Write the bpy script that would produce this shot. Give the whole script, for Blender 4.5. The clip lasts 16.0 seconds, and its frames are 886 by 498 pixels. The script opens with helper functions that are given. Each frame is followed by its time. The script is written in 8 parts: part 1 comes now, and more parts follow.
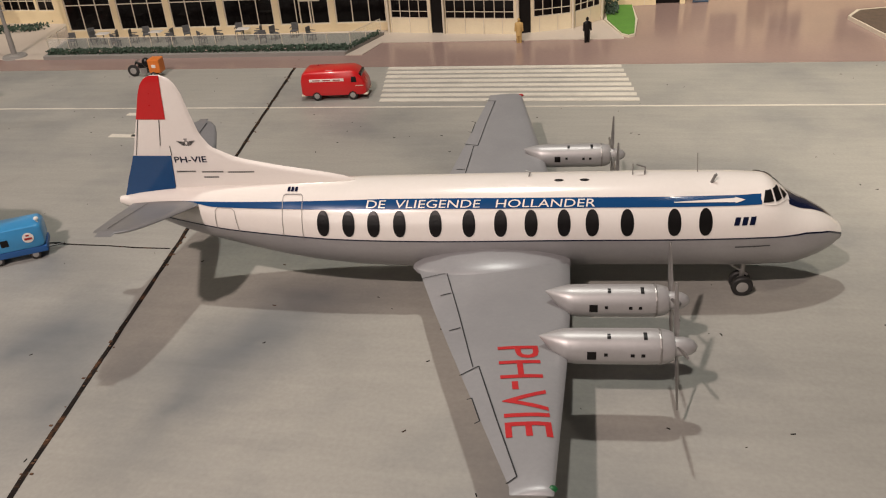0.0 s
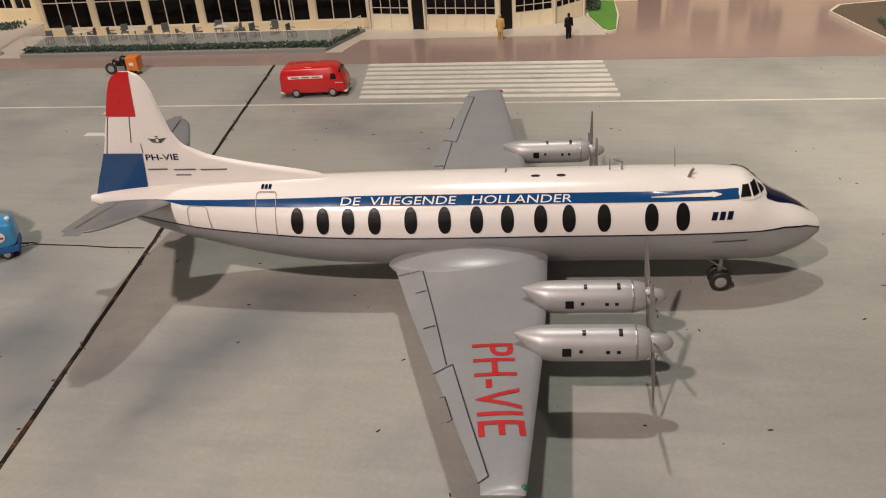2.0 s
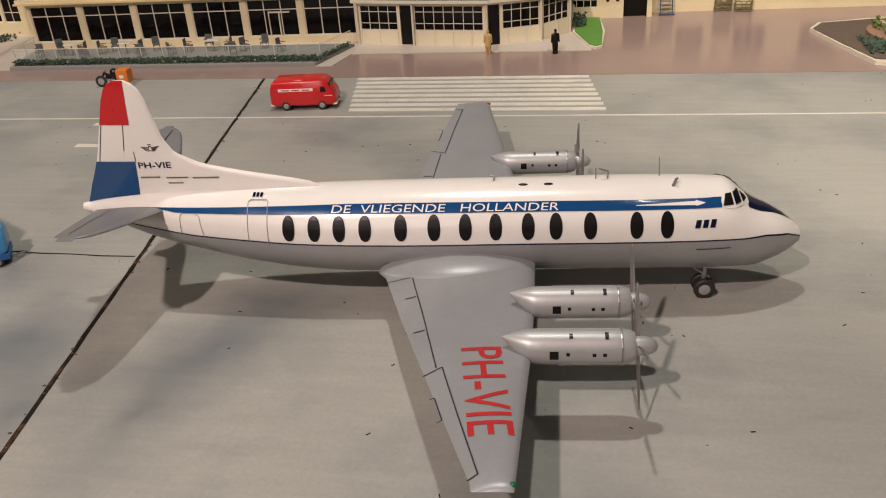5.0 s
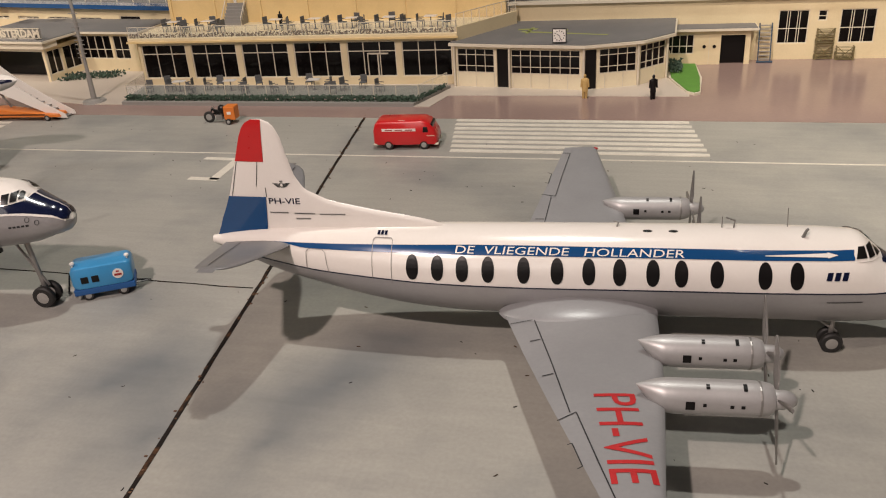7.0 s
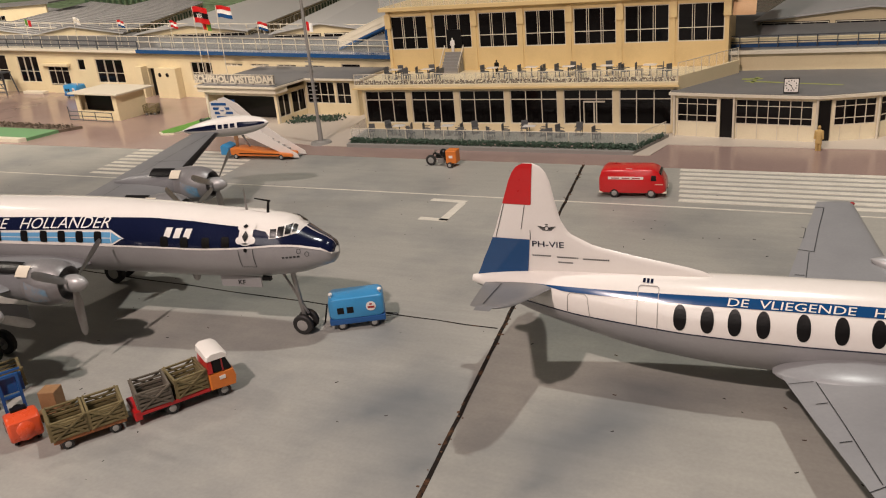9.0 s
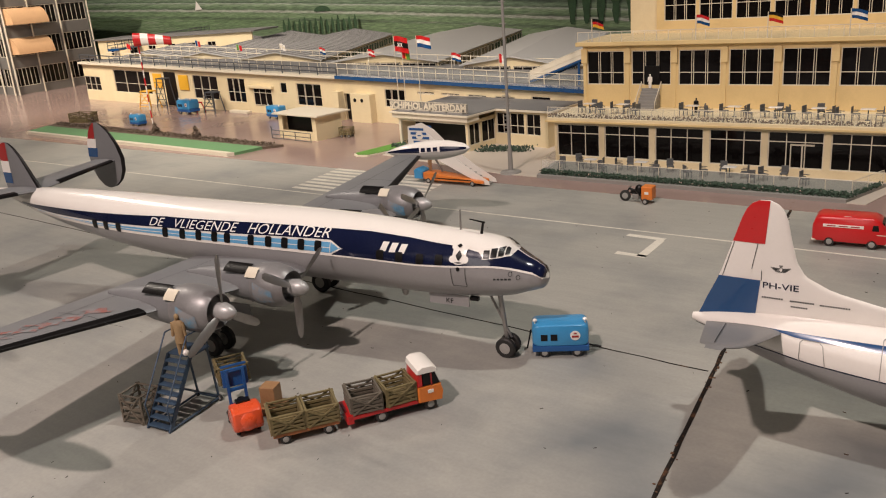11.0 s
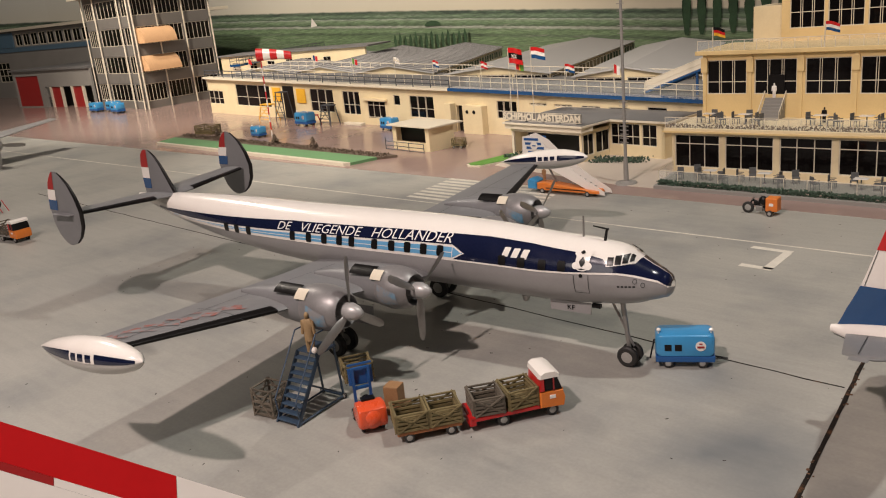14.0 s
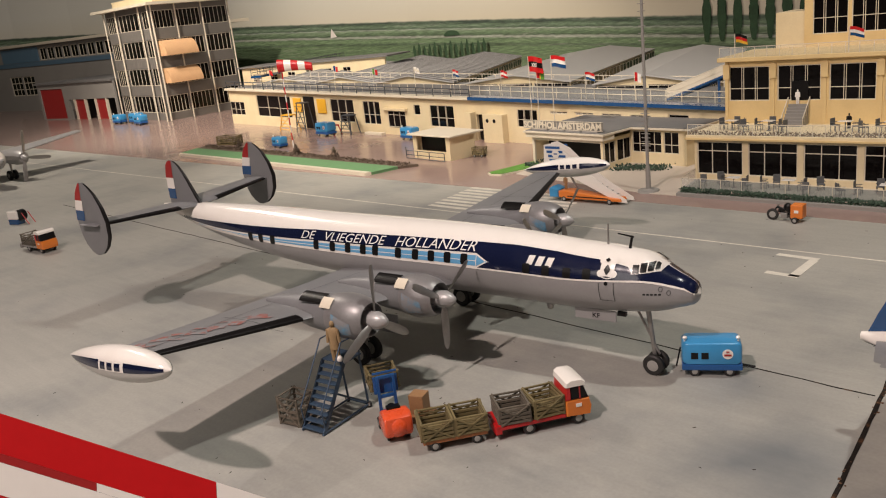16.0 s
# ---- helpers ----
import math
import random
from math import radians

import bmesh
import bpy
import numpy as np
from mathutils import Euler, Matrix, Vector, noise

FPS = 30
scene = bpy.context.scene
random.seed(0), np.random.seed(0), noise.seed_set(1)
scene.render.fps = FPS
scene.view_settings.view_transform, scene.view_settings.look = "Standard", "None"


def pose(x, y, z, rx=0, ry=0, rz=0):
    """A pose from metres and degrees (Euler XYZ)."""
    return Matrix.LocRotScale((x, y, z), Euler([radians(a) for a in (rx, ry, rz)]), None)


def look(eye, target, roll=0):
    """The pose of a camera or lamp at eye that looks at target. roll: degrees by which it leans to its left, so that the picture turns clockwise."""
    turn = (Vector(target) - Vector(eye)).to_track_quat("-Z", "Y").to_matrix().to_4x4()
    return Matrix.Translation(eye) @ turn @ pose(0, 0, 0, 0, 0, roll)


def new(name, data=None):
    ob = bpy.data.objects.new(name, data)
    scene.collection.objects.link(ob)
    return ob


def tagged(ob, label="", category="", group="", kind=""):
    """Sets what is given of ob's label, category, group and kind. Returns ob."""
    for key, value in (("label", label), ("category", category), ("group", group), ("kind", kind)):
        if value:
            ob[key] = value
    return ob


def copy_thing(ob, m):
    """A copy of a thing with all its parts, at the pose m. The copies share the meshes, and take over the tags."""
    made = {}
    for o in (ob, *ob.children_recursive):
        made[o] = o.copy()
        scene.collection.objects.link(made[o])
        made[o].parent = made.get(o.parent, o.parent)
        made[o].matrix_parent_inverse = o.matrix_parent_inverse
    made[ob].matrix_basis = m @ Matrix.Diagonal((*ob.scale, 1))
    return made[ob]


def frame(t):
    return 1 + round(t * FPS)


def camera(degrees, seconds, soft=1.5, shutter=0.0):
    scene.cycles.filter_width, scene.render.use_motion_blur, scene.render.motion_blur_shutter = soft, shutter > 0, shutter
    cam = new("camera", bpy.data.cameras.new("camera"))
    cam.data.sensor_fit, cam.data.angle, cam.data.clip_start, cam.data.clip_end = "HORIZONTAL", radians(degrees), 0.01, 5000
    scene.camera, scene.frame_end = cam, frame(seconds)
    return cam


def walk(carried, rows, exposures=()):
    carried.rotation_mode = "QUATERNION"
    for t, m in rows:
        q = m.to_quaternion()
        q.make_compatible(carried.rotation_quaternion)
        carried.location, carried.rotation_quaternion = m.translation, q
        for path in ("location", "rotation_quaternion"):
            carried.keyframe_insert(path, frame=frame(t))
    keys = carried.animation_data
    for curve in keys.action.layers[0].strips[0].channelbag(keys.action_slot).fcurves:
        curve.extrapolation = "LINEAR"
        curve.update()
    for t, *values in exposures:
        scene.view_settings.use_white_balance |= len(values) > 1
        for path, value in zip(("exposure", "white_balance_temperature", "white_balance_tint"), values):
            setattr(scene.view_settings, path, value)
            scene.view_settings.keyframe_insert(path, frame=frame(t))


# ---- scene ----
cam = camera(56.2, 16.0, 1.1)
PATH = [
    (0, (0.269, 0.248, 0.343), (-0.093, 1.951, -0.64), -4.3),
    (0.5, (0.267, 0.247, 0.346), (-0.085, 1.952, -0.638), -4.2),
    (1, (0.269, 0.246, 0.345), (-0.077, 1.953, -0.638), -4.2),
    (1.5, (0.273, 0.25, 0.342), (-0.067, 1.957, -0.643), -4.2),
    (2, (0.277, 0.255, 0.338), (-0.059, 1.961, -0.65), -4.3),
    (2.5, (0.277, 0.253, 0.331), (-0.053, 1.959, -0.659), -4.4),
    (3, (0.279, 0.252, 0.325), (-0.038, 1.959, -0.667), -4.2),
    (5.3, (0.276, 0.243, 0.337), (-0.03, 1.981, -0.605), -3.6),
    (5.5, (0.271, 0.244, 0.336), (-0.044, 1.985, -0.597), -3.6),
    (6, (0.259, 0.24, 0.341), (-0.087, 1.985, -0.572), -3.6),
    (6.5, (0.248, 0.234, 0.343), (-0.141, 1.982, -0.546), -3.6),
    (7, (0.234, 0.231, 0.344), (-0.218, 1.977, -0.52), -3.7),
    (7.5, (0.213, 0.222, 0.345), (-0.319, 1.961, -0.488), -4.1),
    (8, (0.198, 0.217, 0.35), (-0.428, 1.941, -0.447), -4.6),
    (8.5, (0.182, 0.214, 0.351), (-0.541, 1.915, -0.413), -5.1),
    (9, (0.16, 0.204, 0.349), (-0.66, 1.874, -0.385), -5.4),
    (9.5, (0.139, 0.195, 0.348), (-0.776, 1.826, -0.361), -5.6),
    (10, (0.121, 0.186, 0.346), (-0.884, 1.776, -0.334), -5.8),
    (10.2, (0.12, 0.183, 0.347), (-0.921, 1.756, -0.318), -5.8),
    (12.3, (0.104, 0.166, 0.342), (-1.151, 1.609, -0.244), -4.5),
    (12.5, (0.108, 0.163, 0.342), (-1.164, 1.589, -0.251), -5.5),
    (13, (0.106, 0.16, 0.343), (-1.194, 1.565, -0.24), -5.5),
    (13.5, (0.102, 0.157, 0.342), (-1.219, 1.544, -0.234), -5.6),
    (14, (0.104, 0.158, 0.341), (-1.234, 1.531, -0.231), -5.7),
    (14.5, (0.102, 0.156, 0.34), (-1.248, 1.519, -0.225), -5.8),
    (15, (0.101, 0.154, 0.339), (-1.259, 1.511, -0.22), -5.9),
    (15.5, (0.1, 0.153, 0.341), (-1.267, 1.504, -0.211), -6.1),
    (16, (0.101, 0.154, 0.341), (-1.272, 1.501, -0.205), -6.3),
]
walk(cam, [(t, look(eye, target, roll)) for t, eye, target, roll in PATH])

# ---- light: two warm and cool hall lamps over the model, dim hall around, added fills ----
world = bpy.data.worlds.new("hall_light")
scene.world = world
world.use_nodes = True
world.node_tree.nodes["Background"].inputs[0].default_value = (0.92, 0.97, 0.95, 1)
world.node_tree.nodes["Background"].inputs[1].default_value = 0.025


def disk_lamp(name, place, target, size, watts, colour):
    data = bpy.data.lights.new(name, "AREA")
    data.shape, data.size, data.energy, data.color = "DISK", size, watts, colour
    ob = new(name, data)
    ob.matrix_world = look(place, target)
    return ob


disk_lamp("hall_lamp_front", (-0.30, -0.50, 1.6), (-0.3, 0.7, 0), 0.07, 30.5, (1.0, 0.815, 0.755))
disk_lamp("hall_lamp_back", (0.14, 1.14, 1.8), (-0.1, 0.9, 0), 0.07, 14.0, (1.0, 0.975, 0.90))
# added fill that brightens the far left of the model
disk_lamp("hall_lamp_side", (-3.0, 0.8, 2.1), (-3.2, 1.6, 0), 0.12, 38.0, (1.0, 0.88, 0.76))
# added soft fill from behind the viewer, standing for the hall's glow
disk_lamp("hall_ceiling_glow", (-0.5, -2.4, 1.7), (-0.6, 1.4, 0.1), 1.6, 13.0, (1.0, 0.89, 0.82))


def fill_spot(name, place, target, watts, cone):
    """An added fill spot that brightens the terminal and its forecourt."""
    data = bpy.data.lights.new(name, "SPOT")
    data.energy, data.color, data.spot_size, data.spot_blend, data.shadow_soft_size = watts, (1.0, 0.88, 0.74), radians(cone), 0.7, 0.05
    ob = new(name, data)
    ob.matrix_world = look(place, target)


fill_spot("track_spot_terminal", (-0.35, 0.25, 1.75), (-0.35, 1.62, 0.10), 13.0, 42)
fill_spot("track_spot_pavilion", (0.70, 0.25, 1.75), (1.05, 1.40, 0.02), 135.0, 54)
fill_spot("track_spot_wing", (-1.5, 0.35, 1.75), (-1.45, 1.85, 0.10), 150.0, 46)
fill_spot("track_spot_tower", (-2.6, 0.6, 1.75), (-3.1, 2.4, 0.20), 250.0, 62)

# ---- materials ----


def mat(name, colour, rough=0.5, metal=0.0, vary=0.08, scale=60.0, bump=0.0, fine=400.0, coat=0.0, island=0.0, dirt=None, dirt_amount=0.0, dirt_scale=12.0, dirt_range=(0.48, 0.72), gloss=0.5):
    m = bpy.data.materials.new(name)
    m.use_nodes = True
    nt = m.node_tree
    b = nt.nodes["Principled BSDF"]
    b.inputs["Roughness"].default_value = rough
    b.inputs["Metallic"].default_value = metal
    b.inputs["Specular IOR Level"].default_value = gloss
    b.inputs["Coat Weight"].default_value = coat
    tc = nt.nodes.new("ShaderNodeTexCoord")
    n1 = nt.nodes.new("ShaderNodeTexNoise")
    n1.inputs["Scale"].default_value = scale
    n1.inputs["Detail"].default_value = 5
    nt.links.new(tc.outputs["Object"], n1.inputs["Vector"])
    n2 = nt.nodes.new("ShaderNodeTexNoise")
    n2.inputs["Scale"].default_value = fine
    n2.inputs["Detail"].default_value = 3
    nt.links.new(tc.outputs["Object"], n2.inputs["Vector"])
    add = nt.nodes.new("ShaderNodeMath")
    add.operation = "ADD"
    nt.links.new(n1.outputs["Fac"], add.inputs[0])
    nt.links.new(n2.outputs["Fac"], add.inputs[1])
    mr = nt.nodes.new("ShaderNodeMapRange")
    mr.inputs["From Min"].default_value, mr.inputs["From Max"].default_value = 0.6, 1.4
    mr.inputs["To Min"].default_value, mr.inputs["To Max"].default_value = 1 - vary, 1 + vary
    nt.links.new(add.outputs[0], mr.inputs["Value"])
    vm = nt.nodes.new("ShaderNodeVectorMath")
    vm.operation = "SCALE"
    vm.inputs[0].default_value = colour[:3]
    nt.links.new(mr.outputs[0], vm.inputs["Scale"])
    out = vm.outputs[0]
    if island:
        oi = nt.nodes.new("ShaderNodeObjectInfo")
        mi = nt.nodes.new("ShaderNodeMapRange")
        mi.inputs["To Min"].default_value, mi.inputs["To Max"].default_value = 1 - island, 1 + island
        nt.links.new(oi.outputs["Random"], mi.inputs["Value"])
        v2 = nt.nodes.new("ShaderNodeVectorMath")
        v2.operation = "SCALE"
        nt.links.new(out, v2.inputs[0])
        nt.links.new(mi.outputs[0], v2.inputs["Scale"])
        out = v2.outputs[0]
    if dirt:
        n3 = nt.nodes.new("ShaderNodeTexNoise")
        n3.inputs["Scale"].default_value = dirt_scale
        n3.inputs["Detail"].default_value = 7
        n3.inputs["Roughness"].default_value = 0.62
        nt.links.new(tc.outputs["Object"], n3.inputs["Vector"])
        r = nt.nodes.new("ShaderNodeMapRange")
        r.inputs["From Min"].default_value, r.inputs["From Max"].default_value = dirt_range
        r.inputs["To Max"].default_value = dirt_amount
        nt.links.new(n3.outputs["Fac"], r.inputs["Value"])
        mx = nt.nodes.new("ShaderNodeMix")
        mx.data_type = "RGBA"
        nt.links.new(r.outputs[0], mx.inputs["Factor"])
        nt.links.new(out, mx.inputs["A"])
        mx.inputs["B"].default_value = (*dirt[:3], 1)
        out = mx.outputs["Result"]
    nt.links.new(out, b.inputs["Base Color"])
    rr = nt.nodes.new("ShaderNodeMapRange")
    rr.inputs["To Min"].default_value, rr.inputs["To Max"].default_value = max(0.02, rough - 0.08), min(1, rough + 0.08)
    nt.links.new(n1.outputs["Fac"], rr.inputs["Value"])
    nt.links.new(rr.outputs[0], b.inputs["Roughness"])
    if bump:
        bp = nt.nodes.new("ShaderNodeBump")
        bp.inputs["Strength"].default_value = bump
        bp.inputs["Distance"].default_value = 0.0006
        nt.links.new(n2.outputs["Fac"], bp.inputs["Height"])
        nt.links.new(bp.outputs[0], b.inputs["Normal"])
    return m


def glass_mat(name, tint=(0.9, 0.95, 0.93), alpha=0.16):
    m = bpy.data.materials.new(name)
    m.use_nodes = True
    nt = m.node_tree
    b = nt.nodes["Principled BSDF"]
    b.inputs["Base Color"].default_value = (*tint, 1)
    b.inputs["Roughness"].default_value = 0.08
    b.inputs["Alpha"].default_value = alpha
    return m


FAINT = mat("faint_panel_line", (0.30, 0.28, 0.26), 0.6, vary=0.2, scale=90)


def apron_mat(name, base, blotch_tone, marks):
    """Brushed apron paint: cloudy tone, brush streaks and soft darker patches of (x, y, rx, ry, turn, strength)."""
    m = mat(name, base, 0.47, vary=0.10, scale=5, bump=0.06, fine=320, dirt=blotch_tone, dirt_amount=0.60, dirt_scale=5.5, dirt_range=(0.46, 0.72))
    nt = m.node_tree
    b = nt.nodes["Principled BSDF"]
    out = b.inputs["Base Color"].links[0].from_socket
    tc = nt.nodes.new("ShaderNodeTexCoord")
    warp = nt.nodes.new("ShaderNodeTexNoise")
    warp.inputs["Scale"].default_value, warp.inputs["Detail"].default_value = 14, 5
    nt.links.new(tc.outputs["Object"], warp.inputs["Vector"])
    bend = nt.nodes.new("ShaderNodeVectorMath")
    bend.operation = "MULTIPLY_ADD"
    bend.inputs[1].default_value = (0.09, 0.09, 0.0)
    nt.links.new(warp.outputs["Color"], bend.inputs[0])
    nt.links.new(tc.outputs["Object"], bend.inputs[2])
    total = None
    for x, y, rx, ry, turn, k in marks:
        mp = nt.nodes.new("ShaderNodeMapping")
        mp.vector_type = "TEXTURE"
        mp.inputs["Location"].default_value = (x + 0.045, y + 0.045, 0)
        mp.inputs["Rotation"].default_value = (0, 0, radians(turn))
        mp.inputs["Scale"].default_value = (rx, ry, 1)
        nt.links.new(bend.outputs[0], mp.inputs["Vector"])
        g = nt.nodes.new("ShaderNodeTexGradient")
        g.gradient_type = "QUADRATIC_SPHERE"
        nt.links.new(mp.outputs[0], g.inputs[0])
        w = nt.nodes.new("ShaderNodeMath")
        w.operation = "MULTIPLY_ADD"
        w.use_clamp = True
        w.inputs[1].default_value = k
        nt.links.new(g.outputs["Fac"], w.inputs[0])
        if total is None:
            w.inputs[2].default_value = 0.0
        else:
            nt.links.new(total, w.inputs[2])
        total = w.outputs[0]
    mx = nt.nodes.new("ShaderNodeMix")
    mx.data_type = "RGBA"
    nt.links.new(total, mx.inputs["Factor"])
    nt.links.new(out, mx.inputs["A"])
    mx.inputs["B"].default_value = (*blotch_tone, 1)
    # fine brush streaks across the boards, lighter and darker
    mp = nt.nodes.new("ShaderNodeMapping")
    mp.inputs["Rotation"].default_value = (0, 0, radians(38))
    mp.inputs["Scale"].default_value = (6, 46, 1)
    nt.links.new(tc.outputs["Object"], mp.inputs["Vector"])
    st = nt.nodes.new("ShaderNodeTexNoise")
    st.inputs["Scale"].default_value, st.inputs["Detail"].default_value = 2.2, 6
    nt.links.new(mp.outputs[0], st.inputs["Vector"])
    mr = nt.nodes.new("ShaderNodeMapRange")
    mr.inputs["From Min"].default_value, mr.inputs["From Max"].default_value = 0.3, 0.7
    mr.inputs["To Min"].default_value, mr.inputs["To Max"].default_value = 0.95, 1.05
    nt.links.new(st.outputs["Fac"], mr.inputs["Value"])
    sc = nt.nodes.new("ShaderNodeVectorMath")
    sc.operation = "SCALE"
    nt.links.new(mx.outputs["Result"], sc.inputs[0])
    nt.links.new(mr.outputs[0], sc.inputs["Scale"])
    nt.links.new(sc.outputs[0], b.inputs["Base Color"])
    return m


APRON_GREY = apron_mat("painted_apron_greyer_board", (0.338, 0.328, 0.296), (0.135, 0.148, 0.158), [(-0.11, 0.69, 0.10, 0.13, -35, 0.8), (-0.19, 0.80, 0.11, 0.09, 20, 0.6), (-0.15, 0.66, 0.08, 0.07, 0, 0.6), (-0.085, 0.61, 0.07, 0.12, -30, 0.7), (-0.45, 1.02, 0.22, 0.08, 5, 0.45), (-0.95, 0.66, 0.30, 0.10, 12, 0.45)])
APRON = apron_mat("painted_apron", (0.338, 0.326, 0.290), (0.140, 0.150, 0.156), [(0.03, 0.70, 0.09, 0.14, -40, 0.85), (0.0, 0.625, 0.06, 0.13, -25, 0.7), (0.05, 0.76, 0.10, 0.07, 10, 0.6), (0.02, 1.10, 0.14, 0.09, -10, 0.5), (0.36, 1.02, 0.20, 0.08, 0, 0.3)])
PINK = mat("pinkish_forecourt_paint", (0.30, 0.21, 0.185), 0.20, vary=0.06, scale=9, bump=0.1, fine=220, dirt=(0.25, 0.185, 0.165), dirt_amount=0.35, dirt_scale=7)
PALE = mat("pale_pavement", (0.52, 0.45, 0.38), 0.5, vary=0.06, scale=14, bump=0.15)
LINE = mat("white_road_paint", (0.64, 0.60, 0.52), 0.6, vary=0.08, scale=40, bump=0.1, dirt=(0.44, 0.42, 0.37), dirt_amount=0.6, dirt_scale=30)
JOINT = mat("tarry_joint", (0.014, 0.011, 0.009), 0.9, vary=0.3, scale=90, bump=0.5, dirt=(0.13, 0.062, 0.03), dirt_amount=0.8, dirt_scale=70, dirt_range=(0.54, 0.68), gloss=0.15)
WHITE = mat("gloss_white_paint", (0.82, 0.775, 0.72), 0.20, vary=0.02, scale=30, coat=0.4, dirt=(0.68, 0.62, 0.54), dirt_amount=0.16, dirt_scale=28)
GREYP = mat("aluminium_grey_paint", (0.33, 0.32, 0.32), 0.34, 0.25, vary=0.05, scale=40, bump=0.03, dirt=(0.27, 0.265, 0.27), dirt_amount=0.4, dirt_scale=18)
GREYL = mat("light_grey_wing_paint", (0.30, 0.30, 0.305), 0.38, 0.15, vary=0.06, scale=26, bump=0.03, dirt=(0.235, 0.235, 0.24), dirt_amount=0.55, dirt_scale=10)
GREYW = mat("dark_grey_wing_paint", (0.205, 0.205, 0.21), 0.42, 0.1, vary=0.06, scale=26, bump=0.03, dirt=(0.14, 0.14, 0.145), dirt_amount=0.4, dirt_scale=12)
GREYT = mat("mid_grey_tailplane_paint", (0.185, 0.183, 0.185), 0.42, 0.1, vary=0.08, scale=30, bump=0.03, dirt=(0.13, 0.13, 0.132), dirt_amount=0.4, dirt_scale=22)
SILVER = mat("silver_dope", (0.40, 0.39, 0.385), 0.40, 0.30, vary=0.05, scale=60, bump=0.03)
COWL = mat("dull_cowling_metal", (0.255, 0.245, 0.245), 0.40, 0.35, vary=0.08, scale=50, bump=0.04, dirt=(0.16, 0.155, 0.155), dirt_amount=0.4, dirt_scale=30)
STEEL = mat("dull_steel", (0.33, 0.315, 0.30), 0.38, 0.7, vary=0.08, scale=120)
BLUE = mat("royal_blue_paint", (0.008, 0.060, 0.18), 0.16, vary=0.04, scale=50, coat=0.5)
NAVY = mat("navy_blue_paint", (0.006, 0.009, 0.034), 0.16, vary=0.05, scale=50, coat=0.6)
SKYB = mat("light_blue_paint", (0.13, 0.36, 0.60), 0.3, vary=0.05, scale=60)
RED = mat("signal_red_paint", (0.52, 0.010, 0.012), 0.30, vary=0.05, scale=60, coat=0.3)
DARKRED = mat("dark_red_paint", (0.33, 0.02, 0.02), 0.35, vary=0.06, scale=60)
# black paint, and also the shade painted into doorways and other openings
BLACK = mat("black_paint_and_shade", (0.007, 0.006, 0.006), 0.32, vary=0.1, scale=80, gloss=0.25)
HUBG = mat("grey_wheel_hub", (0.34, 0.33, 0.31), 0.5, 0.2, vary=0.1)
LINEB = mat("ink_line", (0.02, 0.02, 0.022), 0.5, vary=0.05)
RUBBER = mat("tyre_rubber", (0.018, 0.017, 0.016), 0.62, vary=0.15, scale=150, bump=0.1)
CREAM = mat("cream_wall_paint", (0.72, 0.60, 0.38), 0.52, vary=0.05, scale=18, bump=0.06, dirt=(0.53, 0.40, 0.22), dirt_amount=0.35, dirt_scale=14)
CREAMD = mat("ochre_cream_paint", (0.70, 0.52, 0.25), 0.52, vary=0.05, scale=18, bump=0.06, dirt=(0.48, 0.34, 0.16), dirt_amount=0.4, dirt_scale=14)
TRIM = mat("off_white_trim", (0.66, 0.59, 0.47), 0.45, vary=0.05, scale=60)
PANE = mat("black_window_glass", (0.005, 0.004, 0.004), 0.08, vary=0.1, scale=60, gloss=0.2)
ROOFG = mat("grey_roof_felt", (0.155, 0.15, 0.148), 0.62, vary=0.1, scale=26, bump=0.2, dirt=(0.22, 0.21, 0.20), dirt_amount=0.5, dirt_scale=16)
SHEDR = mat("corrugated_grey_roof", (0.40, 0.39, 0.38), 0.5, vary=0.08, scale=20, bump=0.1)
DKRAIL = mat("dark_railing_paint", (0.05, 0.055, 0.065), 0.5, vary=0.1)
GRASS = mat("flocked_lawn", (0.10, 0.25, 0.035), 0.9, vary=0.18, scale=60, bump=1.0, fine=900)
BEDG = mat("pale_green_lawn", (0.13, 0.27, 0.12), 0.85, vary=0.10, scale=40, bump=0.6, fine=900)
SOIL = mat("brown_earth", (0.12, 0.085, 0.06), 0.95, vary=0.3, scale=120, bump=1.0, fine=900)
LEAF = mat("hedge_foam", (0.050, 0.082, 0.055), 0.95, vary=0.6, scale=220, bump=1.0, fine=900)
ORANGE = mat("orange_paint", (0.68, 0.19, 0.03), 0.35, vary=0.06, scale=80)
ORANGER = mat("red_orange_paint", (0.70, 0.085, 0.025), 0.28, vary=0.05, scale=80, coat=0.3)
YELLOW = mat("amber_paint", (0.75, 0.40, 0.03), 0.45, vary=0.05)
GPUB = mat("sky_blue_van_paint", (0.045, 0.26, 0.52), 0.34, vary=0.05, scale=60, coat=0.2)
GPUD = mat("deep_blue_skirt_paint", (0.015, 0.09, 0.28), 0.4, vary=0.06, scale=60)
STAIRB = mat("slate_blue_ladder_paint", (0.040, 0.070, 0.115), 0.45, vary=0.15, scale=120)
CRATE = mat("olive_crate_wood", (0.16, 0.125, 0.055), 0.75, vary=0.25, scale=120, bump=0.4, island=0.2)
CRATEG = mat("weathered_grey_crate_wood", (0.12, 0.10, 0.075), 0.8, vary=0.25, scale=120, bump=0.4, island=0.2)
WOOD = mat("plain_brown_wood", (0.30, 0.165, 0.075), 0.6, vary=0.15, scale=90, bump=0.2)
SKIN = mat("painted_figure_tan", (0.30, 0.20, 0.10), 0.7, vary=0.12, scale=200)
COATM = mat("tan_coat_paint", (0.50, 0.33, 0.12), 0.7, vary=0.12, scale=200)
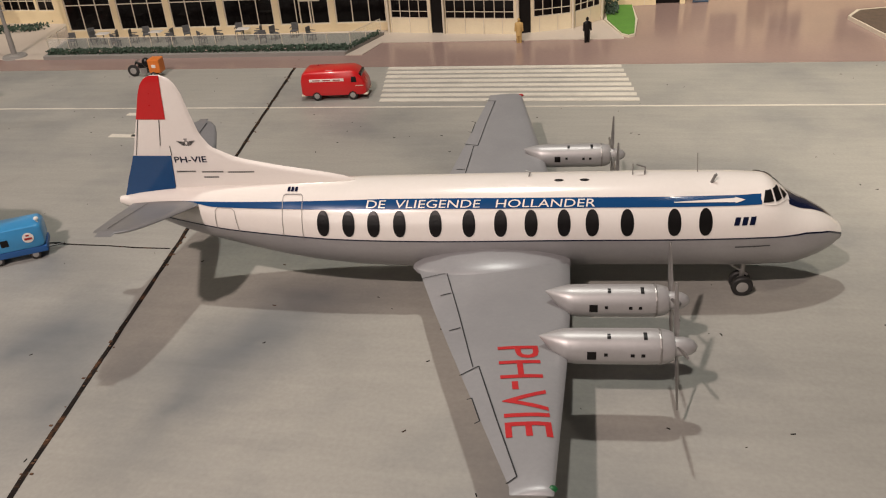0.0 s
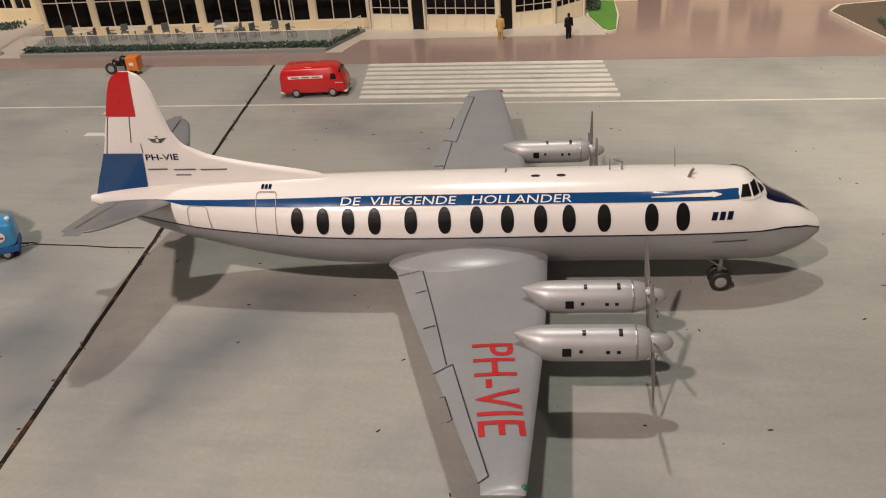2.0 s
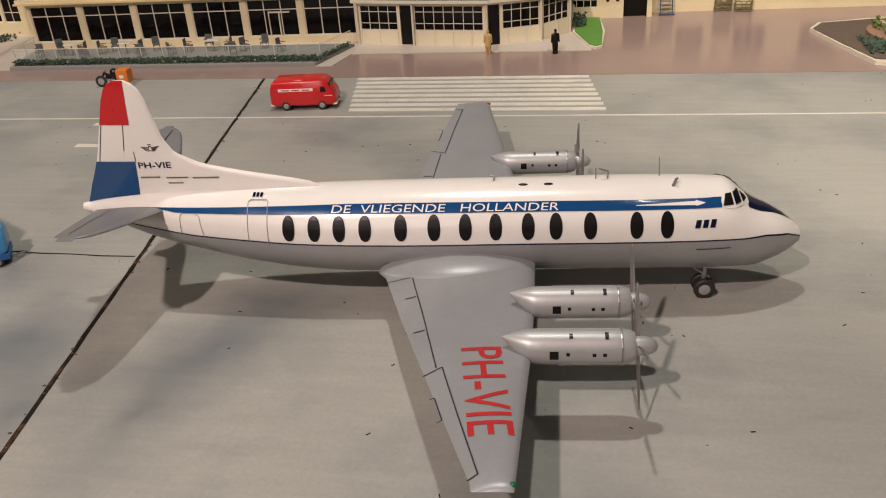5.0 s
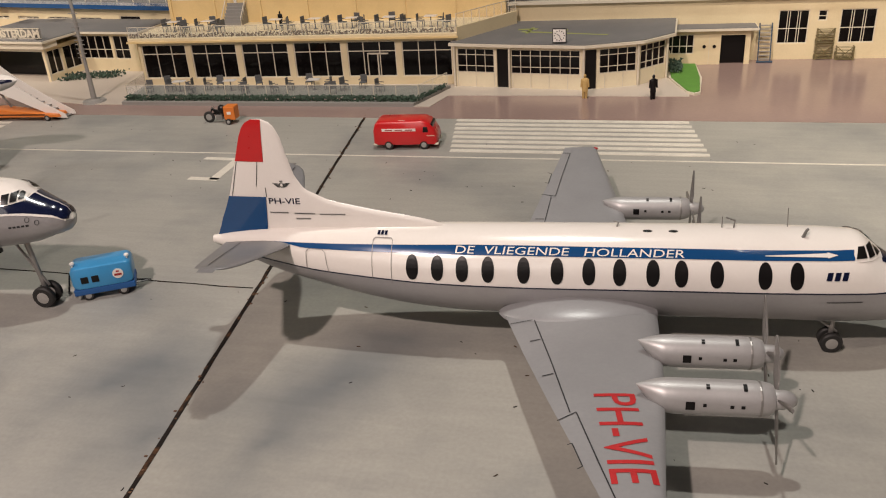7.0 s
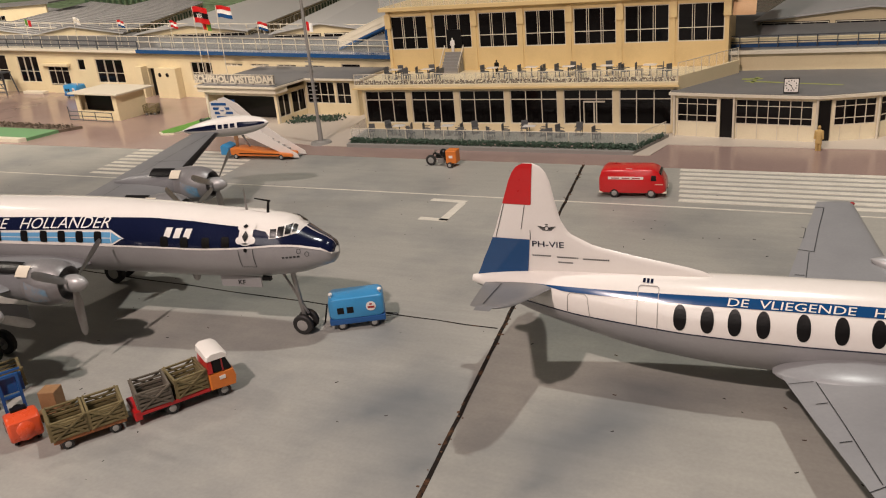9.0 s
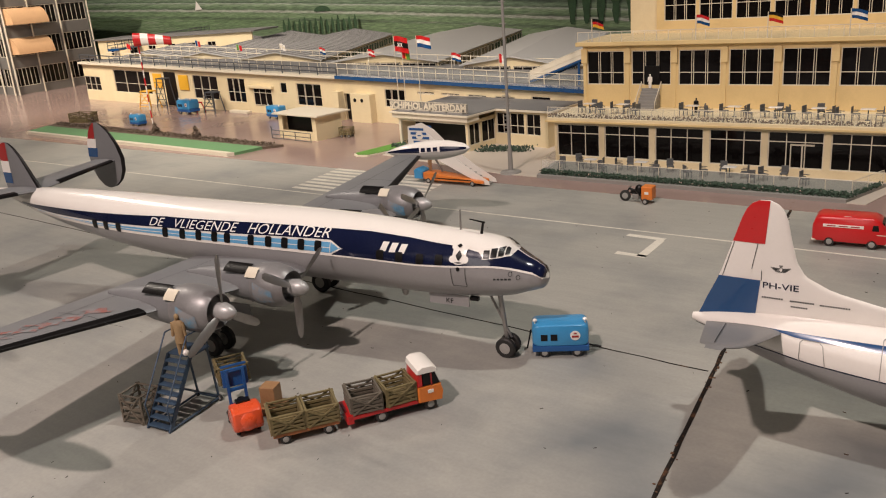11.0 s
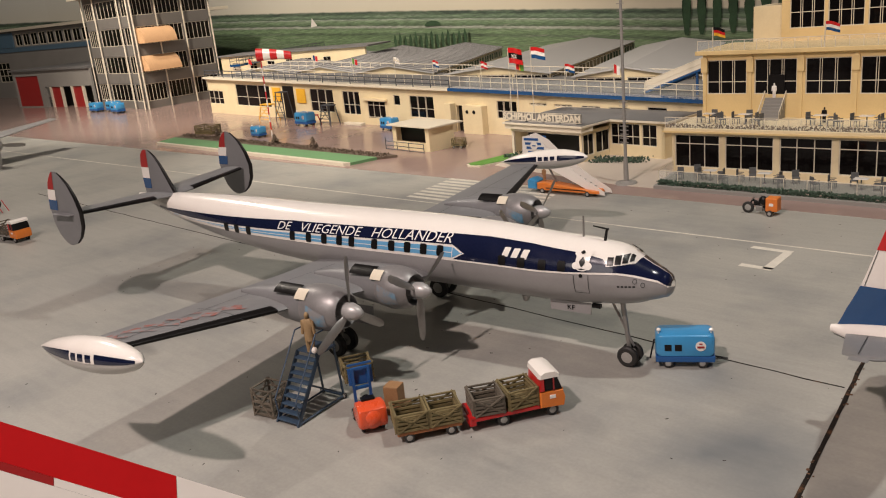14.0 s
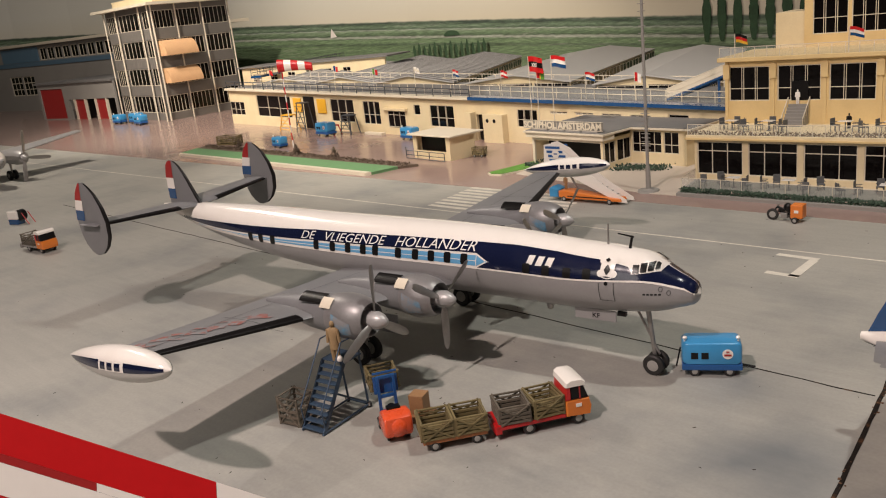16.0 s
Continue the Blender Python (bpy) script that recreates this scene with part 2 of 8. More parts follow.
CONCR = mat("grey_concrete_paint", (0.27, 0.255, 0.235), 0.6, vary=0.07, scale=20, bump=0.1, dirt=(0.2, 0.19, 0.175), dirt_amount=0.4, dirt_scale=10)
AWN = mat("peach_awning", (0.60, 0.36, 0.19), 0.7, vary=0.08, scale=40)
TOWERG = mat("warm_grey_tower_paint", (0.175, 0.162, 0.148), 0.6, vary=0.08, scale=20, bump=0.1, dirt=(0.13, 0.12, 0.11), dirt_amount=0.4, dirt_scale=10)
IVORY = mat("ivory_panel_paint", (0.76, 0.67, 0.48), 0.5, vary=0.05, scale=18, bump=0.05, dirt=(0.6, 0.5, 0.34), dirt_amount=0.3, dirt_scale=20)
GARDENF = mat("grey_green_garden_floor", (0.20, 0.195, 0.165), 0.8, vary=0.15, scale=40, bump=0.4)
GLASS = glass_mat("clear_sheet_glass", (0.86, 0.92, 0.90), 0.07)
CHAIRG = mat("grey_chair_paint", (0.10, 0.10, 0.10), 0.6, vary=0.2)

# ---- mesh helpers ----


def box(bm, c, s, rz=0.0, bev=0.0, top=None):
    """A box round c of size s; top=(fx, fy) tapers its upper face."""
    geo = bmesh.ops.create_cube(bm, size=1.0)
    vs = geo["verts"]
    for v in vs:
        fx, fy = top if top and v.co.z > 0 else (1, 1)
        v.co = Vector((v.co.x * s[0] * fx, v.co.y * s[1] * fy, v.co.z * s[2]))
    if bev:
        es = list({e for v in vs for e in v.link_edges})
        r = bmesh.ops.bevel(bm, geom=es, offset=bev, segments=2, profile=0.5, affect="EDGES")
        vs = list({v for f in r["faces"] for v in f.verts} | {v for v in vs if v.is_valid})
    bmesh.ops.transform(bm, matrix=Matrix.Translation(c) @ Matrix.Rotation(rz, 4, "Z"), verts=vs)
    return bm


def tube(bm, a, b, r0, r1=None, n=8, caps=True):
    a, b = Vector(a), Vector(b)
    d = b - a
    geo = bmesh.ops.create_cone(bm, cap_ends=caps, segments=n, radius1=r0, radius2=r0 if r1 is None else r1, depth=d.length)
    q = d.to_track_quat("Z", "Y").to_matrix().to_4x4()
    bmesh.ops.transform(bm, matrix=Matrix.Translation((a + b) / 2) @ q, verts=geo["verts"])
    return bm


def ball(bm, c, s, n=10):
    geo = bmesh.ops.create_uvsphere(bm, u_segments=n, v_segments=max(6, n - 2), radius=1.0)
    bmesh.ops.transform(bm, matrix=Matrix.Translation(c) @ Matrix.Diagonal((*s, 1)), verts=geo["verts"])
    return bm


def loft(bm, rings, closed=True, ends=True):
    rows = [[bm.verts.new(p) for p in ring] for ring in rings]
    n = len(rings[0])
    for a, b in zip(rows, rows[1:]):
        for i in range(n if closed else n - 1):
            j = (i + 1) % n
            bm.faces.new((a[i], a[j], b[j], b[i]))
    if ends and closed:
        bm.faces.new(rows[0][::-1])
        bm.faces.new(rows[-1])
    return bm


def slab(bm, pts, z0, z1):
    """An upright prism on a ground outline."""
    lo = [bm.verts.new((x, y, z0)) for x, y in pts]
    hi = [bm.verts.new((x, y, z1)) for x, y in pts]
    n = len(pts)
    bm.faces.new(lo[::-1])
    bm.faces.new(hi)
    for i in range(n):
        j = (i + 1) % n
        bm.faces.new((lo[i], lo[j], hi[j], hi[i]))
    return bm


def grid(bm, fn, nu, nv):
    rows = [[bm.verts.new(fn(i / nu, j / nv)) for j in range(nv + 1)] for i in range(nu + 1)]
    for i in range(nu):
        for j in range(nv):
            bm.faces.new((rows[i][j], rows[i + 1][j], rows[i + 1][j + 1], rows[i][j + 1]))
    return bm


def link(name, bm, material, smooth=False):
    bmesh.ops.recalc_face_normals(bm, faces=bm.faces[:])
    me = bpy.data.meshes.new(name)
    bm.to_mesh(me)
    bm.free()
    me.materials.append(material)
    if smooth:
        me.shade_smooth()
        me.set_sharp_from_angle(angle=radians(38))
    return new(name, me)


def part(name, bm, material, parent, label="", smooth=False):
    ob = link(name, bm, material, smooth)
    ob.parent = parent
    if label:
        ob["label"] = label
    return ob


def thing(name, label, category, m=None, group="", kind=""):
    ob = new(name)
    ob.empty_display_size = 0.01
    if m is not None:
        ob.matrix_world = m
    return tagged(ob, label, category, group, kind)


def solid(name, bm, material, label, category="", kind="", group="", m=None, smooth=False):
    ob = link(name, bm, material, smooth)
    if m is not None:
        ob.matrix_world = m
    return tagged(ob, label, category, group, kind)


def nb():
    return bmesh.new()


def text_bm(text, height, width=None, shear=0.0, bold=0.0, fn=None):
    """Letters as a flat mesh, scaled to a cap height and a width, laid on a surface by fn(x, y)."""
    cu = bpy.data.curves.new("letters", "FONT")
    cu.body, cu.size, cu.shear, cu.offset, cu.resolution_u = text, 1.0, shear, bold, 3
    ob = bpy.data.objects.new("letters", cu)
    scene.collection.objects.link(ob)
    me = bpy.data.meshes.new_from_object(ob.evaluated_get(bpy.context.evaluated_depsgraph_get()))
    bpy.data.objects.remove(ob)
    bpy.data.curves.remove(cu)
    bm = nb()
    bm.from_mesh(me)
    bpy.data.meshes.remove(me)
    bmesh.ops.triangulate(bm, faces=bm.faces[:])
    for _ in range(2 if fn else 0):
        bmesh.ops.subdivide_edges(bm, edges=[e for e in bm.edges if e.calc_length() > 0.10], cuts=1)
        bmesh.ops.triangulate(bm, faces=bm.faces[:])
    xs = [v.co.x for v in bm.verts]
    ys = [v.co.y for v in bm.verts]
    x0, y0, w, h = min(xs), min(ys), max(xs) - min(xs), max(ys) - min(ys)
    sx = (width / w) if width else height / h
    for v in bm.verts:
        x, y = (v.co.x - x0) * sx, (v.co.y - y0) * height / h
        v.co = Vector(fn(x, y)) if fn else Vector((x, y, 0))
    return bm

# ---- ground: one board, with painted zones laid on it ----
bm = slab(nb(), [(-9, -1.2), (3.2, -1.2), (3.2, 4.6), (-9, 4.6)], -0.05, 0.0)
solid("ground", bm, APRON, "pale grey-green painted apron board with scuffs and soft dark patches", kind="structure")
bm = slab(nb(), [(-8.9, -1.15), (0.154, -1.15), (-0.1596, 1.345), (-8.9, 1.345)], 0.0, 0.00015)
solid("ground", bm, APRON_GREY, "greyer scuffed apron board with soft dark patches beside the dark joint", kind="structure")
bm = slab(nb(), [(-8.8, 1.345), (3.1, 1.345), (3.1, 4.5), (-8.8, 4.5)], 0.0, 0.0006)
solid("pavement", bm, PINK, "glossy pinkish brown forecourt before the terminal", kind="structure")
bm = slab(nb(), [(-0.66, 1.40), (-0.075, 1.40), (-0.06, 1.462), (0.30, 1.462), (0.30, 1.60), (-0.66, 1.60)], 0.0006, 0.0016)
solid("pavement", bm, PALE, "pale pavement along the pavilion", kind="structure")
bm = slab(nb(), [(-1.0, 1.47), (-0.66, 1.40), (-0.62, 1.78), (-1.05, 1.80)], 0.0006, 0.0014)
solid("pavement", bm, PALE, "pale path between terrace and gatehouse", kind="structure")


def ground_strip(name, pts, width, material, label, z=0.0008):
    bm = nb()
    side = []
    for i, p in enumerate(pts):
        a, b = Vector(pts[max(0, i - 1)]), Vector(pts[min(len(pts) - 1, i + 1)])
        d = (b - a).normalized()
        w = width * (1 + 0.12 * math.sin(i * 2.3))
        side.append((Vector(p) + Vector((-d.y, d.x)) * w / 2, Vector(p) - Vector((-d.y, d.x)) * w / 2))
    for (a, b), (c, d) in zip(side, side[1:]):
        lo = [bm.verts.new((v.x, v.y, 0.0)) for v in (a, b, d, c)]
        hi = [bm.verts.new((v.x, v.y, z)) for v in (a, b, d, c)]
        bm.faces.new(hi)
        for i in range(4):
            bm.faces.new((lo[i], lo[(i + 1) % 4], hi[(i + 1) % 4], hi[i]))
    return solid(name, bm, material, label, kind="structure")


def wiggle(a, b, n, amp, seed):
    r = random.Random(seed)
    return [(a[0] + (b[0] - a[0]) * i / n + r.uniform(-amp, amp), a[1] + (b[1] - a[1]) * i / n + r.uniform(-amp, amp)) for i in range(n + 1)]


ground_strip("trim_joint", wiggle((-0.166, 1.396), (-0.022, 0.25), 60, 0.0004, 1), 0.0034, JOINT, "wide dark crumbling joint between apron boards", 0.0005)
ground_strip("trim_seam", wiggle((-0.10, 0.828), (-1.9, 0.885), 60, 0.0008, 2), 0.0016, JOINT, "thin dark seam in the apron", 0.0004)
ground_strip("trim_line", [(-3.0 + 0.1 * i, 1.16 + 0.04 * (i / 50) ** 1.0) for i in range(51)], 0.0028, LINE, "thin white guide line painted on the apron", 0.0005)
bm = nb()
for pts in ([(-0.320, 1.156), (-0.268, 1.154), (-0.267, 1.163), (-0.319, 1.165)], [(-0.276, 1.086), (-0.264, 1.086), (-0.266, 1.154), (-0.277, 1.154)], [(-0.304, 1.084), (-0.264, 1.083), (-0.264, 1.092), (-0.304, 1.094)]):
    slab(bm, pts, 0.0, 0.0004)
solid("trim_letter", bm, LINE, "worn white painted bay mark on the apron", kind="structure")


def zebra(x0, x1, y0, y1, lean, n, label):
    ob = thing("crossing", label, "crossing", kind="structure")
    for i in range(n):
        y = y0 + (y1 - y0) * (i + 0.5) / n
        k = lean * (y - y0) / (y1 - y0)
        part("stripe", slab(nb(), [(x0 + k, y - 0.0052), (x1 + k, y - 0.0052), (x1 + k, y + 0.0045), (x0 + k, y + 0.0045)], 0.0, 0.0007), LINE, ob)


zebra(0.0, 0.316, 1.200, 1.347, -0.022, 8, "white striped crossing painted on the apron")
zebra(-0.985, -0.71, 1.190, 1.350, -0.025, 8, "white striped crossing behind the propeller liner")
r = random.Random(5)
bm = nb()
for i in range(330):
    x, y = r.uniform(-1.2, 0.7), r.uniform(0.3, 1.34)
    s = r.uniform(0.0005, 0.0017)
    a = r.uniform(0, 3.14)
    pts = [(x + math.cos(a) * s * q + math.sin(a) * s * w, y + math.sin(a) * s * q - math.cos(a) * s * w) for q, w in ((-1, -0.3), (1, -0.2), (0.8, 0.3), (-0.7, 0.25))]
    slab(bm, pts, 0.0, 0.0003)
solid("grit", bm, JOINT, "dark specks and chips scattered on the apron", kind="stuff")

bm = nb()
for i in range(110):
    t = r.random()
    x, y = -0.166 + 0.144 * t + r.gauss(0, 0.0022), 1.396 - 1.146 * t
    s = r.uniform(0.0004, 0.0013)
    slab(bm, [(x - s, y - s * 0.5), (x + s * 0.8, y - s * 0.7), (x + s, y + s * 0.6), (x - s * 0.6, y + s * 0.5)], 0.0, 0.0007)
solid("crumbs", bm, mat("rust_brown_crumbs", (0.12, 0.06, 0.03), 0.9, vary=0.4, scale=200), "rust brown crumbs along the joint", kind="stuff")

# ---- aircraft helpers ----


def spline(keys):
    """A smooth curve through rows of (u, a, b, ...)."""
    us = np.array([k[0] for k in keys], float)
    vs = np.array([k[1:] for k in keys], float)
    t = np.gradient(vs, us, axis=0)

    def at(u):
        u = min(max(u, us[0]), us[-1])
        i = min(int(np.searchsorted(us, u, side="right")) - 1, len(us) - 2)
        h = us[i + 1] - us[i]
        s = (u - us[i]) / h
        return (2 * s**3 - 3 * s**2 + 1) * vs[i] + (s**3 - 2 * s**2 + s) * h * t[i] + (-2 * s**3 + 3 * s**2) * vs[i + 1] + (s**3 - s**2) * h * t[i + 1]
    return at


class Hull:
    """A fuselage: rows of (u, centre height, half height, half width), tail first."""

    def __init__(self, keys):
        self.keys, self.at = keys, spline(keys)

    def y(self, u, z):
        zc, h, w = self.at(u)
        k = min(1.0, abs(z - zc) / max(h, 1e-5))
        return max(w, 0) * math.sqrt(max(0.0, 1 - k * k))

    def skin(self, u, z, side=-1, lift=0.0004):
        zc, h, w = self.at(u)
        k = max(-1.0, min(1.0, (z - zc) / max(h, 1e-5)))
        c = math.sqrt(max(0.0, 1 - k * k))
        return (u, side * (w * c + lift * c), zc + h * k + lift * k)

    def shell(self, line, upper, n=150, m=22):
        u0, u1 = self.keys[0][0], self.keys[-1][0]
        bm = nb()
        rings = []
        for i in range(n + 1):
            f = i / n
            u = u0 + (u1 - u0) * (0.5 - 0.5 * math.cos(math.pi * f)) * 0.5 + (u1 - u0) * f * 0.5
            zc, h, w = self.at(u)
            a0 = math.asin(max(-1.0, min(1.0, (line(u) - zc) / max(h, 1e-5))))
            lo, hi = (a0, math.pi / 2) if upper else (-math.pi / 2, a0)
            half = [lo + (hi - lo) * j / m for j in range(m + 1)]
            ring = [(u, -w * math.cos(a), zc + h * math.sin(a)) for a in half]
            ring += [(u, w * math.cos(a), zc + h * math.sin(a)) for a in half[::-1]]
            rings.append(ring)
        loft(bm, rings, closed=False)
        bmesh.ops.remove_doubles(bm, verts=bm.verts[:], dist=1e-6)
        return bm

    def band(self, u0, u1, lo, hi, side=-1, n=60, m=4, lift=0.0004):
        return grid(nb(), lambda s, t: self.skin(u0 + (u1 - u0) * s, lo(u0 + (u1 - u0) * s) * (1 - t) + hi(u0 + (u1 - u0) * s) * t, side, lift), n, m)

    def oval(self, u, z, ru, rz, side=-1, n=20, power=2.0, lift=0.0006):
        bm = nb()
        mid = bm.verts.new(self.skin(u, z, side, lift))
        last = None
        for q in (0.35, 0.7, 1.0):
            ring = []
            for i in range(n):
                a = 2 * math.pi * i / n
                c, s = math.cos(a), math.sin(a)
                ring.append(bm.verts.new(self.skin(u + q * ru * math.copysign(abs(c) ** (2 / power), c), z + q * rz * math.copysign(abs(s) ** (2 / power), s), side, lift)))
            for i in range(n):
                k = (i + 1) % n
                bm.faces.new((mid, ring[i], ring[k]) if last is None else (last[i], ring[i], ring[k], last[k]))
            last = ring
        return bm

    def text(self, text, u, z, height, width, side=-1, shear=0.0, bold=0.0, lift=0.0008):
        return text_bm(text, height, width, shear, bold, lambda x, y: self.skin(u + x, z + y, side, lift))

    def frame_line(self, pts, side=-1, w=0.0005, lift=0.0005):
        bm = nb()
        for (a, b), (c, d) in zip(pts, pts[1:]):
            n = 8
            dx, dz = c - a, d - b
            L = math.hypot(dx, dz)
            ox, oz = -dz / L * w / 2, dx / L * w / 2
            grid(bm, lambda s, t: self.skin(a + dx * s + ox * (2 * t - 1), b + dz * s + oz * (2 * t - 1), side, lift), n, 1)
        return bm


def foil(le, te, v, z, thick, n=11):
    """A closed wing section across u at span v."""
    c = le - te
    top, bot = [], []
    for i in range(n + 1):
        s = 0.5 - 0.5 * math.cos(math.pi * i / n)
        t = 5 * thick * (0.2969 * math.sqrt(s) - 0.126 * s - 0.3516 * s**2 + 0.2843 * s**3 - 0.1036 * s**4)
        top.append((le - c * s, v, z + t * 1.1))
        bot.append((le - c * s, v, z - t * 0.9))
    return top + bot[1:-1][::-1]


class Wing:
    """Rows of (v, leading u, trailing u, z, thickness)."""

    def __init__(self, keys):
        self.keys = keys

    def at(self, v):
        ks = self.keys
        vs = [k[0] for k in ks]
        return [float(np.interp(v, vs, [k[j] for k in ks])) for j in range(1, 5)]

    def mesh(self, side):
        bm = nb()
        v0, v1 = self.keys[0][0], self.keys[-1][0]
        rings = []
        for i in range(41):
            v = v0 + (v1 - v0) * (i / 40)
            le, te, z, th = self.at(v)
            rings.append(foil(le, te, side * v, z, th))
        # rounded tip
        le, te, z, th = self.at(v1)
        for k, sh in ((0.0025, 0.82), (0.0042, 0.45), (0.0048, 0.12)):
            mid = (le + te) / 2
            rings.append(foil(mid + (le - mid) * (0.94 + 0.06 * sh), mid + (te - mid) * (0.96 + 0.04 * sh), side * (v1 + k), z, th * sh))
        return loft(bm, rings)

    def top(self, u, v, side, lift=0.0005):
        le, te, z, th = self.at(abs(v))
        s = min(1.0, max(0.0, (le - u) / (le - te)))
        t = 5 * th * (0.2969 * math.sqrt(s) - 0.126 * s - 0.3516 * s**2 + 0.2843 * s**3 - 0.1036 * s**4)
        return (u, side * abs(v), z + t * 1.1 + lift)

    def boot(self, side, v0, v1, frac, lift=0.0004):
        """A rubber strip wrapped round the leading edge."""
        def at(x, y):
            v = v0 + (v1 - v0) * x
            le, te, z, th = self.at(v)
            q = (2 * y - 1)
            s = frac * q * q
            t = 5 * th * (0.2969 * math.sqrt(s) - 0.126 * s - 0.3516 * s**2)
            return (le - (le - te) * s + lift, side * v, z + (t * 1.1 + lift if q > 0 else -t * 0.9 - lift))
        return grid(nb(), at, 20, 10)

    def line(self, pts, side, w=0.0007):
        bm = nb()
        for (a, b), (c, d) in zip(pts, pts[1:]):
            L = math.hypot(c - a, d - b)
            ox, oy = -(d - b) / L * w / 2, (c - a) / L * w / 2
            grid(bm, lambda s, t: self.top(a + (c - a) * s + ox * (2 * t - 1), b + (d - b) * s + oy * (2 * t - 1), side), 14, 1)
        return bm


def spun(bm, rows, v, zc, n=20, kz=1.0):
    """A body of round sections along u: rows of (u, radius[, drop])."""
    return loft(bm, [[(r[0], v + r[1] * math.cos(2 * math.pi * i / n), zc + (r[2] if len(r) > 2 else 0) + kz * r[1] * math.sin(2 * math.pi * i / n)) for i in range(n)] for r in rows])


def blade(bm, u, v, z, ang, length, chord, twist=0.5):
    rings = []
    for s, c in ((0.12, 0.45), (0.35, 0.95), (0.7, 1.0), (0.92, 0.85), (1.0, 0.4)):
        r, w = length * s, chord * c / 2
        dirv = Vector((0, math.cos(ang), math.sin(ang)))
        tang = Vector((0, -math.sin(ang), math.cos(ang)))
        tw = twist * (1.2 - s)
        chordv = tang * math.cos(tw) + Vector((1, 0, 0)) * math.sin(tw)
        nrm = dirv.cross(chordv).normalized()
        c0 = Vector((u, v, z)) + dirv * r
        rings.append([tuple(c0 + chordv * w * a + nrm * 0.0007 * b) for a, b in ((-1, 0), (-0.4, 1), (0.5, 1), (1, 0), (0.5, -0.7), (-0.4, -0.7))])
    return loft(bm, rings)


def wheel(parent, c, r, w, label=""):
    """A tyre with its hub, axle along y."""
    bm = nb()
    prof = [(-w / 2, r * 0.62), (-w / 2, r * 0.86), (-w * 0.3, r), (w * 0.3, r), (w / 2, r * 0.86), (w / 2, r * 0.62)]
    n = 20
    loft(bm, [[(c[0] + q * math.cos(2 * math.pi * i / n), c[1] + y, c[2] + q * math.sin(2 * math.pi * i / n)) for i in range(n)] for y, q in prof])
    t = part("wheel", bm, RUBBER, parent, label, True)
    bm = nb()
    prof = [(-w / 2 - 0.0003, r * 0.15), (-w / 2 - 0.0001, r * 0.5), (-w * 0.46, r * 0.62), (w * 0.46, r * 0.62), (w / 2 + 0.0001, r * 0.5), (w / 2 + 0.0003, r * 0.15)]
    loft(bm, [[(c[0] + q * math.cos(2 * math.pi * i / n), c[1] + y, c[2] + q * math.sin(2 * math.pi * i / n)) for i in range(n)] for y, q in prof])
    part("hub", bm, HUBG, t, "grey wheel hub", True)
    return t

# ---- turboprop airliner ----


def z_fin(bm, rows, lift=0.0):
    """An upright fin: rows of (z, leading u, trailing u, thickness)."""
    return loft(bm, [[(x, (y - z) * 1.0, z) for x, _, y in [(p[0], 0, p[2]) for p in foil(le, te, 0, z, th)]] for z, le, te, th in rows])


def fin_rows(keys, n=26):
    zs = [k[0] for k in keys]
    return [(z, *[float(np.interp(z, zs, [k[j] for k in keys])) for j in (1, 2, 3)]) for z in np.linspace(zs[0], zs[-1], n)]


def fin_patch(keys, z0, z1, hinge0, hinge1, side=-1, lift=0.0005, front=False):
    """Paint on the rear part of a fin, from the trailing edge to a hinge line."""
    zs = [k[0] for k in keys]

    def at(s, t):
        z = z0 + (z1 - z0) * s
        le, te, th = [float(np.interp(z, zs, [k[j] for k in keys])) for j in (1, 2, 3)]
        u = te + (hinge0 + (hinge1 - hinge0) * s - te) * t
        u = max(te, min(le, u))
        q = (le - u) / (le - te)
        y = 5 * th * (0.2969 * math.sqrt(q) - 0.126 * q - 0.3516 * q**2 + 0.2843 * q**3 - 0.1036 * q**4)
        return (u, side * (y * (1.1 if side > 0 else 0.9) + lift), z)
    return grid(nb(), at, 14, 8)


def fin_skin(keys, u, z, side=-1, lift=0.0004):
    zs = [k[0] for k in keys]
    le, te, th = [float(np.interp(z, zs, [k[j] for k in keys])) for j in (1, 2, 3)]
    q = min(1.0, max(0.0, (le - u) / (le - te)))
    y = 5 * th * (0.2969 * math.sqrt(q) - 0.126 * q - 0.3516 * q**2 + 0.2843 * q**3 - 0.1036 * q**4)
    return (u, side * (y * (1.1 if side > 0 else 0.9) + lift), z)


def fin_boot(keys, frac, dy=0.0, dz=0.0, lift=0.0004):
    def at(x, y):
        z = keys[0][0] + (keys[-1][0] - keys[0][0]) * (0.04 + 0.95 * x)
        le, te, th = [float(np.interp(z, [k[0] for k in keys], [k[j] for k in keys])) for j in (1, 2, 3)]
        q = 2 * y - 1
        s = frac * q * q
        t = 5 * th * (0.2969 * math.sqrt(s) - 0.126 * s - 0.3516 * s**2)
        return (le - (le - te) * s + lift, dy + math.copysign(t * 1.1 + lift, q), z + dz)
    return grid(nb(), at, 26, 10)


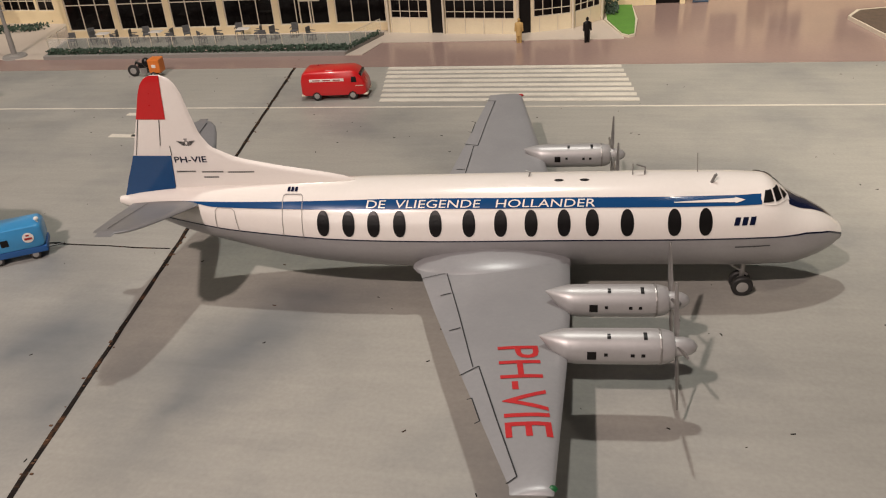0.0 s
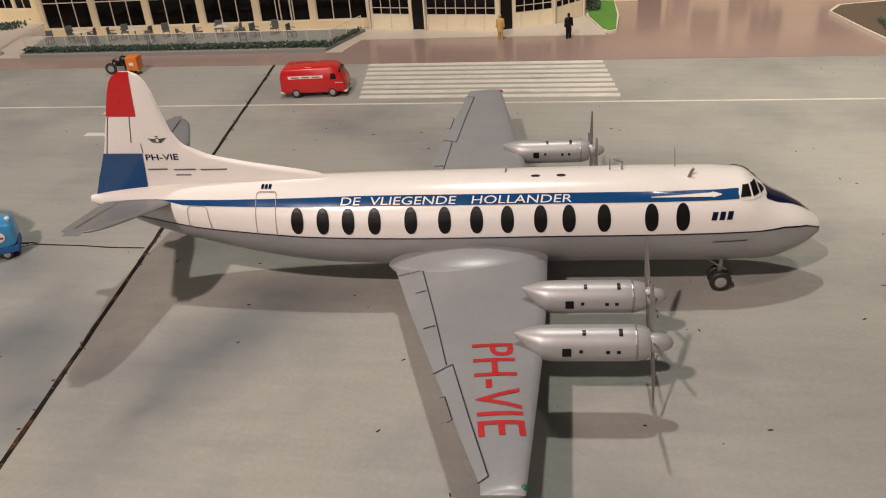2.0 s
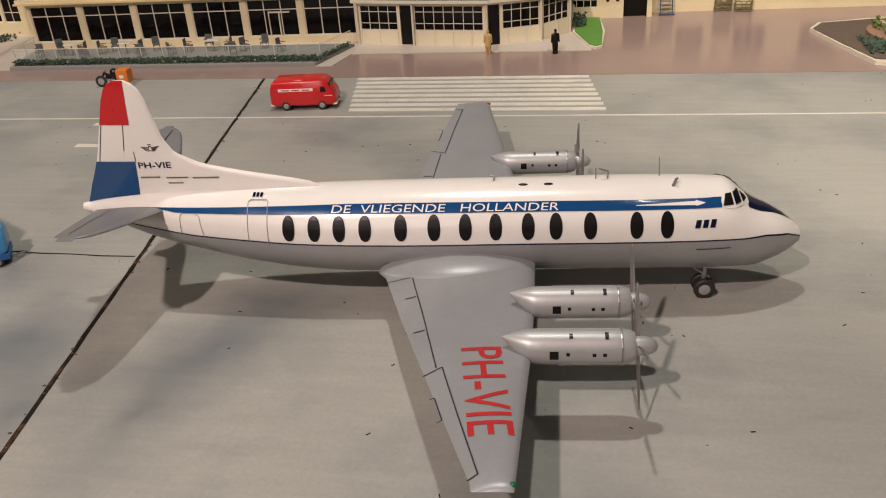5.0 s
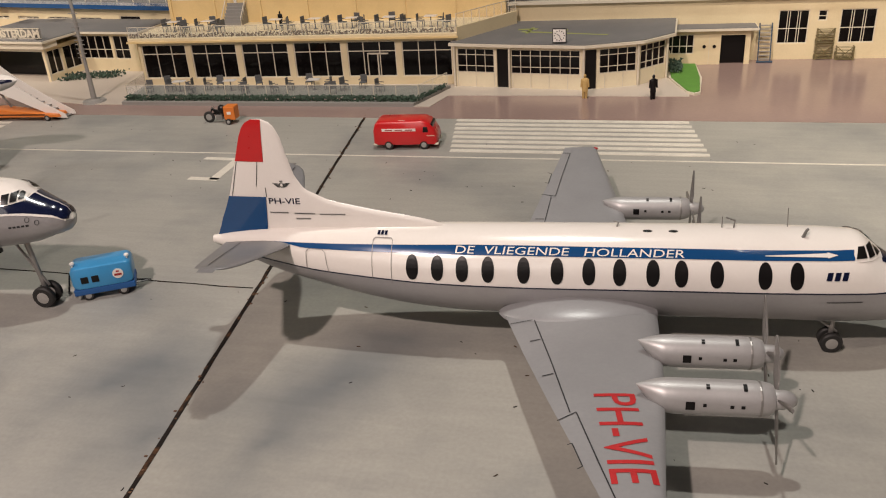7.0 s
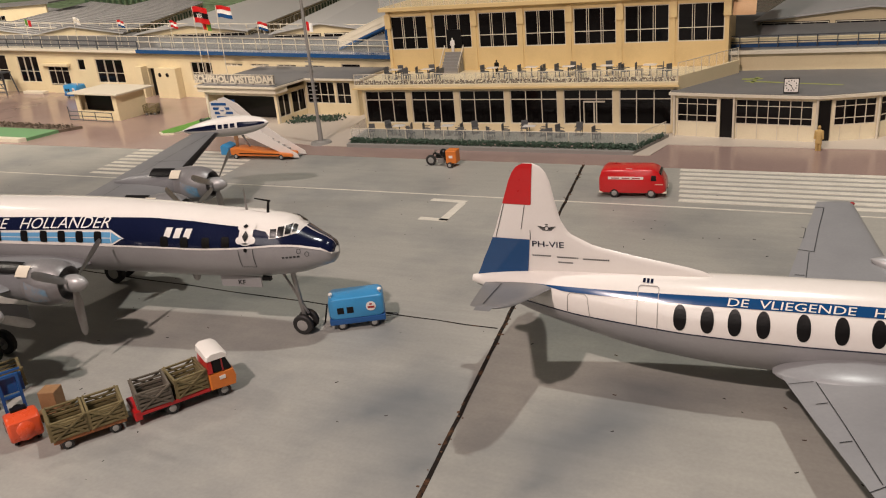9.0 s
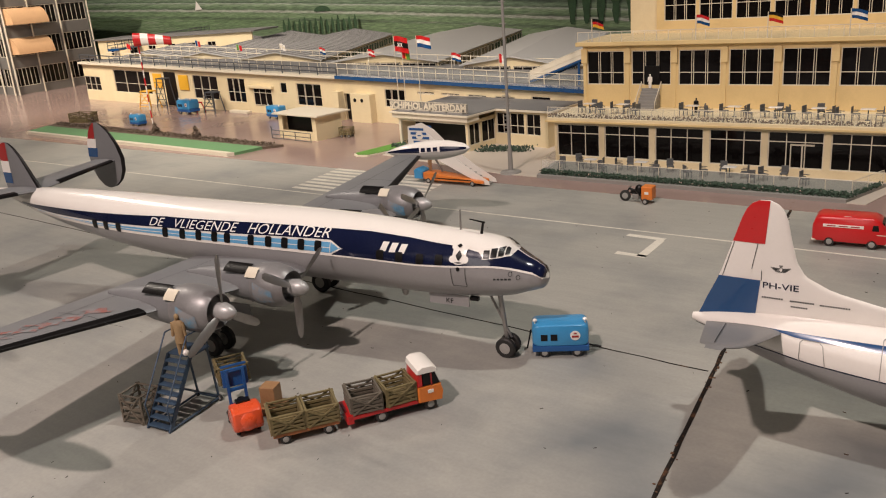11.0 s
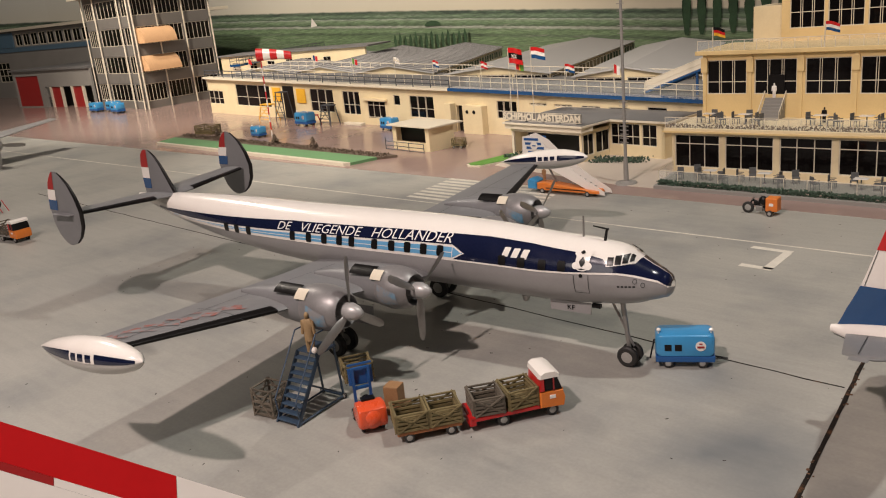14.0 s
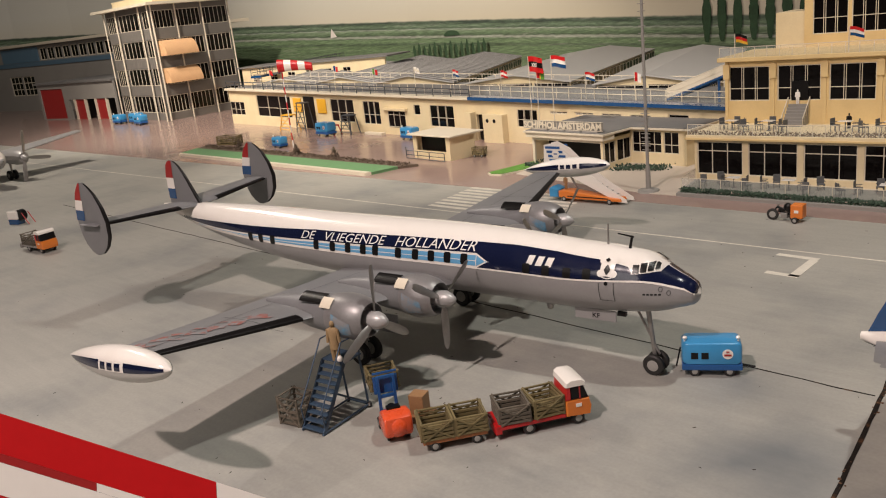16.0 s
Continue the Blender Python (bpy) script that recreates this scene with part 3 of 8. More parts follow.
VIS = Hull([(-0.169, 0.0755, 0.0030, 0.0030), (-0.150, 0.0735, 0.0085, 0.0075), (-0.12, 0.0690, 0.0165, 0.0150), (-0.08, 0.0640, 0.0235, 0.0225), (-0.03, 0.0585, 0.0300, 0.0290),
            (0.03, 0.0550, 0.0338, 0.0335), (0.08, 0.0545, 0.0345, 0.0340), (0.18, 0.0545, 0.0345, 0.0340), (0.27, 0.0540, 0.0345, 0.0340), (0.300, 0.0532, 0.0342, 0.0328), (0.314, 0.0523, 0.0330, 0.0310),
            (0.3238, 0.0485, 0.0287, 0.0294), (0.3334, 0.0455, 0.0250, 0.0270), (0.3447, 0.0443, 0.0204, 0.0222), (0.3564, 0.0430, 0.0142, 0.0155), (0.3647, 0.0422, 0.0076, 0.0085), (0.3680, 0.0420, 0.0042, 0.0046), (0.3690, 0.0420, 0.0006, 0.0006)])
VW = Wing([(0.0, 0.176, 0.060, 0.032, 0.0125), (0.033, 0.175, 0.064, 0.0345, 0.012), (0.098, 0.173, 0.083, 0.0405, 0.010), (0.152, 0.170, 0.100, 0.0455, 0.0085), (0.272, 0.160, 0.139, 0.0570, 0.004)])
VWS = {-1: VW, 1: Wing([(v * 1.03, a - 0.090 * v, b - 0.135 * v, z - 0.007 * min(1, v / 0.1) * (1.0 if v < 0.2 else 0.7), t) for v, a, b, z, t in VW.keys])}
VT = Wing([(0.0, -0.099, -0.158, 0.0735, 0.006), (0.012, -0.100, -0.156, 0.0765, 0.0055), (0.066, -0.1055, -0.145, 0.0912, 0.0042), (0.085, -0.1090, -0.1410, 0.0962, 0.0036), (0.094, -0.1120, -0.1392, 0.0985, 0.003), (0.099, -0.116, -0.1375, 0.0997, 0.0024), (0.1015, -0.121, -0.133, 0.1004, 0.001)])
VTS = {-1: VT, 1: Wing([(v, a - 0.10 * v, b - 0.06 * v, z, t) for v, a, b, z, t in VT.keys])}
VFIN = [(0.078, 0.030, -0.1650, 0.0085), (0.0870, 0.022, -0.161, 0.0075), (0.0935, 0.008, -0.1585, 0.0065), (0.0975, -0.014, -0.1565, 0.006), (0.1018, -0.0385, -0.1545, 0.0058), (0.1086, -0.0695, -0.1515, 0.0055), (0.118, -0.0885, -0.1478, 0.005),
        (0.1285, -0.0949, -0.1445, 0.0047), (0.145, -0.0992, -0.1390, 0.0043), (0.1591, -0.1022, -0.1345, 0.0038), (0.167, -0.1055, -0.1310, 0.003), (0.1715, -0.1098, -0.1270, 0.0022), (0.1735, -0.115, -0.122, 0.001)]


def vis_line(u):
    return float(np.interp(u, [-0.169, -0.14, -0.08, 0.0, 0.08, 0.30, 0.338, 0.356, 0.3690], [0.0725, 0.0675, 0.0602, 0.0560, 0.0543, 0.0543, 0.0528, 0.0488, 0.0422]))


def nacelle(plane, v, z, front, r, blades, ang):
    def body(x, y):
        # the rear runs out over the wing: the crown stays level while the girth shrinks to a point
        u = -0.077 + 0.077 * (1 - (1 - x) ** 1.3)
        k = float(np.interp(u, [-0.077, -0.074, -0.068, -0.062, -0.055, -0.012, -0.006, -0.002, 0.0], [0.03, 0.26, 0.66, 0.94, 1.0, 1.0, 0.97, 0.88, 0.78]))
        lift = (1 - k) * 0.7 * r if u < -0.03 else 0.0
        a = y * 2 * math.pi
        return (front + u, v + math.sin(a) * r * k, z + lift + math.cos(a) * r * k)
    bm = grid(nb(), body, 40, 28)
    spun(bm, [(front, r * 0.78), (front - 0.002, r * 0.72), (front - 0.006, r * 0.50), (front - 0.006, 0.001)], v, z, 24)
    nac = part("nacelle", bm, SILVER, plane, "silver-painted engine nacelle", True)
    part("cowl_ring", spun(nb(), [(front - 0.0085, r * 1.012), (front - 0.0078, r * 1.018), (front - 0.0072, r * 1.012)], v, z, 24), STEEL, nac)
    part("spinner", spun(nb(), [(front - 0.003, r * 0.50), (front + 0.001, r * 0.56), (front + 0.006, r * 0.54), (front + 0.010, r * 0.44), (front + 0.0125, r * 0.28), (front + 0.0137, r * 0.04)], v, z, 18), SILVER, nac, "pointed silver spinner", True)
    for i in range(4):
        part("propeller_blade", blade(nb(), front + 0.002, v, z, ang + i * math.pi / 2, blades, 0.0052, 0.75), STEEL, nac)
    for du, da, w, h in ((-0.047, -0.05, 0.0052, 0.0052), (-0.039, 0.02, 0.002, 0.002), (-0.024, -0.02, 0.0022, 0.002), (-0.018, -0.02, 0.0022, 0.002), (-0.037, 0.98, 0.0022, 0.0018), (-0.037, 1.16, 0.002, 0.0014), (-0.0165, 1.08, 0.0022, 0.005)):
        u, a = front + du, da + 0.12
        def at(x, y, u=u, a=a, w=w, h=h):
            q = a + (y - 0.5) * h / r
            return (u + (x - 0.5) * w, v - math.cos(q) * (r + 0.0003), z + math.sin(q) * (r + 0.0003))
        part("louvre", grid(nb(), at, 2, 3), BLACK, nac, "small black cooling opening")
    return nac


def undercarriage(plane, u, v, z, top, r, w, twin, rake=0.0):
    gear = part("undercarriage_leg", tube(tube(nb(), (u, v, z), (u - rake, v, top), r * 0.20, r * 0.25, 10), (u + 0.004, v, z + r * 0.9), (u - rake - 0.012, v, top), r * 0.13, None, 6), STEEL, plane, "dull metal undercarriage leg", True)
    tube_b = tube(nb(), (u, v - twin, z), (u, v + twin, z), r * 0.2, None, 8)
    part("axle", tube_b, STEEL, gear)
    for s in (-1, 1):
        wheel(plane, (u, v + s * twin, z), r, w, "black rubber wheel with pale hub")
    return gear


def build_viscount():
    p = thing("airliner", "white and grey four-engined turboprop model airliner with blue stripe", "aircraft", pose(0.0742, 0.7862, 0, 0, 0, 4.2))
    part("upper_fuselage", VIS.shell(vis_line, True), WHITE, p, "glossy white upper fuselage", True)
    part("lower_fuselage", VIS.shell(vis_line, False), GREYP, p, "grey lower fuselage", True)
    part("fin", z_fin(nb(), fin_rows(VFIN, 40)), WHITE, p, "white tail fin", True)
    for s in (-1, 1):
        part("rudder_band", fin_patch(VFIN, 0.1408, 0.1733, -0.1172, -0.1150, s), RED, p, "red band on the rudder", True)
        part("rudder_band", fin_patch(VFIN, 0.0790, 0.1122, -0.1225, -0.1193, s), BLUE, p, "blue band on the rudder", True)
        part("belly_line", VIS.band(-0.166, 0.367, lambda u: vis_line(u) - 0.0002, lambda u: vis_line(u) + 0.0008, s, 90, 1), NAVY, p)
        hi = lambda u: float(np.interp(u, [-0.108, 0.0, 0.04, 0.08, 0.2, 0.305], [0.0796, 0.0815, 0.0822, 0.0822, 0.0816, 0.0812]))
        lo = lambda u: float(np.interp(u, [-0.108, -0.09, 0.0, 0.04, 0.2, 0.305], [0.0792, 0.0768, 0.0766, 0.0767, 0.0762, 0.0758]))
        part("cheat_line", VIS.band(-0.114, 0.3050, lo, hi, s, 90, 3), BLUE, p, "blue stripe along the fuselage", True)
        part("arrow", VIS.band(0.246, 0.289, lambda u: 0.0783 - 0.0006 * (u - 0.246) / 0.043, lambda u: 0.0787 + 0.0012 * (u - 0.246) / 0.043, s, 20, 1, 0.0008), WHITE, p, "white arrow on the stripe")
        part("arrow_head", VIS.band(0.287, 0.2935, lambda u: 0.0772 + (u - 0.287) * 0.22, lambda u: 0.0803 - (u - 0.287) * 0.22, s, 4, 1, 0.0008), WHITE, p)
        part("nose_panel", VIS.band(0.3255, 0.3600, lambda u: float(VIS.at(u)[0] + VIS.at(u)[1] * float(np.interp(u, [0.3255, 0.335, 0.345, 0.3600], [0.84, 0.88, 0.93, 0.99]))), lambda u: float(VIS.at(u)[0] + VIS.at(u)[1]), s, 30, 6), NAVY, p, "dark blue anti-glare nose panel", True)
        for i, u in enumerate((-0.003, 0.016, 0.0345, 0.0535, 0.0795, 0.1035, 0.126, 0.1475, 0.1705, 0.190, 0.214, 0.246, 0.267)):
            part("cabin_window", VIS.oval(u, 0.0674 - 0.004 * u, 0.0046, 0.0088, s, 22, 2.2), BLACK, p, "black oval cabin window")
        crown = lambda u, z, k=0.97: float(min(z, VIS.at(u)[0] + k * VIS.at(u)[1]))
        for a, b, c, d in ((0.3062, 0.3128, 0.0764, 0.0822), (0.3142, 0.3192, 0.0760, 0.0822), (0.3206, 0.3244, 0.0752, 0.0800)):
            def glazing(x, y, a=a, b=b, c=c, d=d):
                u = a + (b - a) * x - 0.0016 * (y - 0.3) * (1 if a > 0.31 else 2 * x - 1.2)
                return VIS.skin(u, crown(u, c) + (crown(u, d) - crown(u, c)) * y, s, 0.0013)
            part("windscreen_pane", grid(nb(), glazing, 4, 5), BLACK, p, "black cockpit window")
        part("windscreen_frame", VIS.band(0.3046, 0.3262, lambda u: crown(u, float(np.interp(u, [0.3046, 0.3075, 0.3262], [0.0780, 0.0750, 0.0738])), 0.9), lambda u: crown(u, float(np.interp(u, [0.3046, 0.3075], [0.0795, 0.0834])), 0.985), s, 20, 4, 0.0006), WHITE, p, "white windscreen surround")
        for pts in ([(-0.034, 0.0560), (-0.034, 0.0835), (-0.0325, 0.0845), (-0.0205, 0.0845), (-0.019, 0.0835), (-0.019, 0.0545)], [(-0.087, 0.0612), (-0.087, 0.0745), (-0.085, 0.0765), (-0.074, 0.0765), (-0.0715, 0.0745), (-0.069, 0.0590)]):
            part("door_outline", VIS.frame_line(pts, s), FAINT, p)
        for v, z in ((0.098, 0.0460), (0.152, 0.0496)):
            nacelle(p, s * v, z if s < 0 else z - 0.0105, (0.2340 if v < 0.1 else 0.2298) if s < 0 else 0.2165, 0.0106, 0.037, (0.95 if s < 0 else 1.45) + v)
        part("wing", VWS[s].mesh(s), GREYL, p, "grey low-set wing", True)
        def fil(x, y, s=s):
            u = 0.1752 - 0.114 * x
            hump = math.sin(math.pi * min(1, max(0, x * 0.985 + 0.008))) ** 0.55
            z0 = 0.0350 + 0.0140 * hump - 0.003 * x
            a = y * math.pi / 2
            return (u, s * (0.030 + 0.031 * math.sin(a) ** 0.9 * (0.05 + 0.95 * hump)), 0.033 + (z0 - 0.033) * math.cos(a) ** 0.75)
        part("wing_fillet", grid(nb(), fil, 28, 12), GREYL, p, "blended wing root", True)
        def spot(u, v, s=s):
            """The same share of the chord on either wing."""
            le, te = VW.at(v)[:2]
            le2, te2 = VWS[s].at(v)[:2]
            return (te2 + (le2 - te2) * (u - te) / (le - te), v)
        for name, pts in (("flap_line", [(0.071, 0.056), (0.088, 0.052), (0.1015, 0.110), (0.1150, 0.172)]), ("aileron_line", [(0.1078, 0.1795), (0.1185, 0.172), (0.1305, 0.220), (0.1425, 0.266), (0.1375, 0.270)]), ("tab_line", [(0.1140, 0.203), (0.1165, 0.2015), (0.1222, 0.222), (0.1196, 0.2245)])):
            part(name, VWS[s].line([spot(u, v) for u, v in pts], s), LINEB, p)
        for v in (0.082, 0.128):
            u = 0.088 + 0.225 * (v - 0.052)
            part("hinge_mark", VWS[s].line([spot(u - 0.008, v + 0.002), spot(u - 0.001, v)], s, 0.0009), LINEB, p)
        part("tip_lamp", ball(nb(), ((0.1585, s * 0.2725, 0.0572) if s < 0 else (0.1345, s * 0.2800, 0.0525)), (0.0030, 0.0022, 0.0016), 8), mat("green_lamp_paint", (0.01, 0.10, 0.03), 0.4) if s < 0 else DARKRED, p, "small coloured wing tip lamp", True)
        part("tailplane", VTS[s].mesh(s), GREYT, p, "grey tailplane", True)
        part("elevator_line", VTS[s].line([(-0.140, 0.016), (-0.1290, 0.095)], s), LINEB, p)
        undercarriage(p, 0.125, s * 0.098, 0.0085, 0.034, 0.0085, 0.005, 0.006)
    part("lettering", text_bm("DE  VLIEGENDE   HOLLANDER", 0.0041, 0.163, 0.12, 0.0, lambda x, y: VIS.skin(0.029 + x, 0.0774 - 0.004 * x + y, -1, 0.0008)), WHITE, p, "white slogan on the blue stripe")
    for i in range(3):
        part("wordmark", grid(nb(), lambda x, y: VIS.skin(0.2858 + i * 0.0052 + 0.0036 * x + 0.0012 * y, 0.0640 + 0.0052 * y, -1, 0.0007), 3, 3), NAVY, p, "three dark blue bars of a wordmark")
        part("wordmark", VIS.band(-0.0315 + i * 0.0028, -0.0295 + i * 0.0028, lambda u: 0.0857, lambda u: 0.0873, -1, 2, 1, 0.0007), NAVY, p)
    part("nose_script", VIS.band(0.288, 0.312, lambda u: 0.0474, lambda u: 0.0481, -1, 6, 1), LINEB, p)
    side = lambda x, y: fin_skin(VFIN, -0.1175 + x, 0.1066 + y)
    part("registration", text_bm("PH-VIE", 0.0048, 0.0252, 0.0, 0.012, side), NAVY, p, "dark registration letters on the fin")
    for u, n, z in ((-0.1178, 9, 0.0992), (-0.0979, 10, 0.0987), (-0.0775, 12, 0.0983), (-0.0971, 7, 0.0944)):
        bm = nb()
        for i in range(n):
            grid(bm, lambda x, y: fin_skin(VFIN, u + 0.0017 * (i + 0.68 * x), z - 0.0006 + 0.0012 * y), 2, 1)
        part("fin_script", bm, LINEB, p, "row of small dark bars")
    bm = nb()
    for k in range(8):
        a0, a1 = 2 * math.pi * k / 8, 2 * math.pi * (k + 0.8) / 8
        grid(bm, lambda x, y: fin_skin(VFIN, -0.1054 + (0.0011 + 0.0006 * y) * math.cos(a0 + (a1 - a0) * x), 0.1222 + (0.0014 + 0.0007 * y) * math.sin(a0 + (a1 - a0) * x)), 3, 1)
    for q in (-1, 1):
        for k in range(4):
            w = 0.0055 - 0.0010 * k
            grid(bm, lambda x, y: fin_skin(VFIN, -0.1054 + q * (0.0014 + w * x), 0.1226 - k * 0.0009 + 0.0005 * y + 0.0012 * x * (1 - 0.4 * x)), 4, 1)
    grid(bm, lambda x, y: fin_skin(VFIN, -0.1066 + 0.0024 * x, 0.1249 + 0.0007 * y), 3, 1)
    part("wing_badge", bm, LINEB, p, "small dark winged badge on the fin")
    for u0, z0, u1, z1 in ((-0.1475, 0.1125, -0.1395, 0.1405), (-0.1262, 0.1205, -0.1225, 0.1405), (-0.1190, 0.1122, -0.1190, 0.1200)):
        part("rudder_line", grid(nb(), lambda x, y: fin_skin(VFIN, u0 + (u1 - u0) * x + 0.0005 * y, z0 + (z1 - z0) * x), 8, 1), LINEB, p)
    # registration runs from root to tip on top of the near wing
    part("wing_registration", text_bm("PH-VIE", 0.0238, 0.084, 0.0, 0.004, lambda x, y: VWS[-1].top(0.1282 + y + 0.095 * x, 0.1535 + x, -1, 0.0004)), mat("matt_red_letter_paint", (0.42, 0.012, 0.014), 0.5, vary=0.12, scale=80), p, "large red registration letters on the wing")
    for pts, r in (([(0.146, 0, 0.088), (0.147, 0, 0.0925), (0.1435, 0, 0.0932)], 0.0007), ([(0.2198, 0, 0.088), (0.2196, 0, 0.0975)], 0.0005), ([(0.228, 0, 0.088), (0.2285, 0, 0.0945), (0.2220, 0, 0.0968)], 0.0007), ([(0.2655, 0.004, 0.087), (0.2645, 0.004, 0.103)], 0.0004), ([(0.2722, -0.010, 0.0845), (0.2752, -0.010, 0.0925), (0.2762, -0.010, 0.0928)], 0.0013)):
        bm = nb()
        for a, b in zip(pts, pts[1:]):
            tube(bm, a, b, r, r * 0.8, 6)
        part("aerial", bm, STEEL, p, "short roof aerial")
    for u in (0.1675, 0.1855):
        part("roof_port", ball(nb(), (u, -0.006, 0.0884), (0.0035, 0.0020, 0.0005), 12), BLACK, p)
    part("pitot", tube(tube(nb(), (0.322, -0.006, 0.030), (0.330, -0.006, 0.0265), 0.0006, None, 6), (0.330, -0.006, 0.0265), (0.337, -0.006, 0.0265), 0.0006, None, 6), STEEL, p)
    undercarriage(p, 0.2995, -0.016, 0.0078, 0.026, 0.0078, 0.0045, 0.0045)
    return p


build_viscount()

# ---- piston airliner with three fins ----
CON = Hull([(-0.440, 0.1235, 0.0030, 0.0030), (-0.41, 0.1200, 0.0085, 0.0075), (-0.365, 0.1150, 0.0155, 0.0145), (-0.30, 0.1085, 0.0235, 0.0225), (-0.22, 0.1020, 0.0305, 0.0295), (-0.12, 0.0965, 0.0345, 0.0340),
            (-0.02, 0.0945, 0.0360, 0.0355), (0.08, 0.0935, 0.0360, 0.0355), (0.16, 0.0912, 0.0345, 0.0345), (0.2062, 0.0890, 0.0327, 0.0330), (0.2574, 0.0887, 0.0297, 0.0302), (0.2814, 0.0877, 0.0258, 0.0268), (0.2919, 0.0855, 0.0216, 0.0235), (0.3045, 0.0840, 0.0158, 0.0183), (0.3145, 0.0830, 0.0116, 0.0132), (0.3205, 0.0822, 0.0066, 0.0075), (0.3226, 0.0820, 0.0006, 0.0008)])
CW = Wing([(0.0, 0.080, -0.085, 0.0730, 0.015), (0.036, 0.076, -0.080, 0.0750, 0.0145), (0.092, 0.060, -0.070, 0.0800, 0.012), (0.172, 0.040, -0.060, 0.0880, 0.009), (0.345, -0.004, -0.046, 0.1050, 0.0045)])
CT = Wing([(0.0, -0.3570, -0.4240, 0.1275, 0.007), (0.14, -0.3770, -0.4170, 0.1345, 0.004)])
CFIN = [(0.118, -0.3470, -0.4240, 0.007), (0.13, -0.3570, -0.4250, 0.006), (0.15, -0.3700, -0.4260, 0.005), (0.168, -0.3820, -0.4250, 0.004), (0.180, -0.3930, -0.4220, 0.003), (0.186, -0.4020, -0.4170, 0.002), (0.1875, -0.4070, -0.4120, 0.001)]
OFIN = [(0.088, -0.395, -0.402, 0.001), (0.091, -0.383, -0.410, 0.002), (0.100, -0.370, -0.420, 0.003), (0.114, -0.361, -0.427, 0.0042), (0.133, -0.359, -0.430, 0.005), (0.151, -0.366, -0.428, 0.0045), (0.167, -0.378, -0.422, 0.0035), (0.176, -0.390, -0.415, 0.0025), (0.181, -0.400, -0.409, 0.001)]


WORNRED = mat("worn_red_paint", (0.26, 0.09, 0.075), 0.6, vary=0.2, scale=300, dirt=(0.205, 0.205, 0.21), dirt_amount=1.0, dirt_scale=130, dirt_range=(0.42, 0.56))


def con_line(u):
    return float(CON.at(u)[0]) + float(np.interp(u, [-0.44, -0.36, -0.31, -0.2, -0.12, 0.0, 0.11, 0.2, 0.24, 0.2926, 0.312, 0.3226], [-0.002, -0.009, -0.0090, -0.0045, -0.0010, 0.0008, 0.0022, 0.0040, 0.0055, 0.0090, 0.0055, 0.0]))


def radial_engine(p, v, z, front, r, ang):
    le = CW.at(abs(v))[0]
    bm = spun(nb(), [(le - 0.085, 0.002, 0.002), (le - 0.06, r * 0.45, 0.001), (le - 0.02, r * 0.80), (le + 0.012, r * 0.93)], v, z, 24, 1.0)
    nac = part("nacelle", bm, GREYW, p, "grey engine nacelle", True)
    cowl = part("cowling", spun(nb(), [(le + 0.010, r * 0.96), (le + 0.022, r * 1.03), (front - 0.018, r * 1.02), (front - 0.008, r * 0.93), (front - 0.002, r * 0.80), (front, r * 0.72), (front - 0.003, r * 0.64), (front - 0.010, r * 0.62)], v, z, 28), COWL, nac, "silver round engine cowling with blue patches", True)
    s = -1 if v < 0 else 1
    # worn light blue patches and a pale exhaust panel on the cowling
    def patch(u0, u1, a0, a1, k=1.035):
        return grid(nb(), lambda x, y: (u0 + (u1 - u0) * x, v - math.cos(a0 + (a1 - a0) * y) * r * k, z + math.sin(a0 + (a1 - a0) * y) * r * k), 6, 8)
    def worn(x, y):
        u = front - 0.030 + 0.021 * x
        k = float(np.interp(u, [front - 0.020, front - 0.008, front - 0.002], [1.045, 0.955, 0.83])) * r
        a = -0.55 + (0.95 - 0.35 * x) * y
        return (u, v - math.cos(a) * k, z + math.sin(a) * k)
    part("blue_patch", grid(nb(), worn, 8, 10), mat("worn_sky_blue", (0.12, 0.26, 0.38), 0.5, vary=0.2, scale=200, dirt=(0.24, 0.24, 0.245), dirt_amount=1.0, dirt_scale=70, dirt_range=(0.40, 0.56)), cowl, "worn light blue patch", True)
    part("pale_panel", patch(le + 0.005, le + 0.018, 0.58, 1.10, 1.06), TRIM, cowl, "pale shroud panel")
    part("exhaust_recess", patch(le - 0.024, le + 0.006, 0.75, 1.40, 0.985), BLACK, nac, "black exhaust recess")
    part("engine_face", spun(nb(), [(front - 0.012, r * 0.63), (front - 0.011, r * 0.3)], v, z, 20), BLACK, cowl, "dark engine face")
    part("spinner", spun(nb(), [(front - 0.011, r * 0.30), (front - 0.002, r * 0.36), (front + 0.006, r * 0.40), (front + 0.012, r * 0.32), (front + 0.017, r * 0.16), (front + 0.0185, r * 0.03)], v, z, 18), SILVER, nac, "rounded silver spinner", True)
    for i in range(3):
        part("propeller_blade", blade(nb(), front + 0.004, v, z, ang + i * 2 * math.pi / 3, 0.050, 0.0085, 0.55), STEEL, nac, "dull metal blade", True)


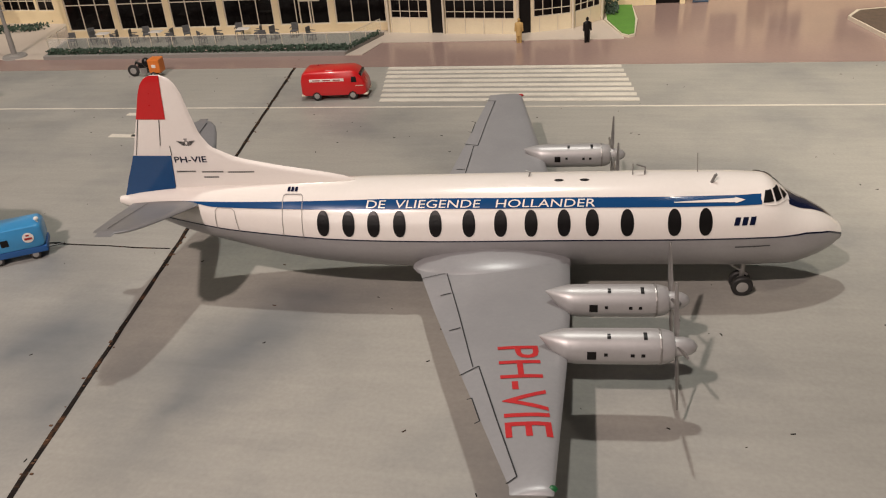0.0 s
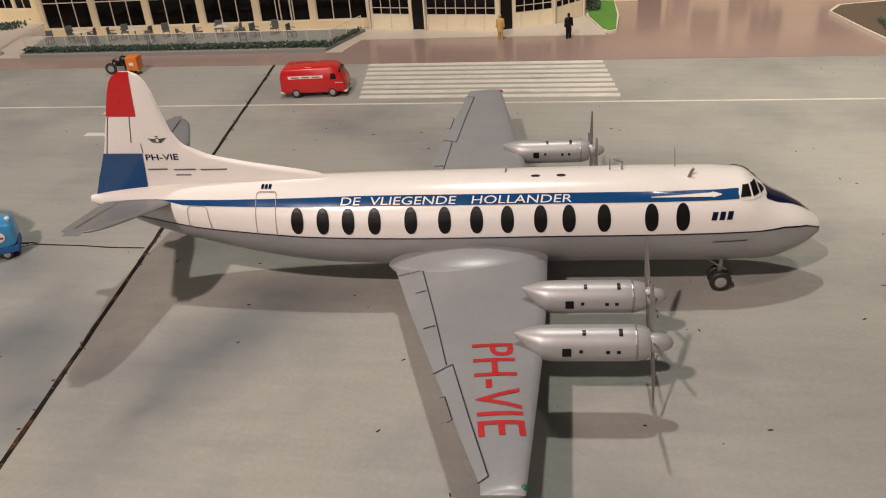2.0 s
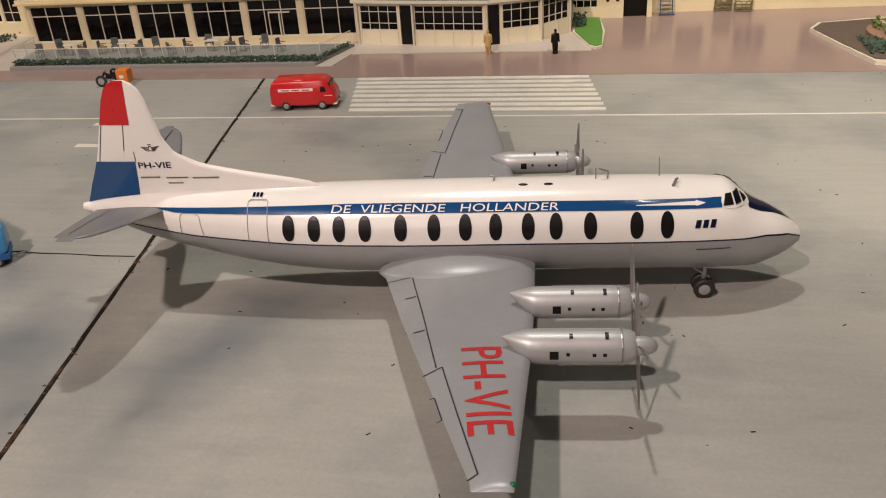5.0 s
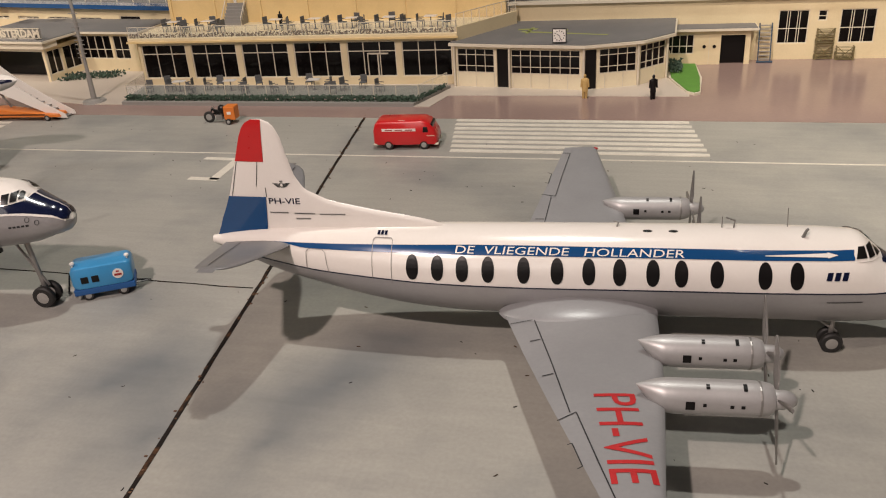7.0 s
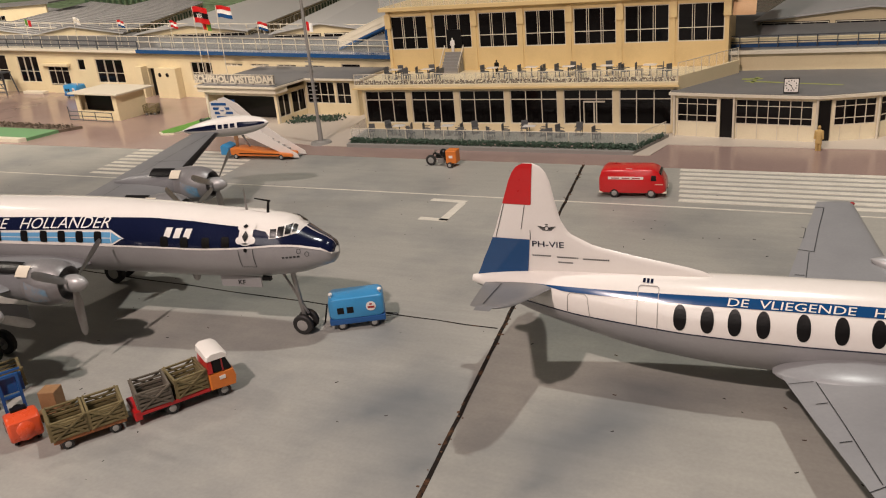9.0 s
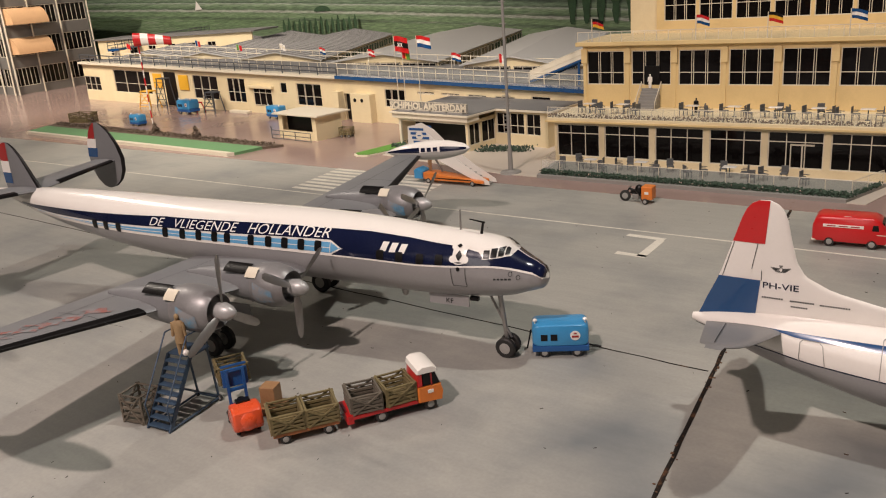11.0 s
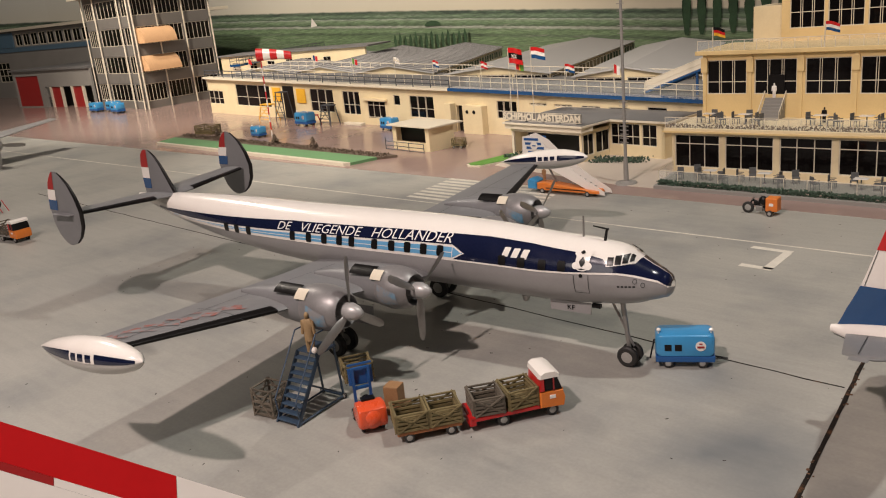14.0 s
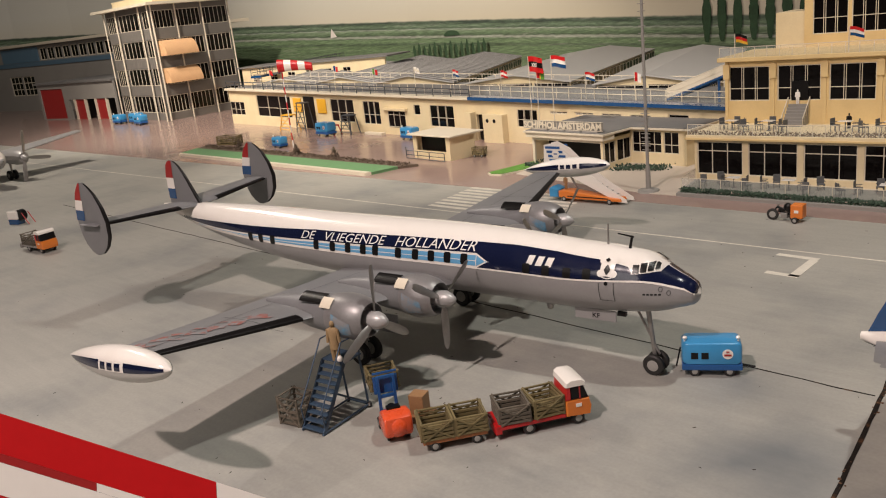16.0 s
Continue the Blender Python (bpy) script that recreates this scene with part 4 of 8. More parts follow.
def build_connie():
    p = thing("airliner", "white, navy and grey piston model airliner with three tail fins", "aircraft", pose(-0.55, 0.745, 0, 0, 0, 7.5))
    z0 = lambda u: float(CON.at(u)[0])
    up = lambda u: float(np.interp(u, [-0.40, -0.36, -0.307, -0.2, -0.116, 0.009, 0.15, 0.1946, 0.2456, 0.266, 0.270, 0.2930], [-0.004, -0.001, 0.0045, 0.0140, 0.0208, 0.0245, 0.0272, 0.0262, 0.0225, 0.0190, 0.0142, 0.0180]))
    mid = lambda u: float(np.interp(u, [-0.36, -0.307, -0.2, -0.116, 0.007, 0.1166], [-0.0055, -0.0035, 0.0040, 0.0098, 0.0136, 0.0172]))
    part("upper_fuselage", CON.shell(con_line, True), WHITE, p, "white upper fuselage", True)
    part("lower_fuselage", CON.shell(con_line, False), GREYP, p, "grey lower fuselage", True)
    for s in (-1, 1):
        part("white_line", CON.band(-0.40, 0.320, lambda u: con_line(u) - 0.0004, lambda u: con_line(u) + 0.0012, s, 90, 1, 0.0006), WHITE, p)
        part("cheat_line", CON.band(-0.385, 0.125, lambda u: z0(u) + mid(u), lambda u: z0(u) + up(u), s, 80, 3), NAVY, p, "navy stripe along the fuselage", True)
        part("cheat_line", CON.band(0.109, 0.2926, lambda u: con_line(u) + 0.0011, lambda u: z0(u) + up(u), s, 60, 6), NAVY, p, "navy forward panel", True)
        part("nose_panel", CON.band(0.2922, 0.3212, lambda u: con_line(u) + 0.0011, lambda u: z0(u) + CON.at(u)[1] * float(np.interp(u, [0.2922, 0.2940], [0.84, 0.999])), s, 50, 12, 0.0005), NAVY, p, "navy nose top", True)
        part("blue_band", CON.band(-0.35, 0.110, lambda u: con_line(u) + 0.0026, lambda u: z0(u) + mid(u) - 0.0022, s, 80, 3), SKYB, p, "light blue window band", True)
        part("pin_line", CON.band(-0.33, 0.112, lambda u: (con_line(u) + z0(u) + mid(u)) / 2 - 0.0003, lambda u: (con_line(u) + z0(u) + mid(u)) / 2 + 0.0004, s, 60, 1, 0.0006), WHITE, p)
        part("arrow_border", CON.band(0.109, 0.1240, lambda u: con_line(u) + 0.0005 + 0.50 * (u - 0.109), lambda u: z0(u) + mid(u) - 0.50 * (u - 0.109), s, 8, 2, 0.0007), WHITE, p)
        part("arrow_tip", CON.band(0.110, 0.1215, lambda u: con_line(u) + 0.0026 + 0.50 * (u - 0.110), lambda u: z0(u) + mid(u) - 0.0022 - 0.50 * (u - 0.110), s, 8, 2, 0.0010), SKYB, p)
        for u in (-0.2321, -0.2119, -0.1897, -0.1129, -0.0867, -0.0628, -0.0400, -0.0221, 0.0101, 0.0332, 0.0540, 0.0745, 0.0951):
            part("cabin_window", CON.oval(u, z0(u) + float(np.interp(u, [-0.232, -0.19, -0.113, -0.04, 0.095], [-0.0020, 0.0004, 0.0048, 0.0073, 0.0098])), 0.0042, 0.0052, s, 20, 5.0, 0.0009), BLACK, p, "black square cabin window")
        for u in (0.1661, 0.1865, 0.2081, 0.2278):
            part("cabin_window", CON.oval(u, con_line(u) + 0.0058, 0.0040, 0.0046, s, 20, 5.0, 0.0009), BLACK, p, "black square cabin window")
        brow = lambda u, z, k=0.97: float(min(z, CON.at(u)[0] + k * CON.at(u)[1]))
        for u0, u1, a, b in ((0.2705, 0.2758, 0.1030, 0.1088), (0.2769, 0.2818, 0.1036, 0.1098), (0.2828, 0.2870, 0.1042, 0.1098), (0.2879, 0.2910, 0.1047, 0.1090)):
            def glazing(x, y, u0=u0, u1=u1, a=a, b=b):
                u = u0 + (u1 - u0) * x - 0.0008 * y
                return CON.skin(u, brow(u, a) + (brow(u, b) - brow(u, a)) * y, s, 0.0016)
            part("windscreen_pane", grid(nb(), glazing, 4, 5), BLACK, p, "black cockpit window")
        part("windscreen_frame", CON.band(0.2692, 0.2922, lambda u: brow(u, float(np.interp(u, [0.269, 0.292], [0.1022, 0.1038])), 0.93), lambda u: brow(u, float(np.interp(u, [0.269, 0.278, 0.292], [0.1094, 0.1106, 0.1106])), 0.985), s, 18, 4, 0.0008), WHITE, p, "white windscreen surround")
        part("wing", CW.mesh(s), GREYW, p, "dark grey wing", True)
        part("wing_panel_line", CW.line([(0.045, 0.235), (-0.033, 0.235)], s, 0.0006), LINEB, p)
        part("flap_line", CW.line([(-0.035, 0.05), (-0.026, 0.2), (-0.012, 0.33)], s, 0.0006), LINEB, p)
        TK = Hull([(-0.080, 0.1060, 0.0004, 0.0004), (-0.062, 0.1060, 0.0060, 0.0060), (-0.040, 0.1060, 0.0105, 0.0105), (-0.012, 0.1060, 0.0135, 0.0135), (0.018, 0.1060, 0.0132, 0.0132), (0.040, 0.1060, 0.0098, 0.0098), (0.054, 0.1060, 0.0052, 0.0052), (0.060, 0.1060, 0.0006, 0.0006)])
        # the tank sits slightly nose up on the wing tip
        seat = Matrix.Translation((0.008, s * 0.360, 0.004)) @ Matrix.Translation((-0.02, 0, 0.106)) @ Matrix.Rotation(radians(-4.5), 4, "Y") @ Matrix.Translation((0.02, 0, -0.106))

        def seated(bm):
            bmesh.ops.transform(bm, matrix=seat, verts=bm.verts[:])
            return bm
        tank = part("tip_tank", seated(TK.shell(lambda u: 0.1060 - TK.at(u)[1] * 0.05, True, 40, 10)), WHITE, p, "white pointed wing tip tank with navy band", True)
        part("underside", seated(TK.shell(lambda u: 0.1060 - TK.at(u)[1] * 0.05, False, 40, 10)), mat("pale_grey_tank_paint", (0.50, 0.48, 0.45), 0.35, 0.1, vary=0.06, scale=60), tank, "pale grey underside", True)
        for q in (-1, 1):
            part("band", seated(TK.band(-0.074, 0.056, lambda u: 0.1060 - TK.at(u)[1] * 0.05, lambda u: 0.1060 + TK.at(u)[1] * 0.48, q, 26, 3, 0.0003)), NAVY, tank, "navy band", True)
            part("band_gap", seated(TK.band(-0.014, 0.019, lambda u: 0.1060 - TK.at(u)[1] * 0.05, lambda u: 0.1060 + TK.at(u)[1] * 0.48, q, 12, 3, 0.0005)), WHITE, tank, "white field", True)
            for i in range(3):
                k = -0.011 + i * 0.0098
                part("wordmark", seated(TK.band(k, k + 0.0068, lambda u: 0.1060 + 0.0004, lambda u: 0.1060 + 0.0056, q, 3, 2, 0.0008)), NAVY, tank, "navy bar of a wordmark")
        part("tailplane", CT.mesh(s), GREYW, p, "dark grey tailplane", True)
        bm = z_fin(nb(), fin_rows(OFIN, 30))
        bmesh.ops.translate(bm, vec=(0, s * 0.136, 0.006), verts=bm.verts[:])
        of = part("outer_fin", bm, GREYW, p, "rounded grey outer fin", True)
        for q in (-1, 1):
            for a, b, mt in ((0.158, 0.1805, DARKRED), (0.145, 0.158, WHITE), (0.132, 0.145, BLUE)):
                bm = fin_patch(OFIN, a, b, -0.410, -0.407, q, 0.0004)
                bmesh.ops.translate(bm, vec=(0, s * 0.136, 0.006), verts=bm.verts[:])
                part("rudder_band", bm, mt, of, "", True)
        part("fin_boot", fin_boot(OFIN, 0.07, s * 0.136, 0.006), BLACK, of, "black leading edge strip", True)
        part("wing_boot", CW.boot(s, 0.20, 0.343, 0.10), BLACK, p, "black leading edge strip", True)
        part("tail_boot", CT.boot(s, 0.03, 0.13, 0.12), BLACK, p, "black leading edge strip", True)
        for v, z, f, a in ((0.092, 0.0830, 0.105, -1.60 if s < 0 else 0.2), (0.172, 0.0890, 0.090, 1.50 if s < 0 else 0.6)):
            radial_engine(p, s * v, z, f, 0.0205, a)
        undercarriage(p, 0.000, s * 0.092, 0.0125, 0.075, 0.0125, 0.007, 0.009)
        part("gear_door", box(nb(), (0.02, s * 0.080 - 0.008, 0.046), (0.05, 0.0012, 0.02)), GREYW, p, "hanging wheel bay door")
    for i in range(6):
        v = 0.215 + i * 0.021
        u0, u1 = CW.at(v)[0] - 0.022, CW.at(v)[0] - 0.040
        part("worn_mark", grid(nb(), lambda x, y: CW.top(u0 + (u1 - u0) * (0.5 + (y - 0.5) * (1 + 0.35 * math.sin(5 * i + 4 * x))) + 0.010 * (0.5 - x), v + 0.014 * x + 0.003 * math.sin(7 * y + i), -1), 8, 8), WORNRED, p, "worn red wing marking")
    part("fin", z_fin(nb(), fin_rows(CFIN, 30)), GREYW, p, "grey central fin", True)
    for q in (-1, 1):
        for a, b, mt in ((0.163, 0.1868, DARKRED), (0.148, 0.163, WHITE), (0.134, 0.148, BLUE)):
            part("rudder_band", fin_patch(CFIN, a, b, -0.408, -0.407, q, 0.0004), mt, p, "", True)
    part("fin_boot", fin_boot(CFIN, 0.07), BLACK, p, "black leading edge strip", True)
    part("lettering", text_bm("DE   VLIEGENDE   HOLLANDER", 0.0088, 0.2450, 0.25, -0.004, lambda x, y: CON.skin(-0.1377 + x, z0(-0.1377 + x) + mid(-0.1377 + x) + 0.0012 + y * (0.93 + 0.4 * x), -1, 0.0008)), WHITE, p, "white slogan on the navy stripe")
    for i in range(3):
        part("wordmark", grid(nb(), lambda x, y: CON.skin(0.1655 + i * 0.0098 + 0.0066 * x + 0.0026 * y, z0(0.17 + i * 0.0098) + 0.0130 + 0.0078 * y, -1, 0.0008), 3, 3), WHITE, p, "three white bars of a wordmark")
    part("crest", CON.oval(0.2476, z0(0.2476) + 0.0165, 0.0066, 0.0082, -1, 24, 3.0, 0.0010), WHITE, p, "white crest")
    for du, dz, ru, rz in ((-0.0055, 0.006, 0.0030, 0.0026), (0.0055, 0.006, 0.0030, 0.0026), (-0.0060, -0.004, 0.0034, 0.0030), (0.0060, -0.004, 0.0034, 0.0030)):
        part("crest_scroll", CON.oval(0.2476 + du, z0(0.2476) + 0.0165 + dz, ru, rz, -1, 14, 2.0, 0.0009), WHITE, p)
    for du, dz, ru, rz in ((0.0, -0.001, 0.0030, 0.0042), (-0.0010, 0.0062, 0.0024, 0.0014), (0.0, -0.0066, 0.0040, 0.0006)):
        part("crest_mark", CON.oval(0.2476 + du, z0(0.2476) + 0.0165 + dz, ru, rz, -1, 10, 1.1, 0.0016), BLACK, p)
    part("door_outline", CON.frame_line([(0.2400, con_line(0.24) - 0.001), (0.2405, 0.0765), (0.2540, 0.0765), (0.2540, con_line(0.254) - 0.001)], -1), LINEB, p)
    part("door_port", CON.oval(0.2470, con_line(0.247) - 0.0018, 0.0018, 0.0018, -1, 14), BLACK, p)
    for i in range(5):
        part("nose_script", CON.band(0.2800 + i * 0.0032, 0.2822 + i * 0.0032, lambda u: 0.0846, lambda u: 0.0862, -1, 2, 1), LINEB, p)
    for u, z in ((0.2945, 0.0900), (0.3010, 0.0868)):
        part("nose_port", CON.frame_line([(u + 0.0016 * math.cos(k * math.pi / 4), z + 0.0021 * math.sin(k * math.pi / 4)) for k in range(9)], -1, 0.0004), LINEB, p)
    part("hatch_sign", box(nb(), (0.2275, -0.016, 0.0558), (0.042, 0.0012, 0.0105)), GREYP, p, "grey hanging hatch door")
    part("hatch_letters", text_bm("KF", 0.0046, 0.0074, 0, 0.01, lambda x, y: (0.2248 + x, -0.0170, 0.0528 + y)), BLACK, p, "two dark letters")
    part("hatch_edge", box(nb(), (0.2535, -0.014, 0.0590), (0.0085, 0.004, 0.0036)), BLACK, p)
    part("aerial", tube(nb(), (0.2363, 0, 0.116), (0.2371, 0, 0.1400), 0.0012, 0.0009, 6), STEEL, p)
    part("aerial", tube(tube(nb(), (0.2572, 0, 0.115), (0.2600, 0, 0.1290), 0.0016, 0.0012, 6), (0.2618, 0, 0.1290), (0.2465, 0, 0.1312), 0.0010, 0.0006, 6), BLACK, p)
    part("belly_blister", ball(nb(), (0.176, -0.010, 0.0575), (0.004, 0.003, 0.006), 10), STEEL, p)
    undercarriage(p, 0.2795, -0.002, 0.0100, 0.064, 0.0100, 0.0055, 0.006, 0.006)
    return p


build_connie()

# ---- terminal buildings ----


class Front:
    """A wall's face: a from left to right along it, z up, d outwards towards the apron."""

    def __init__(self, p0, p1):
        self.p0 = Vector((*p0, 0))
        self.t = (Vector((*p1, 0)) - self.p0)
        self.len = self.t.length
        self.t.normalize()
        self.n = Vector((self.t.y, -self.t.x, 0))
        self.rz = math.atan2(self.t.y, self.t.x)

    def at(self, a, d, z):
        return self.p0 + self.t * a + self.n * d + Vector((0, 0, z))

    def box(self, bm, a0, a1, d0, d1, z0, z1, bev=0.0):
        return box(bm, self.at((a0 + a1) / 2, (d0 + d1) / 2, (z0 + z1) / 2), (abs(a1 - a0), abs(d1 - d0), abs(z1 - z0)), self.rz, bev)


def wall_with_holes(fr, a0, a1, z0, z1, holes, thick):
    """A wall of real thickness with openings: holes are (a0, a1, z0, z1)."""
    bm = nb()
    cols = sorted({a0, a1, *[h[0] for h in holes], *[h[1] for h in holes]})
    for l, r in zip(cols, cols[1:]):
        if r - l < 1e-6:
            continue
        mid = (l + r) / 2
        hs = sorted([h for h in holes if h[0] < mid < h[1]], key=lambda h: h[2])
        z = z0
        for h in hs:
            if h[2] - z > 1e-6:
                fr.box(bm, l, r, -thick, 0, z, h[2])
            z = h[3]
        if z1 - z > 1e-6:
            fr.box(bm, l, r, -thick, 0, z, z1)
    bmesh.ops.remove_doubles(bm, verts=bm.verts[:], dist=1e-5)
    return bm


def window(parent, fr, a0, a1, z0, z1, cols, rows=(0.68,), depth=0.003, bar=0.0016, frame_mat=None, double=False):
    """Dark glass set back in an opening, with thin glazing bars."""
    w = part("window", fr.box(nb(), a0 - 0.001, a1 + 0.001, -depth - 0.002, -depth, z0 - 0.001, z1 + 0.001), PANE, parent, "dark window with pale glazing bars")
    bm = nb()
    fr.box(bm, a0, a0 + bar, -depth, -depth + 0.0016, z0, z1)
    fr.box(bm, a1 - bar, a1, -depth, -depth + 0.0016, z0, z1)
    fr.box(bm, a0 + bar, a1 - bar, -depth, -depth + 0.0016, z0, z0 + bar)
    fr.box(bm, a0 + bar, a1 - bar, -depth, -depth + 0.0016, z1 - bar, z1)
    for i in range(1, cols):
        a = a0 + (a1 - a0) * i / cols
        if double:
            for q in (-0.0018, 0.0018):
                fr.box(bm, a + q - bar * 0.3, a + q + bar * 0.3, -depth, -depth + 0.0014, z0 + bar, z1 - bar)
        else:
            fr.box(bm, a - bar * 0.4, a + bar * 0.4, -depth, -depth + 0.0014, z0 + bar, z1 - bar)
    for f in rows:
        z = z0 + (z1 - z0) * f
        fr.box(bm, a0 + bar, a1 - bar, -depth, -depth + 0.0012, z - bar * 0.4, z + bar * 0.4)
    part("window_frame", bm, frame_mat or TRIM, w)
    return w


def rail(parent, fr, a0, a1, d, z0, z1, step, material, bars=1, r=0.0007, name="railing"):
    bm = nb()
    n = max(1, round((a1 - a0) / step))
    for i in range(n + 1):
        a = a0 + (a1 - a0) * i / n
        tube(bm, fr.at(a, d, z0), fr.at(a, d, z1), r, None, 5)
    for k in range(bars + 1):
        z = z1 - (z1 - z0) * k / (bars + 1)
        tube(bm, fr.at(a0, d, z), fr.at(a1, d, z), r, None, 5)
    return part(name, bm, material, parent)


def glass_fence(parent, fr, a0, a1, d, z0, z1, step):
    p = part("glass_screen", fr.box(nb(), a0, a1, d - 0.0004, d + 0.0004, z0, z1), GLASS, parent, "clear glass screen")
    bm = nb()
    n = max(1, round((a1 - a0) / step))
    for i in range(n + 1):
        a = a0 + (a1 - a0) * i / n
        tube(bm, fr.at(a, d, z0), fr.at(a, d, z1 + 0.0006), 0.0006, None, 5)
    tube(bm, fr.at(a0, d, z1), fr.at(a1, d, z1), 0.0006, None, 5)
    part("post", bm, TRIM, p)


F1 = Front((-0.618, 1.515), (-0.062, 1.532))     # ground floor of the restaurant
F2 = Front((-0.617, 1.637), (0.002, 1.656))     # first floor, set back
F3 = Front((-0.56, 1.78), (0.06, 1.80))          # top floor, set back again


def build_restaurant():
    b = thing("restaurant_building", "cream three-storey airport restaurant with stepped terraces", "building")
    holes = []
    L = F1.len
    n = 6
    w = L / n
    for i in range(n):
        holes.append((i * w + 0.0048, (i + 1) * w - 0.0048, 0.014, 0.0725))
    part("wall", wall_with_holes(F1, 0, L, 0.0, 0.0775, holes, 0.006), CREAM, b, "cream ground floor front")
    for i, (a, c, z0, z1) in enumerate(holes):
        window(b, F1, a, c, z0, z1, 3, (0.72,), 0.003, 0.0018)
    part("door", F1.box(F1.box(F1.box(nb(), 4.42 * w, 4.435 * w, -0.003, 0.0005, 0.010, 0.052), 4.60 * w, 4.62 * w, -0.003, 0.0005, 0.010, 0.052), 4.42 * w, 4.80 * w, -0.003, 0.0006, 0.051, 0.053), TRIM, b, "white framed terrace door")
    part("wall", F1.box(nb(), 0.0, 0.006, -0.14, -0.006, 0.0, 0.0775), CREAM, b)
    part("wall", F1.box(nb(), L - 0.006, L, -0.14, -0.006, 0.0, 0.0775), CREAM, b)
    part("terrace_slab", F1.box(nb(), -0.012, L + 0.006, -0.135, 0.008, 0.0775, 0.0850, 0.0008), CREAM, b, "cream terrace slab")
    part("cornice", F1.box(nb(), -0.014, L + 0.008, 0.0082, 0.0105, 0.0770, 0.0800), CREAMD, b)
    # slanted terrace wing towards the pavilion
    fr = Front(F1.at(L + 0.006, 0.006, 0).to_2d(), (0.020, 1.660))
    part("parapet", fr.box(nb(), 0, fr.len, -0.006, 0, 0.0690, 0.0930), CREAM, b, "cream slanting parapet")
    part("terrace_floor", slab(nb(), [F1.at(L, 0.004, 0).to_2d(), (0.016, 1.657), F2.at(F2.len, 0, 0).to_2d(), F1.at(L - 0.02, -0.13, 0).to_2d()], 0.079, 0.0845), CREAM, b)
    glass_fence(b, fr, 0.002, fr.len, -0.003, 0.0930, 0.1130, 0.018)
    glass_fence(b, F1, -0.010, L + 0.004, 0.0055, 0.0850, 0.1035, 0.020)
    # first floor
    L2 = F2.len
    n2 = 7
    w2 = L2 / n2
    holes = [(i * w2 + 0.007, (i + 1) * w2 - 0.007, 0.126, 0.188) for i in range(n2)]
    part("wall", wall_with_holes(F2, 0, L2, 0.0850, 0.1980, holes, 0.006), CREAMD, b, "ochre cream first floor front")
    for a, c, z0, z1 in holes:
        window(b, F2, a, c, z0, z1, 3, (0.36,), double=True)
    for i in range(n2 + 1):
        a = min(max(i * w2, 0.003), L2 - 0.003)
        part("pilaster", F2.box(F2.box(nb(), a - 0.003, a + 0.003, 0.0001, 0.0025, 0.0850, 0.1980), a - 0.006, a + 0.006, 0.0001, 0.0045, 0.166, 0.192, 0.0006), CREAMD, b)
    part("wall", F2.box(nb(), 0.0, 0.006, -0.14, -0.006, 0.0, 0.198), CREAMD, b)
    part("wall", F2.box(nb(), L2 - 0.006, L2, -0.14, -0.006, 0.0, 0.198), CREAMD, b)
    part("roof_slab", F2.box(nb(), -0.012, L2 + 0.012, -0.16, 0.010, 0.1980, 0.2055, 0.0008), CREAMD, b, "cream balcony slab")
    glass_fence(b, F2, -0.008, L2 + 0.008, 0.007, 0.2055, 0.2235, 0.022)
    # steps with rails from the terrace to the first floor door
    st = part("staircase", nb_steps(F2, 1.32 * w2, 1.70 * w2, 0.034, 0.0850, 0.120), CONCR, b, "grey steps up to the first floor door")
    for a in (1.30 * w2, 1.72 * w2):
        bm = nb()
        for k in range(5):
            tube(bm, F2.at(a, 0.034 * (1 - k / 4), 0.0850 + 0.033 * k / 4), F2.at(a, 0.034 * (1 - k / 4), 0.0980 + 0.033 * k / 4), 0.0005, None, 5)
        tube(bm, F2.at(a, 0.034, 0.0990), F2.at(a, 0.0, 0.1320), 0.0008, None, 5)
        part("handrail", bm, TRIM, st)
    # black sheet painted as the shade inside the first floor door
    part("door_opening", F2.box(nb(), 1.36 * w2, 1.68 * w2, -0.0028, -0.0005, 0.118, 0.160), BLACK, b, "black sheet for the shade in an open doorway")
    bm = nb()
    rings = [[tuple(F2.at(L2 + 0.004 + 0.036 * t, -0.004 - 0.030 * (1 - math.cos(a)), 0.165 + 0.034 * math.sin(a) * (1 - 0.3 * t))) for t in (0, 0.35, 0.7, 1)] for a in [math.pi / 2 * i / 8 for i in range(9)]]
    loft(bm, rings, False, False)
    part("side_awning", bm, AWN, b, "peach rounded awning", True)
    # top floor
    L3 = F3.len
    holes = [(0.045 + i * 0.068, 0.045 + i * 0.068 + 0.062, 0.228, 0.300) for i in range(8)]
    part("wall", wall_with_holes(F3, 0.03, L3, 0.2055, 0.318, holes, 0.006), CREAMD, b, "cream top floor front")
    for a, c, z0, z1 in holes:
        window(b, F3, a, c, z0, z1, 3, (0.40,), double=True)
    part("stair_house", F3.box(nb(), -0.025, 0.03, -0.09, -0.004, 0.2055, 0.272, 0.0008), CREAM, b, "cream stair head house")
    part("roof", F3.box(nb(), 0.02, L3 + 0.01, -0.2, 0.012, 0.318, 0.325, 0.0008), CREAMD, b)
    return b


def nb_steps(fr, a0, a1, depth, z0, z1, n=7):
    """One stepped block: its side outline swept from a0 to a1."""
    side = [(0.0002, z0), (depth, z0)]
    for i in range(n):
        z = z0 + (z1 - z0) * (i + 1) / n
        side += [(depth * (1 - i / n), z), (max(0.0002, depth * (1 - (i + 1) / n)), z)]
    return loft(nb(), [[tuple(fr.at(a, d, z)) for d, z in side] for a in (a0, a1)])


build_restaurant()

